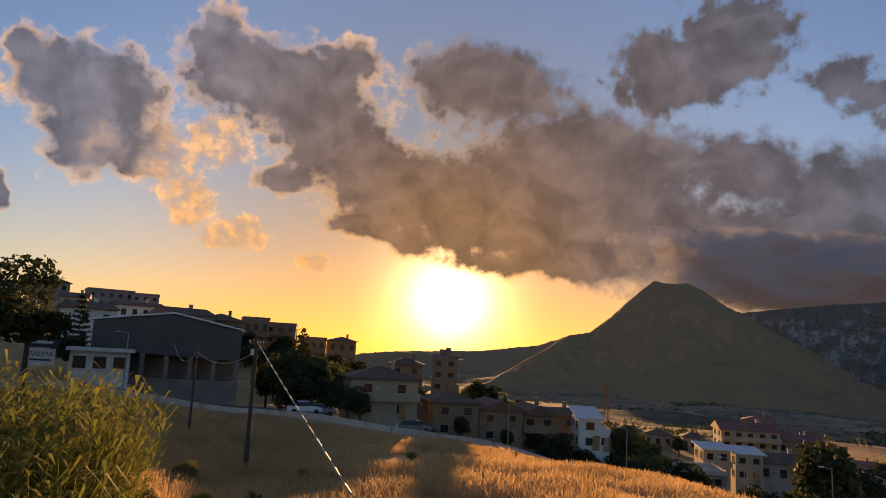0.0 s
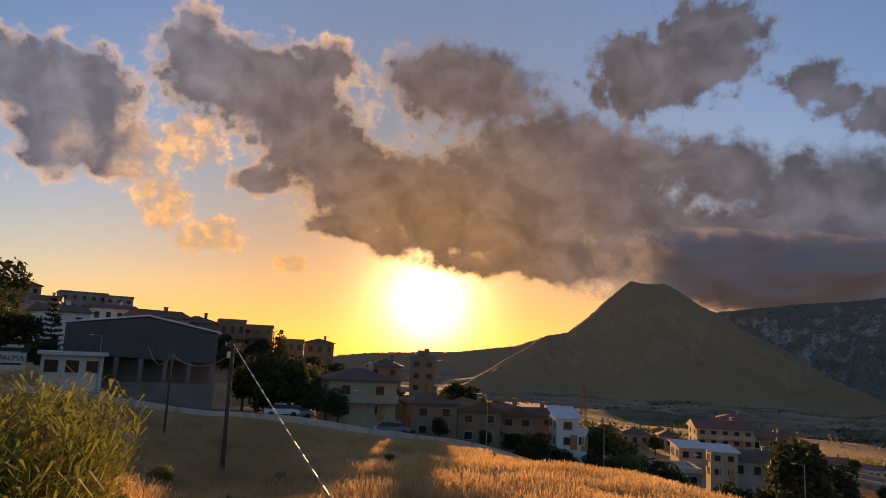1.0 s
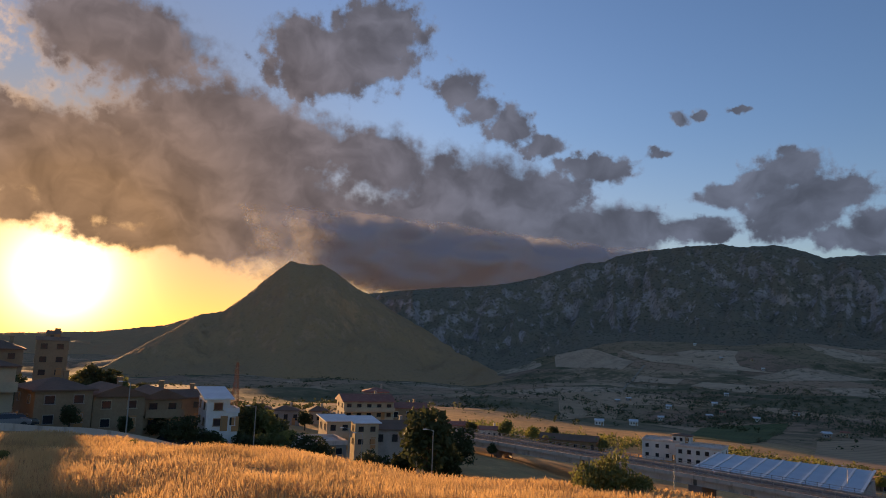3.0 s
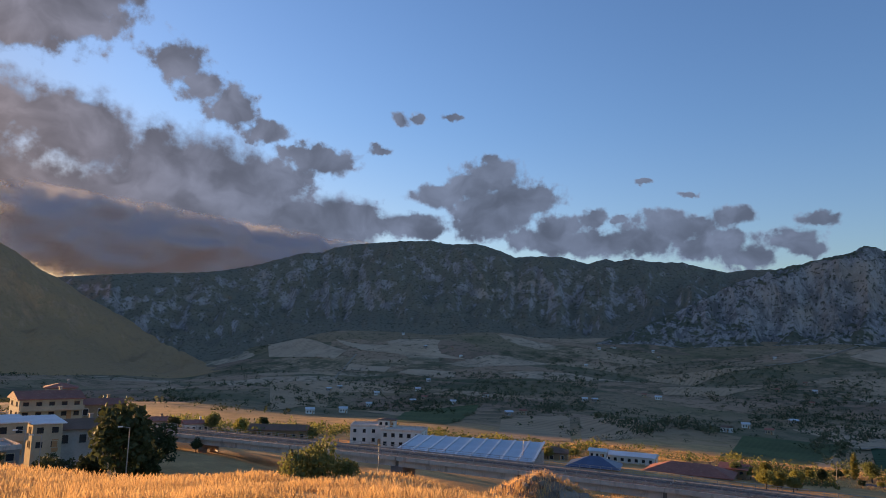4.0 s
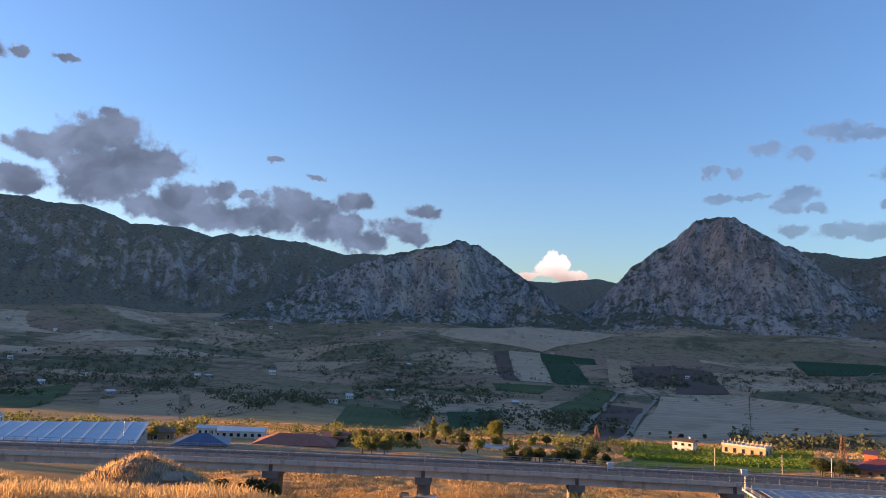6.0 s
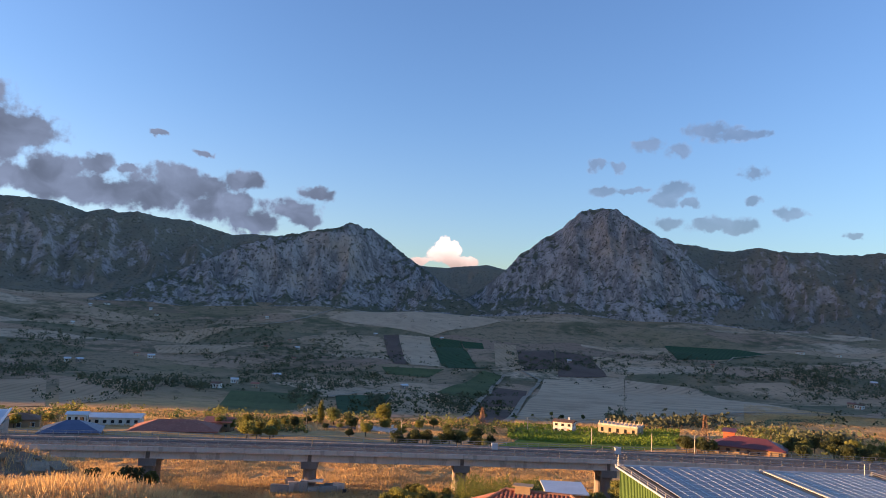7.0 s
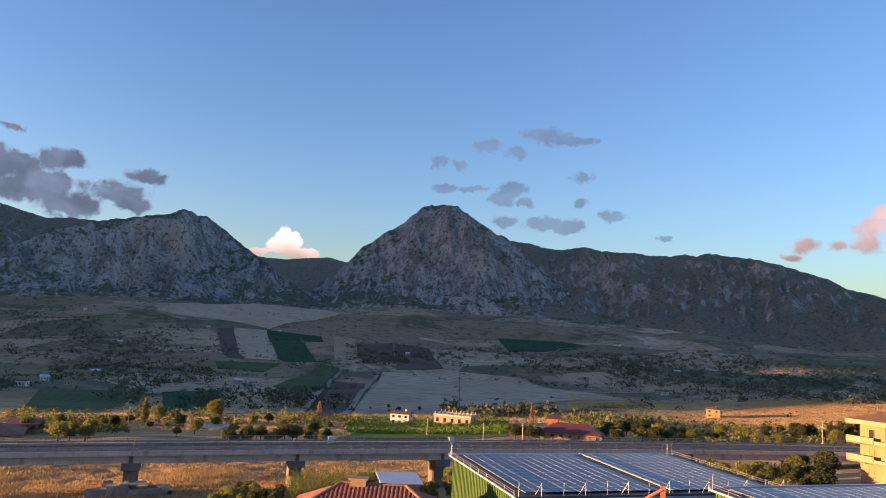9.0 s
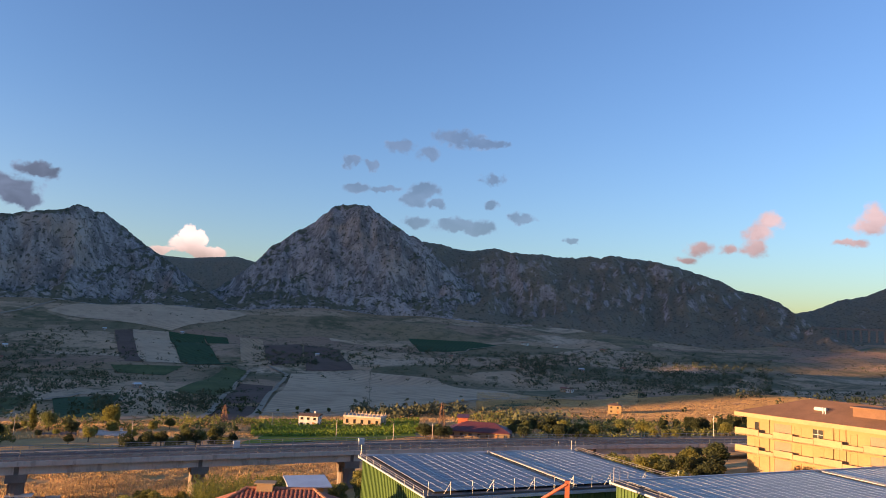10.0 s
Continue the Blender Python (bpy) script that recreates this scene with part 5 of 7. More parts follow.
def build_valley_buildings():
    g = "works and houses beyond the viaduct"
    house("office_building", "white flat-roofed two-storey office beyond the viaduct", 46.3, 258, -34.6, 13.0, 12, 6.0, PLASTER_WHITE, CONCRETE, "flat", 0, -6, 2, 4, chimney=False, group=g, category="office")
    house("office_building", "white office wing with red-brown roof edge", 49.0, 246, -34.2, 13.5, 12, 5.6, PLASTER_WHITE, CONCRETE, "flat", 0, -12, 2, 5, chimney=False, group=g, category="office")
    house("stair_tower", "white roof pavilion on the office", 47.6, 254, -28.6, 6.0, 5, 2.4, PLASTER_WHITE, TILE_BROWN, "hip", 0.5, -8, 1, 3, chimney=False, deep=1.0, group=g, category="roof room", side_cols=1)
    house("long_barn", "long brown brick barn with low roof beyond the viaduct", 39.2, 262, -35.0, 20.0, 9, 4.2, PLASTER_OCHRE, TILE_BROWN, "gable", 1.6, -8, 1, 7, chimney=False, group=g, category="barn")
    house("white_works", "long white two-storey works building with a row of windows", 66.4, 262, -41.0, 19.0, 9, 5.2, PLASTER_WHITE, PALE_METAL, "gable", 0.9, -10, 2, 8, chimney=False, group=g, category="works building")
    house("white_turret", "white gabled head house of the works", 64.2, 256, -37.0, 5.6, 5, 2.8, PLASTER_WHITE, PALE_METAL, "gable", 0.7, -10, 1, 3, chimney=False, deep=5.0, group=g, category="works building")
    house("hangar", "low hall with a dark roof of solar panels", 63.9, 226, -37.2, 15.0, 12, 2.6, PLASTER_OCHRE, PANEL, "hip", 2.6, -6, 1, 4, chimney=False, group=g, category="hall")
    house("brown_house", "low house with dark brown hip roof beyond the works", 60.6, 258, -38.6, 11.0, 9, 3.0, PLASTER_OCHRE, TILE_BROWN, "hip", 1.6, 0, 1, 3, group=g)
    house("red_roofed_hall", "low hall with a broad red tile roof", 70.9, 236, -38.6, 25.0, 14, 2.6, PLASTER_OCHRE, TILE_RED, "hip", 2.6, -8, 1, 6, group=g, category="hall")
    house("pink_house", "pink-brown house with red roof beside vines", 74.0, 246, -39.5, 8.0, 8, 4.4, PLASTER_OCHRE, TILE_RED, "gable", 1.2, -12, 2, 3, group=g)
    house("cottage", "small cottage with dark blue roof", 83.3, 268, -43.0, 9.0, 6, 2.4, PLASTER_GREY, DARK_CLADDING, "gable", 1.0, -4, 1, 3, group=g)
    house("cottage", "small whitewashed cottage with pale roof", 86.8, 262, -42.4, 9.5, 6, 2.9, PLASTER_WHITE, CONCRETE, "gable", 1.0, -22, 1, 3, group=g)
    house("shack", "cream shack beside the cottage", 85.0, 262, -42.0, 3.2, 4, 3.4, PLASTER_CREAM, CONCRETE, "flat", 0, -10, 1, 1, chimney=False, group=g, category="shack", side_cols=1)
    house("white_cottage", "white two-storey farmhouse beside green vines", 100.9, *spot(100.9, -7.9), 8.5, 7, 4.6, PLASTER_WHITE, TILE_BROWN, "gable", 0.8, -14, 2, 3, group=g)
    o = house("unfinished_house", "cream unfinished house with bare rods on its flat roof", 105.2, *spot(105.2, -7.75), 17.0, 10, 4.0, PLASTER_CREAM, CONCRETE, "flat", 0, -16, 1, 5, chimney=False, group=g)
    bm = bmesh.new()
    for k in range(10):
        for y in (-4.6, 4.6):
            box(bm, -8.2 + k * 1.8, -7.9 + k * 1.8, y - 0.15, y + 0.15, 4.2, 5.7)
    part("column_stub", bm, PLASTER_CREAM, o)
    house("red_farmhouse", "low farmhouse with a wide maroon metal roof and red tower room", 114.4, 262, -37.6, 22.0, 12, 2.2, PLASTER_OCHRE, MAROON_METAL, "hip", 2.8, -4, 1, 7, chimney=False, group=g, category="farmhouse")
    house("tower_room", "small red tower room behind the maroon roof", 113.0, 268, -37.5, 3.6, 4, 5.6, ORANGE_PAINT, MAROON_METAL, "shed", 0.8, -4, 1, 1, chimney=False, group=g, category="tower room", side_cols=1)
    hx, hy, hill_z = on_land(124.8, -5.75, 240)
    hill_r = math.hypot(hx, hy)
    house("hill_house", "small yellow farmhouse on golden stubble", 124.8, hill_r, hill_z, 8.0, 6, 5.0, PLASTER_YELLOW, TILE_BROWN, "hip", 1.2, 0, 2, 2, group=g)
    house("shed", "maroon-roofed shed between solar roofs", 129.2, 118, -25.3, 11.0, 8, 3.6, ORANGE_PAINT, MAROON_METAL, "gable", 0.7, 6, 1, 3, chimney=False, group=g, category="shed")
    house("tin_shed", "low shed with pale tin roof among canes", 101.0, 104, -24.6, 5.0, 5, 2.2, PLASTER_GREY, PALE_METAL, "shed", 0.4, 10, 1, 1, chimney=False, group=g, category="shed", side_cols=1)
    # factory hall with a blue-white sheet roof in bays
    x, y = at_bearing(54.3, 214)
    hall = thing("factory_hall", "long low factory hall with pale blue-white roof bays", "factory hall", x, y, -35.0, -54.3 - 12)
    part("wall", boxes((-20, 20, -13, 13, -6, 4.4)), PLASTER_GREY, hall)
    bay = mesh_of(solid([(-2.15, -13.4, 0), (2.15, -13.4, 0), (2.15, 13.4, 2.0), (-2.15, 13.4, 2.0), (-2.15, -13.4, 0.25), (2.15, -13.4, 0.25), (2.15, 13.4, 2.25), (-2.15, 13.4, 2.25)], ((3, 2, 1, 0), (4, 5, 6, 7), (0, 1, 5, 4), (1, 2, 6, 5), (2, 3, 7, 6), (3, 0, 4, 7))), ROOF_BLUE)
    for k in range(9):
        share("roof_bay", bay, hall, -17.8 + k * 4.45, 0, 4.4)
    ridge = mesh_of(solid([(-0.3, -13.4, 0.26), (0.3, -13.4, 0.26), (0.3, 13.4, 2.26), (-0.3, 13.4, 2.26), (-0.3, -13.4, 0.5), (0.3, -13.4, 0.5), (0.3, 13.4, 2.5), (-0.3, 13.4, 2.5)], ((3, 2, 1, 0), (4, 5, 6, 7), (0, 1, 5, 4), (1, 2, 6, 5), (2, 3, 7, 6), (3, 0, 4, 7))), PALE_METAL)
    for k in range(10):
        share("roof_seam", ridge, hall, -20.0 + k * 4.45, 0, 4.4)
    # tiled cottage just below the view point
    tiled_cottage()


def tiled_cottage():
    x, y = at_bearing(99.0, 62)
    o = thing("tiled_cottage", "cottage with a red clay tile hip roof below the shed", "cottage", x, y, -19.4, -99.0 - 6)
    w, d, rise = 14.5, 9.0, 2.3
    part("wall", boxes((-w / 2 + 0.5, w / 2 - 0.5, -d / 2 + 0.5, d / 2 - 0.5, -6, 3.1)), PLASTER_CREAM, o)
    rf = part("roof", roof_bmesh("hip", w, d, rise, 0.0), TILE_RED, o)
    rf.location.z = 3.3
    # rows of half-round tiles on the slope that faces the view point
    t = bmesh.new()
    rod(t, (0, 0, 0), (0, -0.42, -0.0), 0.105, 0.125, 6)
    tile = mesh_of(t, TILE_RED)
    slope = math.atan2(rise, d / 2)
    run = math.hypot(rise, d / 2)
    count = 0
    for i in range(40):
        xx = -w / 2 + 0.3 + i * 0.36
        reach = min(1.0, (w / 2 - abs(xx)) / (d / 2))
        for j in range(int(run * reach / 0.72)):
            q = run * reach - j * 0.72
            if count < 290:
                tl = share("tile", tile, rf)
                tl.matrix_basis = Matrix.Translation((xx, -d / 2 + (q) * math.cos(slope), 0.02 + q * math.sin(slope))) @ Matrix.Rotation(slope, 4, "X") @ Matrix.Diagonal((1, 1.7, 1, 1))
                count += 1
    ridge = bmesh.new()
    tt = w / 2 - d / 2
    n = 12
    for k in range(n):
        a = -tt + 2 * tt * k / n
        rod(ridge, (a, 0, rise + 0.03), (a + 2 * tt / n, 0, rise + 0.03), 0.17, 0.14, 8)
    for s in (-1, 1):
        for k in range(n):
            p = [Vector((s * (w / 2 - (w / 2 - tt) * q), -d / 2 * (1 - q), rise * q + 0.05)) for q in (k / n, (k + 1) / n)]
            rod(ridge, p[0], p[1], 0.17, 0.14, 8)
    part("ridge_tile", ridge, TILE_PALE, rf, "paler clay ridge tiles")
    part("chimney", boxes((-1.9, -0.6, -0.5, 0.4, rise - 0.6, rise + 0.45), (-2.1, -0.4, -0.65, 0.55, rise + 0.45, rise + 0.55)), PEACH_CONCRETE, rf)


TILE_PALE = material("pale_clay_tiles", [(0.42, 0.20, 0.12), (0.34, 0.15, 0.09)], 0.8, 0.85)
ROOF_BLUE = material("blue_grey_roof_sheet", [(0.36, 0.42, 0.50), (0.30, 0.36, 0.44)], 0.2, 0.35, metal=0.1)
build_viaduct()
build_sheds()
build_yellow_house()
build_warehouse()
build_town()
build_valley_buildings()

# ---- plants ----
RNG = np.random.default_rng(5)


def leaves_mesh(name, centres, size, mat, flat=0.0, long=1.0):
    """Many small leaf-shaped faces about the given places."""
    n = len(centres)
    a = RNG.normal(size=(n, 3))
    a[:, 2] *= 1 - flat
    a /= np.linalg.norm(a, axis=1)[:, None]
    b = np.cross(a, RNG.normal(size=(n, 3)))
    b /= np.linalg.norm(b, axis=1)[:, None]
    s = (size * RNG.uniform(0.6, 1.4, n))[:, None]
    P = np.stack([centres - a * s * long, centres + b * s * 0.55, centres + a * s * long, centres - b * s * 0.55], 1).reshape(-1, 3)
    me = bpy.data.meshes.new(name)
    me.from_pydata(P.tolist(), [], np.arange(4 * n).reshape(n, 4).tolist())
    me.materials.append(mat)
    return me


def lobe_points(lobes, n):
    """Places in the outer part of uneven lobes: (x, y, z, rx, rz)."""
    L = np.array(lobes)
    w = L[:, 3] ** 2 * L[:, 4]
    k = RNG.choice(len(L), n, p=w / w.sum())
    d = RNG.normal(size=(n, 3))
    d /= np.linalg.norm(d, axis=1)[:, None]
    r = RNG.uniform(0.35, 1.0, n) ** 0.5 * (1 + 0.18 * np.sin(d[:, 0] * 7 + k) * np.cos(d[:, 2] * 6 + 2 * k))
    return L[k, :3] + d * r[:, None] * np.stack([L[k, 3], L[k, 3], L[k, 4]], 1)


def trunk_mesh(limbs):
    bm = bmesh.new()
    for a, b, r0, r1 in limbs:
        rod(bm, a, b, r0, r1, 7)
    return mesh_of(bm, BARK, "trunk")


SPECIES = {}


def species(kind, variant):
    """Trunk and crown meshes of a tree one metre high."""
    key = (kind, variant)
    if key in SPECIES:
        return SPECIES[key]
    limbs, lobes, n, size, mat, flat, long = [], [], 1500, 0.035, OLIVE_LEAF, 0.0, 1.0
    if kind in ("broad", "dark", "yellow"):
        limbs = [((0, 0, -0.1), (0.01, 0, 0.38), 0.035, 0.025)]
        for k in range(8):
            a, h = RNG.uniform(0, math.tau), RNG.uniform(0.36, 0.82)
            q = RNG.uniform(0.08, 0.26)
            c = (q * math.cos(a), q * math.sin(a), h)
            limbs.append(((0.01, 0, 0.3), c, 0.018, 0.006))
            lobes.append((*c, RNG.uniform(0.14, 0.24), RNG.uniform(0.11, 0.18)))
        lobes.append((0, 0, 0.55, 0.3, 0.3))
        mat = {"broad": OLIVE_LEAF, "dark": DARK_LEAF, "yellow": YELLOW_LEAF}[kind]
        n = 2200
    elif kind == "shrub":
        for k in range(7):
            a, q = RNG.uniform(0, math.tau), RNG.uniform(0.1, 0.5)
            lobes.append((q * math.cos(a), q * math.sin(a), RNG.uniform(0.25, 0.62), RNG.uniform(0.25, 0.42), RNG.uniform(0.22, 0.36)))
            limbs.append(((0, 0, -0.1), lobes[-1][:3], 0.03, 0.01))
        lobes.append((0, 0, 0.35, 0.6, 0.4))
        n, size, mat = 2600, 0.045, OLIVE_LEAF
    elif kind == "poplar":
        limbs = [((0, 0, -0.1), (0, 0, 0.9), 0.02, 0.004)]
        for k in range(9):
            h = 0.14 + 0.09 * k
            q = 0.11 * math.sin(math.pi * (0.15 + 0.8 * h)) + 0.02
            lobes.append((RNG.normal() * 0.02, RNG.normal() * 0.02, h, q, 0.12))
        n, size, mat = 1400, 0.026, YELLOW_LEAF
    elif kind == "conifer":
        limbs = [((0, 0, -0.1), (0, 0, 0.98), 0.024, 0.003)]
        for k in range(14):
            h = 0.1 + 0.063 * k
            q = 0.3 * (1 - h) ** 0.8 + 0.02
            for j in range(5):
                a = j * math.tau / 5 + k * 0.9 + RNG.normal() * 0.2
                c = (q * 0.6 * math.cos(a), q * 0.6 * math.sin(a), h + RNG.normal() * 0.015)
                limbs.append(((0, 0, h + 0.03), c, 0.006, 0.002))
                lobes.append((*c, q * 0.5, 0.05))
        n, size, mat = 2600, 0.026, DARK_LEAF
    elif kind == "pine":
        limbs = [((0, 0, -0.1), (0.02, 0, 0.42), 0.03, 0.022)]
        for k in range(9):
            a, q, h = RNG.uniform(0, math.tau), RNG.uniform(0.1, 0.34), RNG.uniform(0.5, 0.86)
            c = (q * math.cos(a), q * math.sin(a), h)
            limbs.append(((0.02, 0, 0.4), c, 0.014, 0.005))
            lobes.append((*c, RNG.uniform(0.14, 0.22), RNG.uniform(0.09, 0.14)))
        n, size, mat = 2800, 0.022, DARK_LEAF
    elif kind == "araucaria":
        limbs = [((0, 0, -0.1), (0, 0, 1.0), 0.016, 0.003)]
        pts = []
        for k in range(11):
            h = 0.16 + 0.077 * k
            q = 0.27 * (1 - h) ** 0.75 + 0.02
            for j in range(7):
                a = j * math.tau / 7 + k * 0.4
                limbs.append(((0, 0, h), (q * math.cos(a), q * math.sin(a), h + 0.03), 0.004, 0.002))
                f = RNG.uniform(0.15, 1.0, 30)[:, None]
                pts.append(np.array([0, 0, h]) + f * np.array([q * math.cos(a), q * math.sin(a), 0.03]) + RNG.normal(size=(30, 3)) * 0.009)
        SPECIES[key] = (trunk_mesh(limbs), leaves_mesh("crown", np.concatenate(pts), 0.018, DARK_LEAF))
        return SPECIES[key]
    SPECIES[key] = (trunk_mesh(limbs), leaves_mesh("crown", lobe_points(lobes, n), size, mat, flat, long))
    return SPECIES[key]


TREE_WORDS = {
    "broad": ("tree", "olive-green broadleaf tree with an uneven crown", "tree"),
    "dark": ("tree", "dark green dense evergreen tree", "tree"),
    "yellow": ("tree", "yellow-green sunlit broadleaf tree", "tree"),
    "shrub": ("shrub", "rounded green shrub on dry ground", "shrub"),
    "poplar": ("poplar", "slim upright yellow-green poplar", "tree"),
    "conifer": ("conifer", "dark pointed conifer with layered branches", "tree"),
    "pine": ("pine", "umbrella pine with dark clumped crown", "tree"),
    "araucaria": ("araucaria", "tiered araucaria with level branches", "tree"),
}


def plant(kind, x, y, height, z=None, wide=1.0, label="", group=""):
    name, words, cat = TREE_WORDS[kind]
    trunk, crown = species(kind, int(RNG.integers(0, 3)) if kind not in ("araucaria",) else 0)
    z = float(land(x, y)) if z is None else z
    o = new(name)
    o.matrix_world = Matrix.LocRotScale((x, y, z), Euler((0, 0, RNG.uniform(0, math.tau))), (height * wide, height * wide, height))
    tagged(o, label or words, cat, group or "trees")
    share("trunk", trunk, o), share("crown", crown, o)
    return o


def plant_at(kind, az, r, height, **more):
    x, y = at_bearing(az, r)
    return plant(kind, x, y, height, **more)


def belt(kinds, az0, az1, r0, r1, n, h0, h1, group):
    """Trees strewn over a stretch of land."""
    for _ in range(n):
        kind = kinds[int(RNG.integers(0, len(kinds)))]
        r = RNG.uniform(r0, r1)
        x, y = at_bearing(RNG.uniform(az0, az1), r)
        s = (x - VIA_D * math.sin(radians(VIA_AZ))) * math.sin(radians(VIA_AZ)) + (y - VIA_D * math.cos(radians(VIA_AZ))) * math.cos(radians(VIA_AZ))
        h = RNG.uniform(h0, h1)
        if -4 < s < DECK_W + 4:
            continue
        plant(kind, x, y, h, wide=RNG.uniform(0.85, 1.35), group=group)


def build_trees():
    plant_at("pine", -32.6, 68, 11.5, z=-5.0, wide=1.1)
    plant_at("pine", -30.4, 72, 9.6, z=-5.0, wide=1.0)
    plant_at("araucaria", -27.3, 105, 8.6, z=-3.4, wide=0.85)
    plant_at("dark", -27.6, 98, 4.6, z=-4.6, wide=1.3)
    plant_at("conifer", -11.3, 95, 11.2, z=-8.7, wide=0.95)
    for az, r, h, k in ((-12.6, 93, 8.0, "dark"), (-10.2, 92, 7.8, "dark"), (-11.6, 90, 7.0, "dark"), (-9.0, 104, 8.6, "broad"), (-7.6, 118, 8.8, "broad"), (-6.6, 150, 8.4, "broad"), (-8.6, 92, 5.4, "dark"), (-7.3, 91, 5.0, "dark"), (-6.3, 93, 4.0, "dark"), (-13.7, 96, 6.0, "dark")):
        plant_at(k, az, r, h, group="trees by the road")
    plant_at("dark", -4.2, 130, 9.6, wide=1.1)
    for az, r, h, k in ((-2.0, 135, 8.0, "dark"), (2.4, 158, 10.0, "broad"), (3.4, 156, 11.2, "dark"), (4.6, 160, 9.4, "broad"), (1.6, 140, 8.0, "dark")):
        plant_at(k, az, r, h, group="trees behind the row houses")
    for k in range(20):
        plant_at(("dark", "broad", "poplar", "dark")[k % 4], 4.8 + 0.42 * k + RNG.normal() * 0.2, RNG.uniform(150, 175), RNG.uniform(7.0, 9.5) - 0.09 * k, group="trees behind the row houses")
    for az, r, h, k in ((12.9, 120, 8.4, "dark"), (14.0, 123, 9.2, "dark"), (15.2, 121, 9.0, "broad"), (16.1, 124, 7.4, "dark"), (17.0, 118, 5.6, "yellow"), (13.5, 112, 5.0, "dark"), (15.6, 113, 4.4, "dark"), (18.4, 205, 6.0, "dark"), (20.2, 208, 6.5, "dark"), (21.0, 204, 5.6, "dark"), (22.6, 226, 6.6, "dark"), (9.0, 108, 3.6, "dark"), (5.4, 99, 3.0, "dark"), (1.8, 97, 3.4, "dark")):
        plant_at(k, az, r, h, group="trees on the slope")
    for _ in range(34):
        plant_at(("dark", "dark", "broad")[int(RNG.integers(0, 3))], RNG.uniform(0.5, 20.5), RNG.uniform(98, 132), RNG.uniform(2.6, 5.4), wide=RNG.uniform(0.9, 1.5), group="garden trees of the row houses")
    for _ in range(16):
        plant_at("dark", RNG.uniform(-16, -5), RNG.uniform(112, 190), RNG.uniform(5, 8.5), wide=1.1, group="trees of the hill town")
    # the great dark tree above the viaduct, and its neighbours
    plant_at("dark", 28.0, 100, 12.6, z=-20.2, wide=0.95, label="big dense dark green tree below the grass slope")
    for az, r, h in ((26.1, 108, 6.6), (24.6, 114, 6.0), (23.2, 116, 5.6), (29.4, 104, 9.0), (30.3, 150, 11.0), (29.0, 160, 10.5)):
        plant_at("dark", az, r, h, group="dark trees below the slope")
    for az, r, h, k in ((31.5, 235, 6.0, "dark"), (34.2, 250, 7.6, "broad"), (36.3, 246, 7.6, "yellow"), (38.0, 280, 6.0, "dark"), (33.2, 190, 4.0, "dark"), (41.8, 262, 5.0, "broad")):
        plant_at(k, az, r, h, group="trees beyond the viaduct")
    x, y = at_bearing(42.2, 46)
    plant("shrub", x, y, 3.7, z=float(land(x, y)) - 0.5, wide=0.74, label="large rounded green shrub at the edge of the grass slope")
    x, y = at_bearing(44.6, 46)
    plant("shrub", x, y, 1.7, wide=0.9)
    # strip behind the deck, in the last sun
    g = "trees behind the viaduct"
    belt(("yellow", "broad"), 51, 63, 238, 275, 16, 3.0, 5.5, g)
    belt(("yellow", "broad", "broad"), 73.5, 79, 215, 255, 12, 3.5, 6.5, g)
    belt(("yellow", "broad", "dark"), 78, 96, 225, 300, 26, 2.5, 6.0, g)
    plant_at("poplar", 81.6, 290, 10.0, group=g), plant_at("yellow", 86.4, 300, 9.5, group=g), plant_at("poplar", 86.9, 298, 9.5, group=g), plant_at("broad", 82.6, 286, 8.0, group=g)
    for az in np.arange(88.0, 95.5, 0.55):
        plant_at(("dark", "broad")[int(az * 2) % 2], az + RNG.normal() * 0.15, RNG.uniform(205, 225), RNG.uniform(3.8, 6.6), group=g)
    belt(("dark", "broad"), 109.5, 112, 240, 262, 10, 4.0, 6.0, g)
    belt(("dark", "dark", "broad"), 116.5, 122, 250, 300, 22, 4.0, 6.5, g)
    belt(("broad", "yellow"), 121, 134, 230, 330, 36, 3.0, 6.5, g)
    belt(("dark",), 128, 135, 280, 340, 14, 5.0, 8.0, g)
    belt(("broad", "yellow"), 94, 110, 420, 470, 16, 2.0, 4.0, g)
    # thicket below the deck
    g = "thicket below the viaduct"
    belt(("yellow", "broad"), 87, 92, 108, 126, 18, 2.6, 4.4, g)
    belt(("broad", "yellow"), 98, 106, 112, 134, 20, 3.4, 5.5, g)
    belt(("broad", "yellow", "dark"), 122, 133, 118, 165, 24, 3.5, 6.0, g)
    belt(("broad", "dark"), 62, 70, 128, 150, 12, 2.6, 4.6, g)
    plant_at("conifer", 91.3, 92, 5.4, wide=1.3, label="dark green cypress-like conifer below the viaduct")
    plant_at("yellow", 90.0, 90, 4.2, wide=1.2)
    plant_at("yellow", 88.9, 93, 3.4, wide=1.2)
    for az in (107.6, 108.8, 110.4):
        plant_at("yellow", az, 150, 5.5, group=g)
    # shrubs on the grass slope
    for az, r, h in ((-21.5, 30, 1.0), (-17.6, 33, 0.9), (-19.0, 42, 1.2), (-14.0, 36, 0.7), (-10.5, 44, 0.8), (30.5, 70, 3.0), (33.0, 72, 3.2), (35.0, 74, 2.8), (36.8, 76, 2.6), (47.0, 55, 0.9), (52.0, 50, 0.8), (6.0, 60, 0.8), (-2.0, 48, 0.6)):
        plant_at("shrub", az, r, h, wide=0.9, group="shrubs on the grass slope")


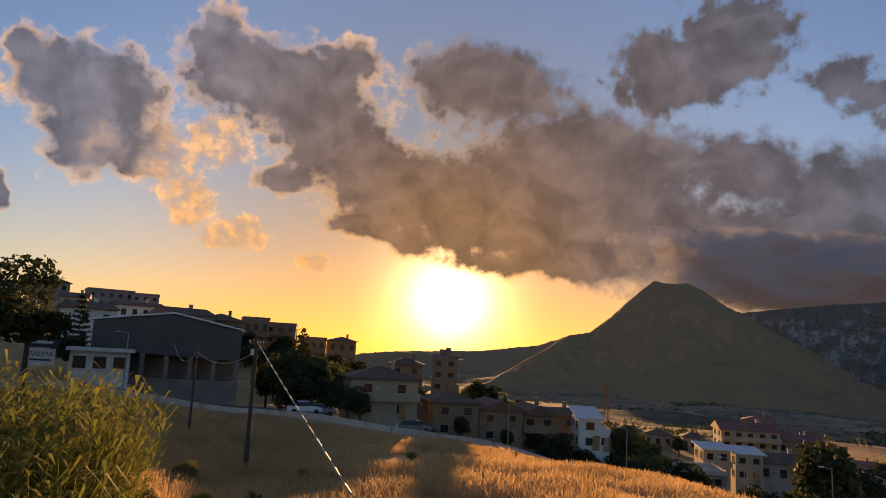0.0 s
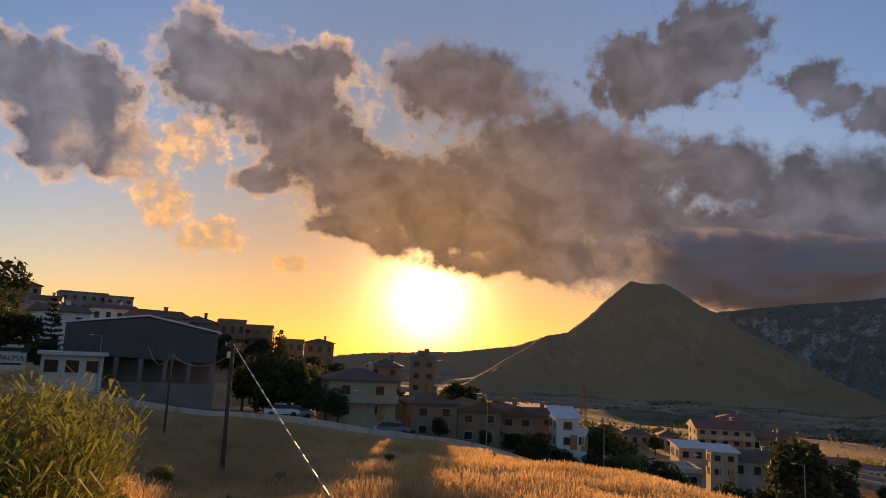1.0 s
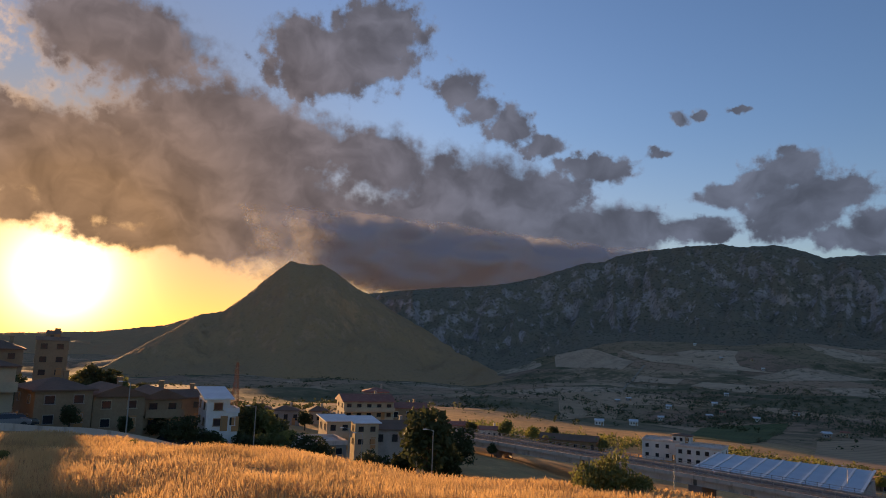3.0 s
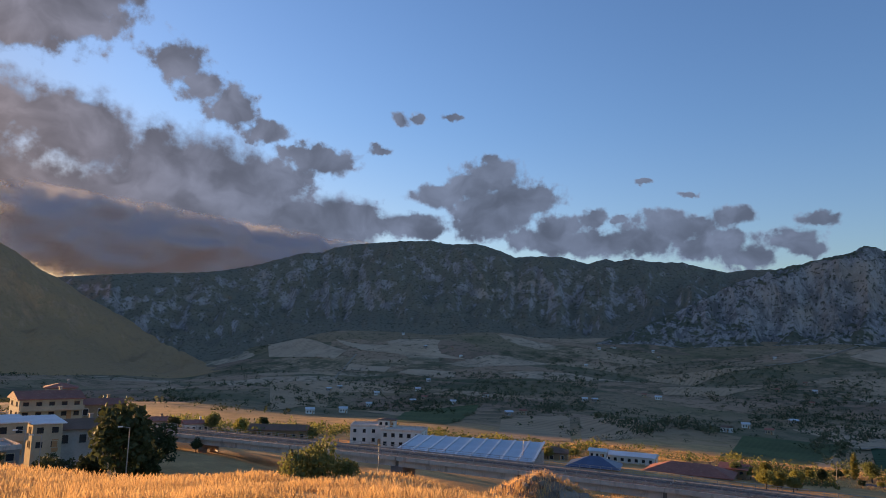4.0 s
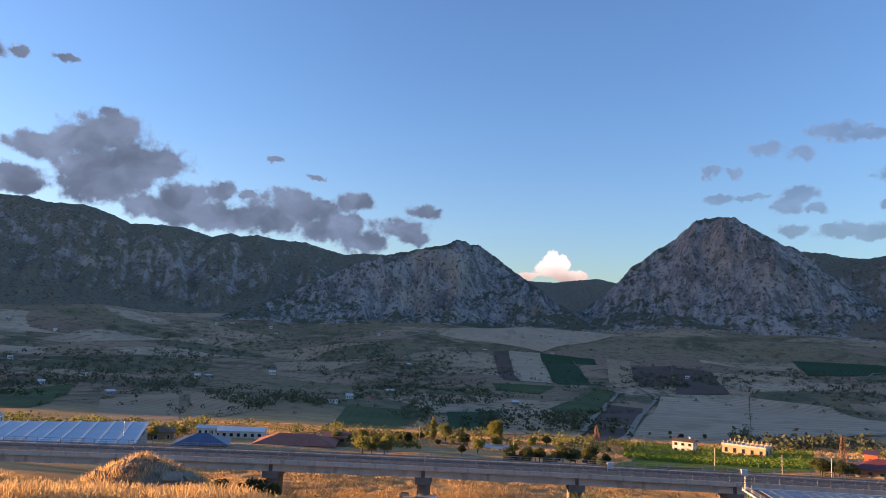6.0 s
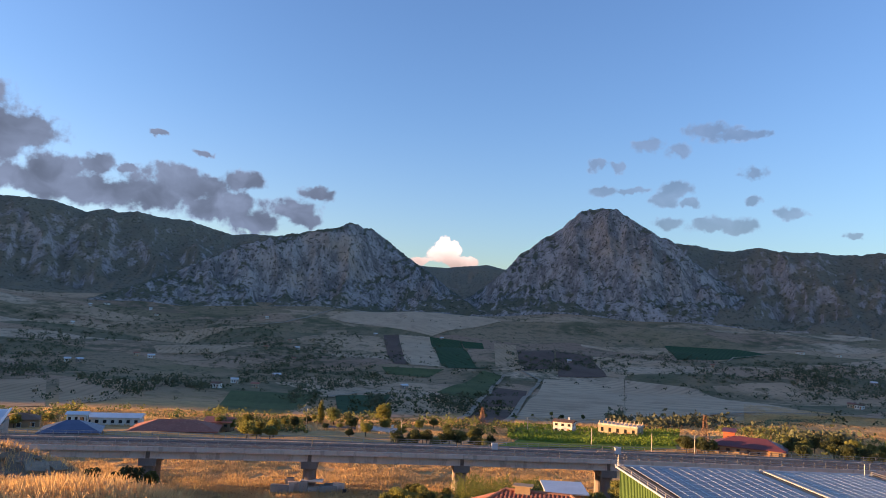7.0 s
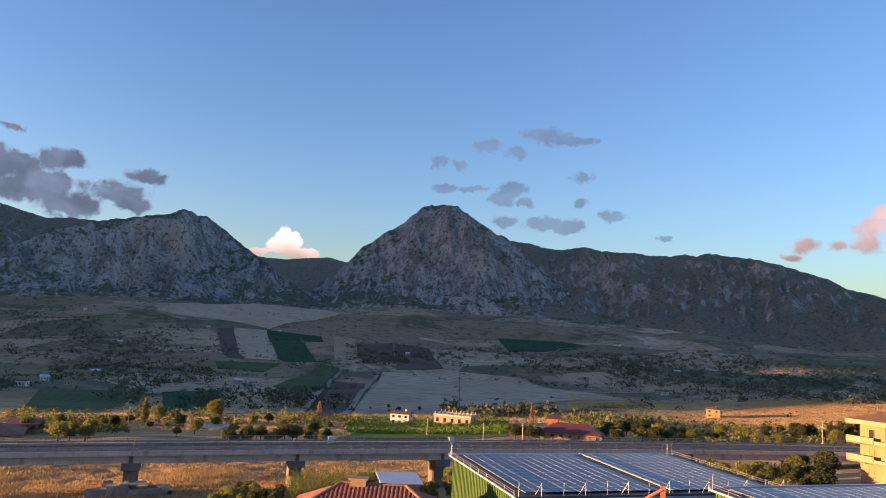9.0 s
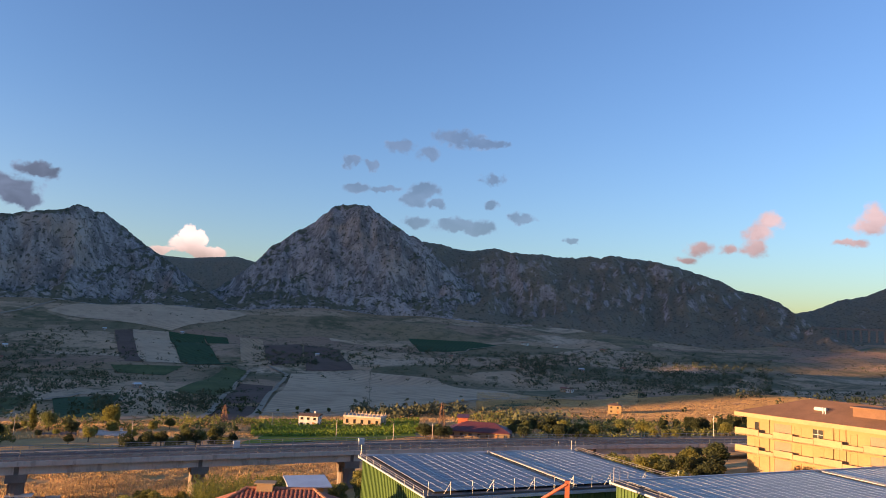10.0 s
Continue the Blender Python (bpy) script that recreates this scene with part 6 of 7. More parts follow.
def reed_mesh(spots, height, mat, name, blades, leafy):
    """Upright canes with long drooping leaves."""
    P, F = [], []
    for x, y, z in spots:
        h = height * RNG.uniform(0.7, 1.2)
        lean = RNG.normal(size=2) * 0.12 * h
        base, tip = np.array([x, y, z - 0.1]), np.array([x + lean[0], y + lean[1], z + h])
        side = RNG.normal(size=3) * 0.018
        side[2] = 0
        i = len(P)
        P += [base - side, base + side, tip]
        F.append((i, i + 1, i + 2))
        for k in range(blades):
            f = RNG.uniform(0.25, 0.98)
            o = base + (tip - base) * f
            a = RNG.uniform(0, math.tau)
            d = np.array([math.cos(a), math.sin(a), RNG.uniform(0.5, 1.3)])
            q = leafy * RNG.uniform(0.6, 1.3)
            mid, end = o + d * q * 0.55, o + d * np.array([1, 1, 0.55]) * q
            s = np.array([-math.sin(a), math.cos(a), 0]) * leafy * 0.075
            i = len(P)
            P += [o, mid - s, mid + s, end]
            F += [(i, i + 1, i + 2), (i + 1, i + 3, i + 2)]
    me = bpy.data.meshes.new(name)
    me.from_pydata([tuple(p) for p in P], [], F)
    me.materials.append(mat)
    return me


def build_reeds():
    # the tall stand beside the view point
    spots = []
    for _ in range(1500):
        az, r = RNG.uniform(-42, -22.5), RNG.uniform(15, 27)
        if r < 15 + max(0, (az + 27) * 1.6):
            continue
        x, y = at_bearing(az, r)
        spots.append((x, y, float(land(x, y))))
    o = mesh_object("cane_thicket", reed_mesh(spots, 4.15, CANE_LEAF, "cane_thicket", 13, 0.62))
    tagged(o, "tall yellow-green giant canes growing thickly on the slope", "canes", kind="stuff")
    spots = []
    for _ in range(900):
        x, y = at_bearing(RNG.uniform(92.5, 101), RNG.uniform(108, 128))
        spots.append((x, y, float(land(x, y))))
    o = mesh_object("cane_belt", reed_mesh(spots, 4.2, CANE_LEAF, "cane_belt", 9, 0.9))
    tagged(o, "belt of green canes below the viaduct", "canes", kind="stuff")


def tuft_mesh(name, n, az, rr, h, mat, width, keep=None):
    """Dry grass: blades standing over a stretch of land, thicker near the view point."""
    a = np.radians(RNG.uniform(az[0], az[1], n))
    r = rr[0] + (rr[1] - rr[0]) * RNG.uniform(0, 1, n) ** 0.8
    x, y = r * np.sin(a), r * np.cos(a)
    patch = ripple(x, y, 1.6, 3.0) + ripple(x, y, 6.0, 1.0)
    ok = patch > -1.1
    if keep is not None:
        ok &= keep(x, y)
    x, y, r, patch = x[ok], y[ok], r[ok], patch[ok]
    z = land(x, y)
    hh = h * RNG.uniform(0.5, 1.25, len(x)) * (0.85 + 0.25 * patch)
    t = RNG.uniform(0, math.tau, len(x))
    w = width * (0.6 + r / 60.0)
    dx, dy = np.cos(t) * w, np.sin(t) * w
    lx, ly = RNG.normal(size=len(x)) * hh * 0.3, RNG.normal(size=len(x)) * hh * 0.3
    P = np.stack([np.stack([x - dx, y - dy, z - 0.05], 1), np.stack([x + dx, y + dy, z - 0.05], 1), np.stack([x + lx + dx * 0.5, y + ly + dy * 0.5, z + hh], 1), np.stack([x + lx - dx * 0.3, y + ly - dy * 0.3, z + hh * 0.93], 1)], 1).reshape(-1, 3)
    me = bpy.data.meshes.new(name)
    me.from_pydata(P.tolist(), [], np.arange(len(P)).reshape(-1, 4).tolist())
    me.materials.append(mat)
    return me


def build_grass():
    o = mesh_object("dry_grass", tuft_mesh("dry_grass", 230000, (-30, 72), (13, 74), 0.55, DRY_GRASS, 0.016))
    tagged(o, "knee-high dry yellow grass covering the hillside", "grass", kind="stuff")
    o = mesh_object("dry_field", tuft_mesh("dry_field", 170000, (60, 104), (60, 190), 0.5, DRY_GRASS, 0.024))
    tagged(o, "tall golden dry grass below and beyond the viaduct", "grass", kind="stuff")
    for az, rr, n in (((62, 97), (250, 345), 60000), ((97, 114), (345, 440), 26000), ((114, 139), (290, 640), 170000)):
        o = mesh_object("sunlit_stubble", tuft_mesh("sunlit_stubble", n, az, rr, 0.55, DRY_GRASS, 0.03))
        tagged(o, "golden dry stubble beyond the viaduct in low sun", "grass", kind="stuff")


GROVE_LEAF = leaf("grove_leaves", [(0.13, 0.135, 0.075), (0.09, 0.095, 0.055)], 0.02, 0.3)


def build_far_plants():
    """Scrub, hedges and groves over the valley floor and the lower slopes."""
    n = 44000
    a = np.radians(RNG.uniform(5, 148, n))
    r = 420 * (2300 / 420.0) ** RNG.uniform(0, 1, n)
    x, y = r * np.sin(a), r * np.cos(a)
    thick = ripple(x, y, 45.0, 7.0) + 0.8 * ripple(x, y, 120.0, 9.0) + 0.5 * ripple(x, y, 14.0, 2.0)
    high = np.degrees(np.arctan2(land(x, y), r))
    bare = (np.degrees(a) > 97) & (np.degrees(a) < 119) & (high > -7.7) & (high < -4.4)
    ok = (thick + 0.7 * RNG.normal(size=n) > 1.0 + 0.35 * (r < 700)) & ~bare
    x, y, r = x[ok], y[ok], r[ok]
    z = land(x, y)
    k = 12
    size = RNG.uniform(0.9, 2.8, len(x))
    c = np.stack([x, y, z], 1)[:, None, :] + RNG.normal(size=(len(x), k, 3)) * (size[:, None, None] * np.array([0.75, 0.75, 0.45])) + np.array([0, 0, 1.0]) * size[:, None, None] * 0.75
    groves = []
    for az0, az1, el0, el1, m in ((64, 73, -6.0, -5.2, 110), (75, 86, -5.6, -4.0, 220), (76, 83, -3.4, -1.8, 200), (85, 93, -6.8, -5.6, 90), (79, 81.5, -6.6, -5.6, 40), (117, 136, -3.8, -1.2, 900), (108, 120, -3.2, -1.6, 260), (48, 64, -4.8, -2.2, 520), (96, 106, -3.2, -2.2, 200), (60, 78, -2.4, -0.6, 420), (104, 121, -7.0, -6.4, 160), (30, 47, -4.6, -2.6, 160)):
        for _ in range(m):
            f = RNG.uniform(0, 1)
            x1, y1, z1 = on_land(az0 + (az1 - az0) * f, RNG.uniform(el0, el1) + 0.25 * math.sin(f * 9 + az0), 330, 2000)
            groves.append((x1, y1, z1))
    G = np.array(groves)
    gs = RNG.uniform(1.2, 3.4, len(G))
    gc = G[:, None, :] + RNG.normal(size=(len(G), 18, 3)) * (gs[:, None, None] * np.array([0.8, 0.8, 0.45])) + np.array([0, 0, 1.0]) * gs[:, None, None] * 0.8
    grove = leaves_mesh("grove", gc.reshape(-1, 3), np.repeat(gs, 18) * 0.42, GROVE_LEAF)
    tagged(mesh_object("olive_groves", grove), "dark olive groves and hedges along the valley slopes", "groves", kind="stuff")
    me = leaves_mesh("scrub", c.reshape(-1, 3), np.repeat(size, k) * 0.42, DARK_LEAF)
    tagged(mesh_object("valley_scrub", me), "dark green bushes, hedges and groves strewn over the valley", "bushes", kind="stuff")


def build_thicket():
    """Low trees and bushes between the viaduct and the open fields."""
    for name, mat, count in (("thicket", OLIVE_LEAF, 420), ("thicket", YELLOW_LEAF, 200)):
        az = np.concatenate([RNG.uniform(31, 64, count), RNG.uniform(64, 97, count // 2), RNG.uniform(112, 136, count)])
        r = np.concatenate([RNG.uniform(255, 330, count), RNG.uniform(280, 345, count // 2), RNG.uniform(255, 400, count)])
        x, y = r * np.sin(np.radians(az)), r * np.cos(np.radians(az))
        ok = ripple(x, y, 11.0, 4.0) + 0.6 * ripple(x, y, 40.0, 1.0) > -0.25
        x, y = x[ok], y[ok]
        size = RNG.uniform(0.7, 2.3, len(x))
        c = np.stack([x, y, land(x, y)], 1)[:, None, :] + RNG.normal(size=(len(x), 30, 3)) * (size[:, None, None] * np.array([0.7, 0.7, 0.45])) + np.array([0, 0, 0.8]) * size[:, None, None]
        me = leaves_mesh(name, c.reshape(-1, 3), np.repeat(size, 30) * 0.3, mat)
        tagged(mesh_object(name, me), "thicket of low trees and bushes in the last sun", "bushes", kind="stuff")


build_trees()
build_thicket()
build_reeds()
build_grass()
build_far_plants()


# ---- fields, tracks and farms of the valley ----
def field_patch(label, mat, a, b, c, d):
    """A field draped over the land between four sight lines."""
    q = [np.array(on_land(az, el, 150, 2000)) for az, el in (a, b, c, d)]
    n = 14
    u, v = np.meshgrid(np.linspace(0, 1, n), np.linspace(0, 1, n))
    wob = 0.03 * np.sin(u * 9 + v * 5 + a[0]) * np.minimum(np.minimum(u, 1 - u), np.minimum(v, 1 - v)) * 4
    X = sum(w * p[0] for w, p in zip(((1 - u) * (1 - v), u * (1 - v), u * v, (1 - u) * v), q)) + wob
    Y = sum(w * p[1] for w, p in zip(((1 - u) * (1 - v), u * (1 - v), u * v, (1 - u) * v), q)) + wob
    r = np.hypot(X, Y)
    for i in range(4):
        p0, p1 = q[i], q[(i + 1) % 4]
        size = float(np.hypot(*(p1 - p0)[:2]))
        if math.hypot(p0[0], p0[1]) > 430 and RNG.uniform() < 0.8:
            for w in np.sort(RNG.uniform(0, 1, int(size / RNG.uniform(7, 26)))):
                if math.sin(w * 17 + a[0] + i) > -0.35:
                    HEDGES.append((p0[:2] + (p1 - p0)[:2] * w) + RNG.normal(size=2) * 2.0)
    ob = mesh_object("field", grid_mesh("field", X, Y, land(X, Y) + np.clip(r / 1800, 0.1, 0.9)), mat)
    tagged(ob, label, "field", kind="structure")


HEDGES = []


def build_hedges():
    """Bushes and low trees along the borders of the fields."""
    P = np.array(HEDGES)
    size = RNG.uniform(0.7, 2.1, len(P)) * RNG.uniform(0.7, 1.2, len(P))
    c = np.concatenate([P, land(P[:, 0], P[:, 1])[:, None]], 1)[:, None, :] + RNG.normal(size=(len(P), 22, 3)) * (size[:, None, None] * np.array([0.9, 0.9, 0.5])) + np.array([0, 0, 0.8]) * size[:, None, None]
    me = leaves_mesh("hedgerows", c.reshape(-1, 3), np.repeat(size, 22) * 0.36, GROVE_LEAF)
    tagged(mesh_object("hedgerows", me), "broken dark hedgerows along the field borders", "hedges", kind="stuff")


def track(width, *points):
    """A pale dirt track along the land."""
    P = np.array([on_land(az, el, 150, 2000)[:2] for az, el in points])
    t = np.linspace(0, len(P) - 1, 12 * (len(P) - 1) + 1)
    x, y = np.interp(t, range(len(P)), P[:, 0]), np.interp(t, range(len(P)), P[:, 1])
    dx, dy = np.gradient(x), np.gradient(y)
    k = np.hypot(dx, dy) + 1e-9
    w = width * 0.5
    X = np.stack([x - dy / k * w, x + dy / k * w])
    Y = np.stack([y + dx / k * w, y - dx / k * w])
    ob = mesh_object("track", grid_mesh("track", X, Y, land(X, Y) + 1.1), DIRT)
    tagged(ob, "pale dirt track between fields", "track", kind="structure")


FARM_WALLS = (PLASTER_WHITE, PLASTER_CREAM, PLASTER_WHITE, PLASTER_GREY)


def farm(az, el, wide):
    x, y, z = on_land(az, el, 300, 2000)
    w = max(6.0, radians(wide) * math.hypot(x, y))
    k = int(abs(az * 7 + el * 13)) % 4
    words = ("small white farmhouse with low tiled roof in the valley", "cream farmhouse among valley trees", "whitewashed farm building on the valley side", "grey farm shed on the valley side")[k]
    house("farmhouse", words, 0, 0, z, w, min(w, 8.0), 3.4, FARM_WALLS[k], (TILE_BROWN, TILE_RED, PALE_METAL, PALE_METAL)[k], "gable", 1.2, (k - 1.5) * 14, 1, 3, chimney=False, group="farms of the valley", category="farmhouse", side_cols=1, xy=(x, y))


def build_fields():
    field_patch("pale stubble field in the valley", FIELD_PALE, (87.38, -1.06), (89.88, -1.13), (91.26, -3.44), (88.29, -3.39))
    field_patch("dark brown ploughed field in the valley", FIELD_DARK, (86.15, -1.13), (87.38, -1.06), (88.29, -3.39), (87.05, -3.36))
    field_patch("dark green planted field in the valley", FIELD_GREEN, (89.88, -1.13), (92.39, -1.29), (94.63, -3.37), (91.46, -3.49))
    field_patch("dark green planted field in the valley", FIELD_GREEN, (92.43, -1.32), (94.14, -1.39), (94.35, -1.86), (92.77, -1.88))
    field_patch("tan stubble field in the valley", FIELD_TAN, (95.10, -1.34), (96.84, -1.44), (97.42, -3.41), (95.29, -3.14))
    field_patch("dark brown ploughed field in the valley", FIELD_DARK, (96.92, -1.82), (99.83, -1.66), (100.18, -3.06), (97.61, -3.40))
    field_patch("dark brown ploughed field in the valley", FIELD_DARK, (100.03, -1.74), (102.80, -1.96), (104.07, -3.48), (100.30, -3.71))
    field_patch("wide pale stubble field in the valley", FIELD_PALE, (99.17, -3.97), (105.38, -3.68), (105.49, -6.80), (96.19, -7.50))
    field_patch("wide pale stubble field in the valley", FIELD_PALE, (105.42, -3.66), (110.72, -3.94), (119.65, -5.08), (105.53, -6.79))
    field_patch("olive green vine field in the valley", FIELD_OLIVE, (94.25, -3.58), (95.81, -3.87), (93.60, -5.78), (90.62, -5.45))
    field_patch("dark ploughed field in the valley", FIELD_DARK, (95.28, -4.85), (97.88, -4.98), (97.27, -6.23), (93.83, -6.42))
    field_patch("dark ploughed field in the valley", FIELD_DARK, (93.65, -6.58), (96.90, -6.50), (96.09, -7.60), (92.46, -7.63))
    field_patch("olive green field in the valley", FIELD_OLIVE, (86.13, -3.68), (91.18, -3.64), (89.88, -4.36), (86.64, -4.22))
    field_patch("dark green field in the valley", FIELD_GREEN, (82.57, -6.04), (87.03, -5.79), (86.47, -7.29), (83.04, -7.48))
    field_patch("dull tan field in the valley", FIELD_TAN, (87.14, -6.16), (91.13, -5.99), (92.90, -6.84), (86.68, -7.65))
    field_patch("pale hilltop stubble field in the valley", FIELD_PALE, (81.66, 0.06), (88.36, 1.68), (95.59, 0.42), (90.06, -1.02))
    field_patch("brown stubble field in the valley", FIELD_TAN, (62.78, -5.17), (67.29, -5.21), (67.25, -6.38), (62.97, -7.08))
    field_patch("olive green field in the valley", FIELD_OLIVE, (74.59, -5.88), (81.11, -5.99), (78.56, -7.85), (72.73, -7.55))
    field_patch("small tan field in the valley", FIELD_TAN, (79.89, -6.66), (80.79, -6.55), (81.15, -7.71), (78.63, -7.58))
    field_patch("long tan field in the valley", FIELD_TAN, (68.76, -2.71), (76.36, -2.33), (73.34, -3.13), (69.12, -3.27))
    field_patch("long tan field in the valley", FIELD_TAN, (67.74, -1.84), (76.60, -0.91), (71.91, -1.98), (68.41, -2.33))
    field_patch("dark green field in the valley", FIELD_GREEN, (108.31, -0.84), (113.41, -0.82), (115.55, -1.07), (109.38, -1.84))
    field_patch("dark green field in the valley", FIELD_GREEN, (113.51, -6.37), (116.30, -5.56), (119.98, -5.33), (118.33, -5.93))
    field_patch("golden stubble field in the valley", FIELD_GOLD, (116.61, -5.91), (126.54, -3.84), (126.53, -4.97), (118.53, -6.60))
    field_patch("golden stubble field in the valley", FIELD_GOLD, (88.44, -8.11), (98.35, -7.62), (98.83, -8.20), (88.92, -8.57))
    field_patch("golden stubble field in the valley", FIELD_GOLD, (78.66, -8.22), (83.14, -8.23), (83.18, -8.65), (78.91, -8.81))
    field_patch("bright green vine field in the valley", FIELD_BRIGHT, (98.38, -8.23), (108.48, -7.57), (109.35, -8.42), (95.73, -9.33))
    field_patch("pale strip field in the valley", FIELD_PALE, (37.94, 0.23), (44.15, -0.59), (43.15, -1.31), (38.10, -1.26))
    field_patch("pale strip field in the valley", FIELD_PALE, (43.18, 0.27), (50.56, -0.36), (54.24, -1.07), (45.24, -0.55))
    field_patch("pale strip field in the valley", FIELD_PALE, (44.42, -1.57), (47.77, -1.78), (47.24, -2.20), (44.03, -2.17))
    field_patch("pale strip field in the valley", FIELD_PALE, (49.12, -1.95), (52.99, -2.05), (52.62, -2.56), (48.28, -2.23))
    field_patch("tan field in the valley", FIELD_TAN, (38.28, -3.11), (43.40, -4.02), (41.09, -4.97), (38.51, -5.31))
    field_patch("green field in the valley", FIELD_OLIVE, (49.39, -5.17), (54.89, -4.51), (52.20, -6.17), (47.20, -6.06))
    field_patch("tan field in the valley", FIELD_TAN, (56.62, -5.62), (61.98, -5.10), (62.09, -7.09), (56.31, -7.06))
    track(4, (82.13, -6.24), (84.31, -5.78), (87.02, -5.74))
    track(4, (92.46, -7.63), (93.83, -6.42), (95.09, -4.86), (96.00, -3.83))
    track(4, (96.10, -7.63), (97.27, -6.27), (98.17, -5.02), (98.89, -4.08), (97.42, -3.44))
    track(5, (111.69, -5.79), (114.90, -5.33), (120.62, -5.00), (126.55, -4.64))
    track(6, (76.23, -0.78), (78.34, -0.49), (79.93, -0.03), (82.53, 0.87))
    track(3, (110.88, -2.03), (113.24, -1.44), (115.90, -1.01))
    track(3, (86.53, -6.83), (87.14, -6.07), (91.12, -5.90))
    track(4, (43.28, -2.77), (44.09, -1.87), (44.90, -0.86))


def build_farms():
    farm(63.15, -3.95, 0.39)
    farm(63.93, -3.97, 0.23)
    farm(67.66, -3.43, 0.19)
    farm(68.68, -3.57, 0.47)
    farm(73.48, -5.67, 0.70)
    farm(76.37, -5.61, 0.27)
    farm(77.96, -4.78, 0.54)
    farm(79.19, -3.42, 0.27)
    farm(77.00, -2.59, 0.31)
    farm(79.40, -2.55, 0.16)
    farm(65.35, 0.22, 0.35)
    farm(64.26, 0.09, 0.16)
    farm(68.35, -0.01, 0.18)
    farm(68.78, -0.42, 0.23)
    farm(63.24, -1.27, 0.12)
    farm(76.89, -0.25, 0.16)
    farm(78.81, -2.00, 0.23)
    farm(74.80, -5.29, 0.19)
    farm(117.70, -0.86, 0.53)
    farm(120.12, -0.92, 0.28)
    farm(123.83, -1.05, 0.49)
    farm(120.86, -4.34, 0.14)
    farm(121.34, -4.39, 0.18)
    farm(122.21, -2.73, 0.32)
    farm(125.40, -2.48, 0.14)
    farm(111.80, -2.22, 0.16)
    farm(42.85, -3.74, 0.18)
    farm(46.65, -4.00, 0.27)
    farm(49.93, -3.60, 0.40)
    farm(49.53, -4.55, 0.25)
    farm(50.47, -4.26, 0.25)
    farm(52.77, -4.54, 0.31)
    farm(57.22, -5.30, 0.36)
    farm(43.71, -3.56, 0.31)
    farm(53.30, -0.83, 0.16)
    farm(50.44, -0.14, 0.13)
    farm(52.55, -0.20, 0.18)
    farm(48.60, 0.83, 0.18)
    farm(44.06, -5.40, 0.27)
    farm(41.48, -5.53, 0.31)
    farm(58.36, -5.16, 0.20)
    farm(55.37, -3.92, 0.20)
    farm(50.75, -2.83, 0.20)
    farm(46.08, -4.89, 0.20)
    farm(88.03, -5.28, 0.31)
    farm(90.84, -1.23, 0.18)
    farm(85.49, -1.16, 0.16)
    farm(101.11, -2.53, 0.16)


def build_vines():
    """Rows of vines in the sunlit strip beyond the viaduct."""
    pts = []
    for k in range(16):
        a = np.array(on_land(75.0 + 0.33 * k, -8.1, 180)[:2])
        b = np.array(on_land(75.6 + 0.33 * k, -9.0, 180)[:2])
        f = RNG.uniform(0, 1, 260)[:, None]
        p = a + (b - a) * f + RNG.normal(size=(260, 2)) * 0.3
        pts.append(np.concatenate([p, (land(p[:, 0], p[:, 1]) + RNG.uniform(0.2, 1.7, 260))[:, None]], 1))
    me = leaves_mesh("vine_rows", np.concatenate(pts), 0.38, OLIVE_LEAF)
    tagged(mesh_object("vine_rows", me), "rows of green vines beyond the viaduct", "vines", kind="stuff")
    pts = []
    for k in range(34):
        el = -8.75 + 0.035 * k
        a, b = np.array(on_land(96.5, el, 180)[:2]), np.array(on_land(109.5, el + 0.5, 180)[:2])
        f = RNG.uniform(0, 1, 420)[:, None]
        p = a + (b - a) * f + RNG.normal(size=(420, 2)) * 0.25
        pts.append(np.concatenate([p, (land(p[:, 0], p[:, 1]) + RNG.uniform(0.2, 1.3, 420))[:, None]], 1))
    me = leaves_mesh("vineyard", np.concatenate(pts), 0.4, VINE_LEAF)
    tagged(mesh_object("vineyard", me), "bright green vineyard in low sun beyond the viaduct", "vines", kind="stuff")


VINE_LEAF = leaf("vine_leaves", [(0.26, 0.33, 0.05), (0.17, 0.24, 0.04)], 0.5, 0.45)
build_fields()
build_hedges()
build_farms()
build_vines()


# ---- poles, wires, lamps, road ----
def sagging(bm, a, b, sag, r, n=14, sides=6):
    a, b = Vector(a), Vector(b)
    pts = [a.lerp(b, k / n) - Vector((0, 0, sag * 4 * (k / n) * (1 - k / n))) for k in range(n + 1)]
    for p, q in zip(pts, pts[1:]):
        rod(bm, p, q, r, r, sides)


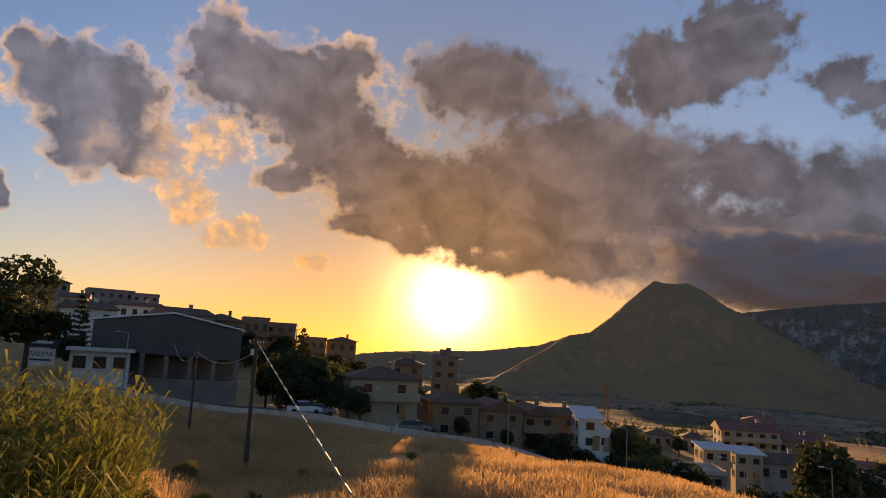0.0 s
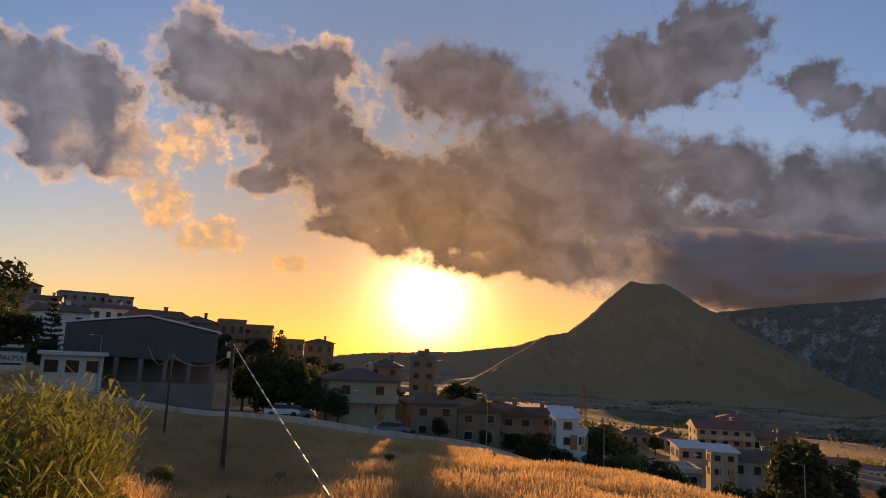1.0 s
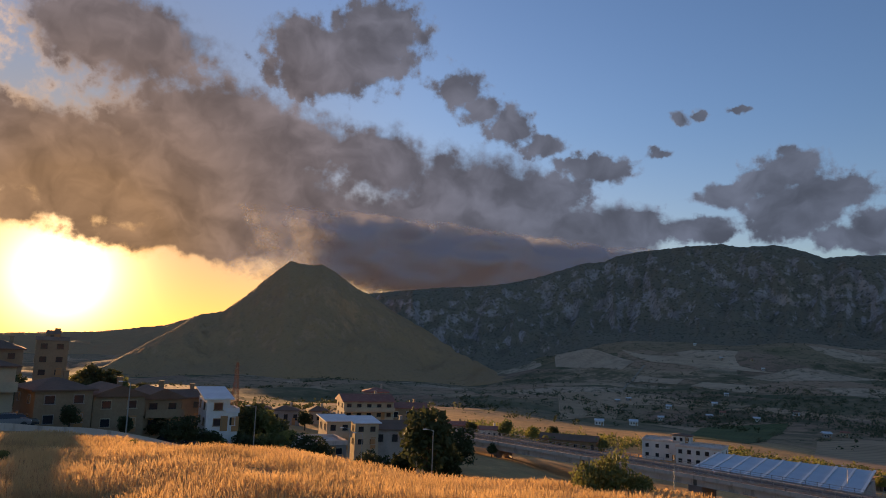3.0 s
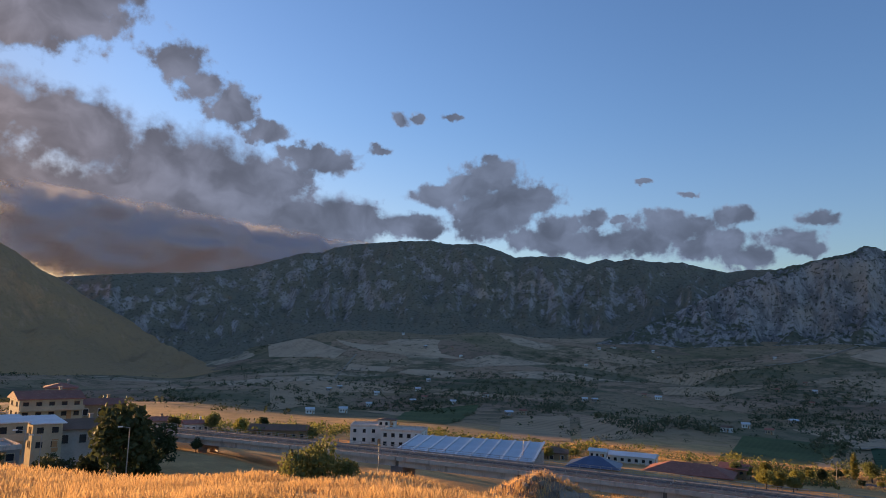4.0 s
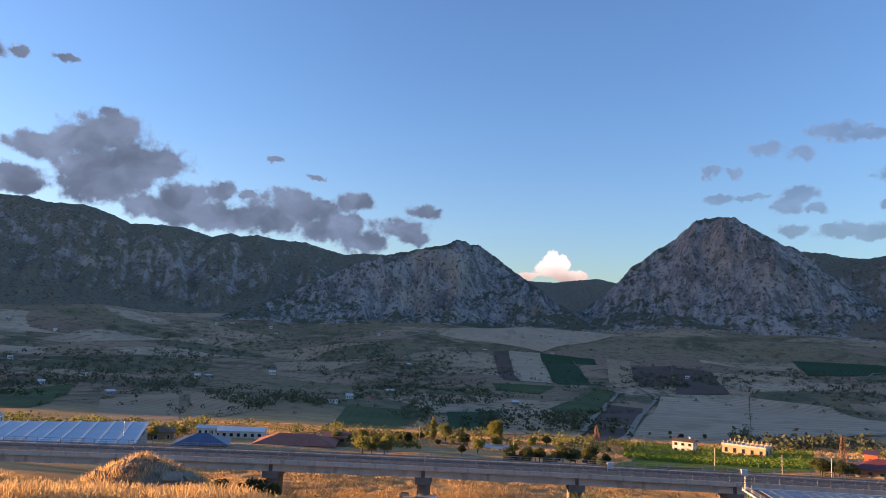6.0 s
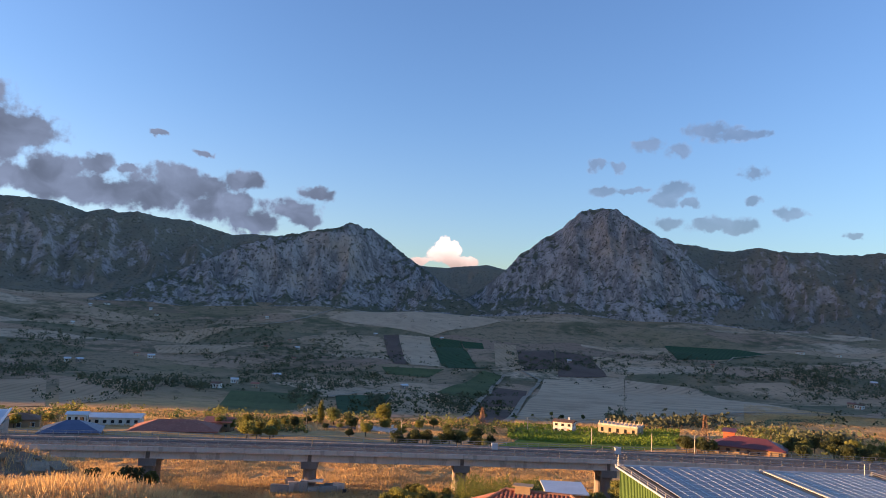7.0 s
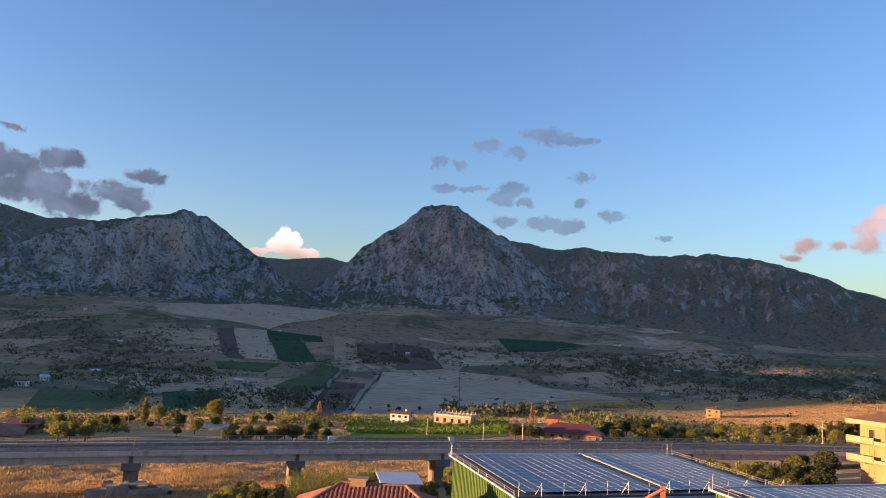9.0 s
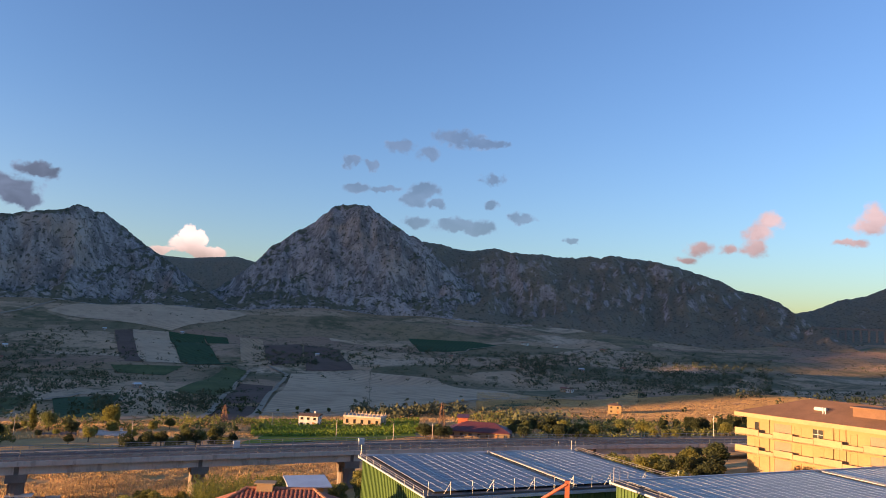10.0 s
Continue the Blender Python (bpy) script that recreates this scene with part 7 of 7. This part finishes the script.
def build_poles():
    x, y = at_bearing(-14.75, 50)
    z = float(land(x, y))
    top = 0.42
    p = thing("utility_pole", "dark wooden utility pole on the grass slope with iron fittings", "utility pole", x, y, z, 15)
    h = top - z
    bm = bmesh.new()
    rod(bm, (0, 0, -0.8), (0, 0, h), 0.17, 0.12, 12)
    part("post", bm, WOOD_POLE, p)
    part("bracket", boxes((-0.5, 0.5, -0.06, 0.06, h - 0.55, h - 0.45), (-0.32, 0.3, -0.05, 0.05, h - 0.95, h - 0.87)), RUST, p, "rusty iron cross bracket")
    for q in (-0.45, 0.0, 0.45):
        bm = bmesh.new()
        rod(bm, (q, 0, h - 0.45), (q, 0, h - 0.28), 0.06, 0.045, 8)
        part("insulator", bm, PLASTER_WHITE, p, "white insulator")
    part("junction_box", boxes((-0.35, -0.12, -0.2, -0.1, h - 1.3, h - 0.9)), PALE_METAL, p)
    # thick twisted cable running down past the view point
    a = Vector((x, y, top - 0.35))
    d = Vector((*at_bearing(-6.1, 25.0), 25.0 * math.tan(radians(-11.43)))) - a
    bm = bmesh.new()
    sagging(bm, a, a + d * 1.5, 0.15, 0.034, 24, 8)
    tagged(mesh_object("overhead_cable", bm, CABLE, smooth=True), "thick pale twisted overhead cable from the utility pole", "cable")
    # lesser pole behind, with hanging wires
    x2, y2 = at_bearing(-19.1, 62)
    z2 = float(land(x2, y2))
    t2 = 62 * math.tan(radians(-0.84))
    p2 = thing("utility_pole", "thin grey wire pole on the grass slope", "utility pole", x2, y2, z2, 19)
    bm = bmesh.new()
    rod(bm, (0, 0, -0.6), (0, 0, t2 - z2), 0.11, 0.08, 10)
    part("post", bm, WOOD_POLE, p2)
    part("bracket", boxes((-0.3, 0.3, -0.04, 0.04, t2 - z2 - 0.25, t2 - z2 - 0.18)), RUST, p2)
    b1 = Vector((*at_bearing(-20.8, 80), 80 * math.tan(radians(-0.35))))
    bm = bmesh.new()
    sagging(bm, (x2, y2, t2 - 0.1), b1, 1.3, 0.025, 14, 5)
    tagged(mesh_object("overhead_wire", bm, CABLE), "thin slack wire hanging from the pole", "wire")
    bm = bmesh.new()
    sagging(bm, (x2, y2, t2 - 0.1), (x, y, top - 1.0), 0.9, 0.025, 14, 5)
    tagged(mesh_object("overhead_wire", bm, CABLE), "thin slack wire between two poles", "wire")
    # street lamps along the road
    for az, r, el in ((-4.4, 91, -3.18), (5.5, 93, -3.31), (14.6, 94, -4.99), (21.9, 96, -6.54), (22.9, 97, -6.9), (28.5, 92, -6.5), (-24.0, 86, 0.2), (47.0, 150, -7.3), (80.5, 240, -7.0), (58.4, 205, -7.1), (132.0, 205, -5.3)):
        x, y = at_bearing(az, r)
        z = float(land(x, y))
        h = r * math.tan(radians(el)) - z
        o = thing("street_lamp", "slim grey steel street lamp with a short arm", "street lamp", x, y, z, -az, "street lamps")
        bm = bmesh.new()
        rod(bm, (0, 0, -0.5), (0, 0, h), 0.09, 0.05, 8)
        part("pole", bm, STEEL, o)
        bm = bmesh.new()
        rod(bm, (0, 0, h - 0.05), (-0.9, 0, h + 0.1), 0.035, 0.03, 6)
        part("arm", bm, STEEL, o)
        part("head", boxes((-1.3, -0.8, -0.1, 0.1, h + 0.02, h + 0.14)), PALE_METAL, o)
    # small posts in the fields behind the viaduct
    bm0 = bmesh.new()
    rod(bm0, (0, 0, -0.5), (0, 0, 6.0), 0.12, 0.09, 6)
    me = mesh_of(bm0, CONCRETE)
    for az, r in ((88.0, 235), (103.0, 262), (107.5, 250), (110.6, 240), (98.0, 300), (105.0, 330)):
        x, y = at_bearing(az, r)
        o = thing("line_post", "pale concrete line post standing in vines", "post", x, y, float(land(x, y)), 0, "line posts")
        share("post", me, o)


def pylon(az, r, top_el, half):
    x, y = at_bearing(az, r)
    z = float(land(x, y))
    h = r * math.tan(radians(top_el)) - z
    o = thing("lattice_pylon", "slim rusty lattice power pylon", "pylon", x, y, z, -az + 20, "pylons")
    leg, brace, arm = bmesh.new(), bmesh.new(), bmesh.new()
    c = [(-1, -1), (1, -1), (1, 1), (-1, 1)]
    w = lambda f: half * (1 - 0.8 * f)
    for sx, sy in c:
        rod(leg, (sx * half, sy * half, -0.5), (sx * w(1), sy * w(1), h), 0.11, 0.08, 4)
    n = 9
    for k in range(n):
        f, g = k / n, (k + 1) / n
        for (ax, ay), (bx, by) in zip(c, c[1:] + c[:1]):
            rod(brace, (ax * w(f), ay * w(f), f * h), (bx * w(g), by * w(g), g * h), 0.055, n=4)
            rod(brace, (bx * w(f), by * w(f), f * h), (ax * w(g), ay * w(g), g * h), 0.055, n=4)
    for f, s in ((0.84, 1.6), (0.93, 1.2)):
        rod(arm, (-s, 0, f * h), (s, 0, f * h), 0.08, n=4)
    part("leg", leg, RUST, o), part("bracing", brace, RUST, o), part("arm", arm, RUST, o)


def build_road():
    """Town road along the foot of the hill, with kerb and low parapet."""
    az = np.linspace(-34, 31, 140)
    r = np.interp(az, [-34, -22, -12, -4, 4, 12, 20, 31], [84, 83, 84, 88, 97, 106, 112, 128])
    x, y = r * np.sin(np.radians(az)), r * np.cos(np.radians(az))
    dx, dy = np.gradient(x), np.gradient(y)
    k = np.hypot(dx, dy)
    nx, ny = dy / k, -dx / k

    def strip(name, label, a, b, z0, z1, mat, cat):
        za = land(x, y)
        rows = []
        for off, z in ((a, z0), (a, z1), (b, z1), (b, z0)):
            rows.append((x + nx * off, y + ny * off, za + z))
        X, Y, Z = (np.stack([q[i] for q in rows]) for i in range(3))
        tagged(mesh_object(name, grid_mesh(name, X, Y, Z), mat), label, cat, kind="structure")

    strip("road", "grey asphalt town road along the hillside", -3.2, 3.2, -0.6, 0.25, ASPHALT, "road")
    strip("pavement", "pale concrete kerb and footway beside the road", 3.2, 4.6, -0.8, 0.42, CONCRETE, "pavement")
    strip("parapet", "low weathered concrete parapet beside the road", 4.6, 4.85, -1.2, 0.75, CONCRETE, "parapet")
    g = ((-10.7, 85.5, CAR_WHITE, "white car parked beside the road"), (-9.6, 86, CAR_GREY, "grey car parked beside the road"), (-1.9, 90, CAR_GREY, "grey car parked at the side street"), (-1.4, 93, CAR_DARK, "dark car parked at the side street"), (-2.3, 97, CAR_WHITE, "white car parked at the side street"), (8.4, 102, CAR_DARK, "dark car parked by the row houses"), (9.3, 103, CAR_GREY, "grey car parked by the row houses"), (10.4, 101, CAR_DARK, "dark car parked near the white house"), (11.0, 102.5, CAR_WHITE, "white car parked near the white house"), (11.8, 101.5, CAR_GREY, "grey car parked near the white house"))
    for a, q, paint, words in g:
        cx, cy = at_bearing(a, q)
        car(cx, cy, float(land(cx, cy)) + 0.27, -a + 6, paint, words)


# ---- rubble, ruin, barrier, far viaduct ----
def rock_mesh(rng, size):
    bm = bmesh.new()
    bmesh.ops.create_icosphere(bm, subdivisions=1, radius=size)
    for v in bm.verts:
        v.co = Vector((v.co.x * rng.uniform(0.7, 1.3), v.co.y * rng.uniform(0.7, 1.2), v.co.z * rng.uniform(0.45, 0.9)))
    return mesh_of(bm, ROCKS)


def build_mound():
    rng = np.random.default_rng(3)
    cx, cy = at_bearing(59.9, 45.5)
    z0 = float(land(cx, cy))
    top = 45.5 * math.tan(radians(-9.6))
    o = thing("rubble_mound", "heap of earth, broken slabs and stones overgrown with dry grass", "rubble heap", cx, cy, z0, -59.9)
    n = 44
    u, v = np.meshgrid(np.linspace(-4.6, 4.6, n), np.linspace(-3.6, 3.6, n))
    d = np.sqrt((u / 4.4) ** 2 + (v / 3.4) ** 2)
    bump = ripple(u, v, 0.6, 2.0) * 0.22 + ripple(u, v, 0.22, 5.0) * 0.08
    h = (top - z0) * np.clip(1 - d, 0, 1) ** 0.75 + bump * np.clip(1.1 - d, 0, 1) - 0.7 * np.clip(d - 0.9, 0, 1)
    part_ob = mesh_object("earth", grid_mesh("earth", u, v, h), ROCKS, o, smooth=False)
    kinds = [rock_mesh(rng, s) for s in (0.1, 0.14, 0.2, 0.3)]
    for k in range(80):
        a, q = rng.uniform(0, math.tau), rng.uniform(0, 1) ** 0.6
        x, y = 4.2 * q * math.cos(a), 3.2 * q * math.sin(a)
        s = share("stone", kinds[int(rng.integers(0, 4))], o)
        zz = (top - z0) * max(0.0, 1 - math.hypot(x / 4.4, y / 3.4)) ** 0.75
        s.matrix_basis = pose(x, y, zz + 0.08, rng.uniform(0, 90), rng.uniform(0, 90), rng.uniform(0, 360))
    slab = mesh_of(boxes((-0.6, 0.6, -0.4, 0.4, -0.07, 0.07)), ROCKS)
    for x, y, t, r in ((1.6, -1.5, 25, 10), (2.6, -0.8, 30, 50)):
        zz = (top - z0) * max(0.0, 1 - math.hypot(x / 4.4, y / 3.4)) ** 0.75
        s = share("slab", slab, o)
        s.matrix_basis = pose(x, y, zz + 0.15, t, 8, r)
    blades = []
    for _ in range(4200):
        a, q = rng.uniform(0, math.tau), rng.uniform(0, 1) ** 0.5
        x, y = 4.4 * q * math.cos(a), 3.4 * q * math.sin(a)
        zz = (top - z0) * max(0.0, 1 - math.hypot(x / 4.4, y / 3.4)) ** 0.75
        if x > 0.3 and y < 0 and rng.uniform() < 0.75:
            continue
        w, hh, t = 0.03, rng.uniform(0.2, 0.55), rng.uniform(0, math.tau)
        lx, ly = rng.normal() * 0.12, rng.normal() * 0.12
        blades.append(((x - w * math.cos(t), y - w * math.sin(t), zz), (x + w * math.cos(t), y + w * math.sin(t), zz), (x + lx, y + ly, zz + hh)))
    me = bpy.data.meshes.new("grass")
    me.from_pydata([p for b in blades for p in b], [], [(3 * k, 3 * k + 1, 3 * k + 2) for k in range(len(blades))])
    tagged(mesh_object("grass", me, DRY_GRASS, o), "dry grass on the heap", kind="stuff")


def build_ruin():
    rng = np.random.default_rng(8)
    x, y, z = on_land(81.0, -13.3, 60, 200)
    o = thing("block_ruin", "low ruin of grey concrete blocks and scrap in dry grass", "ruin", x, y, z, -81.0 - 8)
    me = [mesh_of(boxes((-a, a, -0.5, 0.5, -0.3, h)), m) for a, h, m in ((1.6, 1.2, PLASTER_GREY), (1.0, 1.7, CONCRETE), (0.7, 2.0, PLASTER_GREY), (1.9, 0.9, CONCRETE))]
    for k, (px, py) in enumerate(((-5.2, 0), (-2.8, 0.6), (-0.8, -0.4), (1.4, 0.5), (3.6, 0), (5.4, 0.8), (-3.8, 2.2), (0.6, 2.6), (4.2, 2.4))):
        share("block_wall", me[k % 4], o, px, py, 0, rng.uniform(-12, 12))
    bm = bmesh.new()
    for k in range(16):
        a = Vector((rng.uniform(-5, 5), rng.uniform(-0.8, 2.5), rng.uniform(1.0, 1.8)))
        rod(bm, a, a + Vector((rng.normal() * 1.6, rng.normal() * 0.6, rng.normal() * 0.35)), 0.06, n=5)
    part("scrap_bar", bm, STEEL, o)
    part("roof_sheet", boxes((-1.5, 2.4, -0.2, 2.4, 1.9, 1.97)), PALE_METAL, o)
    # drum beside it
    bm = bmesh.new()
    rod(bm, (6.6, -0.4, -0.2), (6.6, -0.4, 0.9), 0.35, n=12)
    part("drum", bm, SIGN_DARK, o)


def build_barrier():
    a, b = on_land(31.9, -7.15, 90, 300), on_land(34.8, -8.5, 90, 300)
    bm = bmesh.new()
    for z in (0.55, 0.9):
        sagging(bm, (a[0], a[1], a[2] + z), (b[0], b[1], b[2] + z), -0.3, 0.16, 10, 6)
    o = thing("road_barrier", "white-painted steel crash barrier on the ramp", "crash barrier", a[0], a[1], a[2])
    ob = part("rail", bm, PLASTER_WHITE, o)
    ob.location = (-a[0], -a[1], -a[2])
    bm = bmesh.new()
    for k in range(9):
        p = Vector(a).lerp(Vector(b), k / 8)
        rod(bm, (p.x, p.y, p.z - 0.6), (p.x, p.y, p.z + 1.1), 0.07, n=5)
    ob = part("post", bm, STEEL, o)
    ob.location = (-a[0], -a[1], -a[2])


def build_far_viaduct():
    r = 2150.0
    p0, p1 = Vector((*at_bearing(138.6, r), r * math.tan(radians(1.47)))), Vector((*at_bearing(144.2, r), r * math.tan(radians(1.47))))
    d = (p1 - p0).length
    o = thing("far_viaduct", "high viaduct across the far pass with shade put into its dark concrete", "viaduct", *p0, math.degrees(math.atan2(p1.y - p0.y, p1.x - p0.x)))
    # dark concrete here stands in for the shade over the far viaduct
    part("deck", boxes((0, d, -4, 4, -3.0, 0.0), (0, d, -4.2, -3.8, 0.0, 1.2)), DARK_CONCRETE, o)
    me = mesh_of(boxes((-2.0, 2.0, -2.6, 2.6, -34, -3)), DARK_CONCRETE)
    n = 12
    for k in range(n):
        share("pier", me, o, (k + 0.5) * d / n)


def build_hoist():
    """Orange hoist standing between the two solar sheds."""
    x, y = at_bearing(121.0, 55.0)
    z = float(land(x, y))
    h = 55.0 * math.tan(radians(-11.0)) - z
    o = thing("orange_hoist", "orange steel hoist with a slanting arm between sheds", "hoist", x, y, z, -121.0)
    part("mast", boxes((0.15, 0.5, -0.2, 0.2, -0.5, h)), ORANGE_PAINT, o)
    bm = bmesh.new()
    for q in (-0.18, 0.18):
        rod(bm, (-2.4, q, h - 2.1), (0.3, q, h - 0.25), 0.09, n=6)
    for k in range(7):
        f = k / 6
        rod(bm, (-2.4 + 2.7 * f, -0.18, h - 2.1 + 1.85 * f), (-2.4 + 2.7 * f, 0.18, h - 2.1 + 1.85 * f), 0.05, n=5)
    part("arm", bm, ORANGE_PAINT, o)
    part("base", boxes((-0.9, 0.9, -0.7, 0.7, -0.4, 0.5)), DARK_CONCRETE, o)


pylon(94.4, 330, -6.42, 1.5)
pylon(111.3, 300, -5.75, 1.5)
pylon(13.0, 270, -1.67, 1.4)
build_poles()
build_road()
build_mound()
build_ruin()
build_barrier()
build_far_viaduct()
build_hoist()
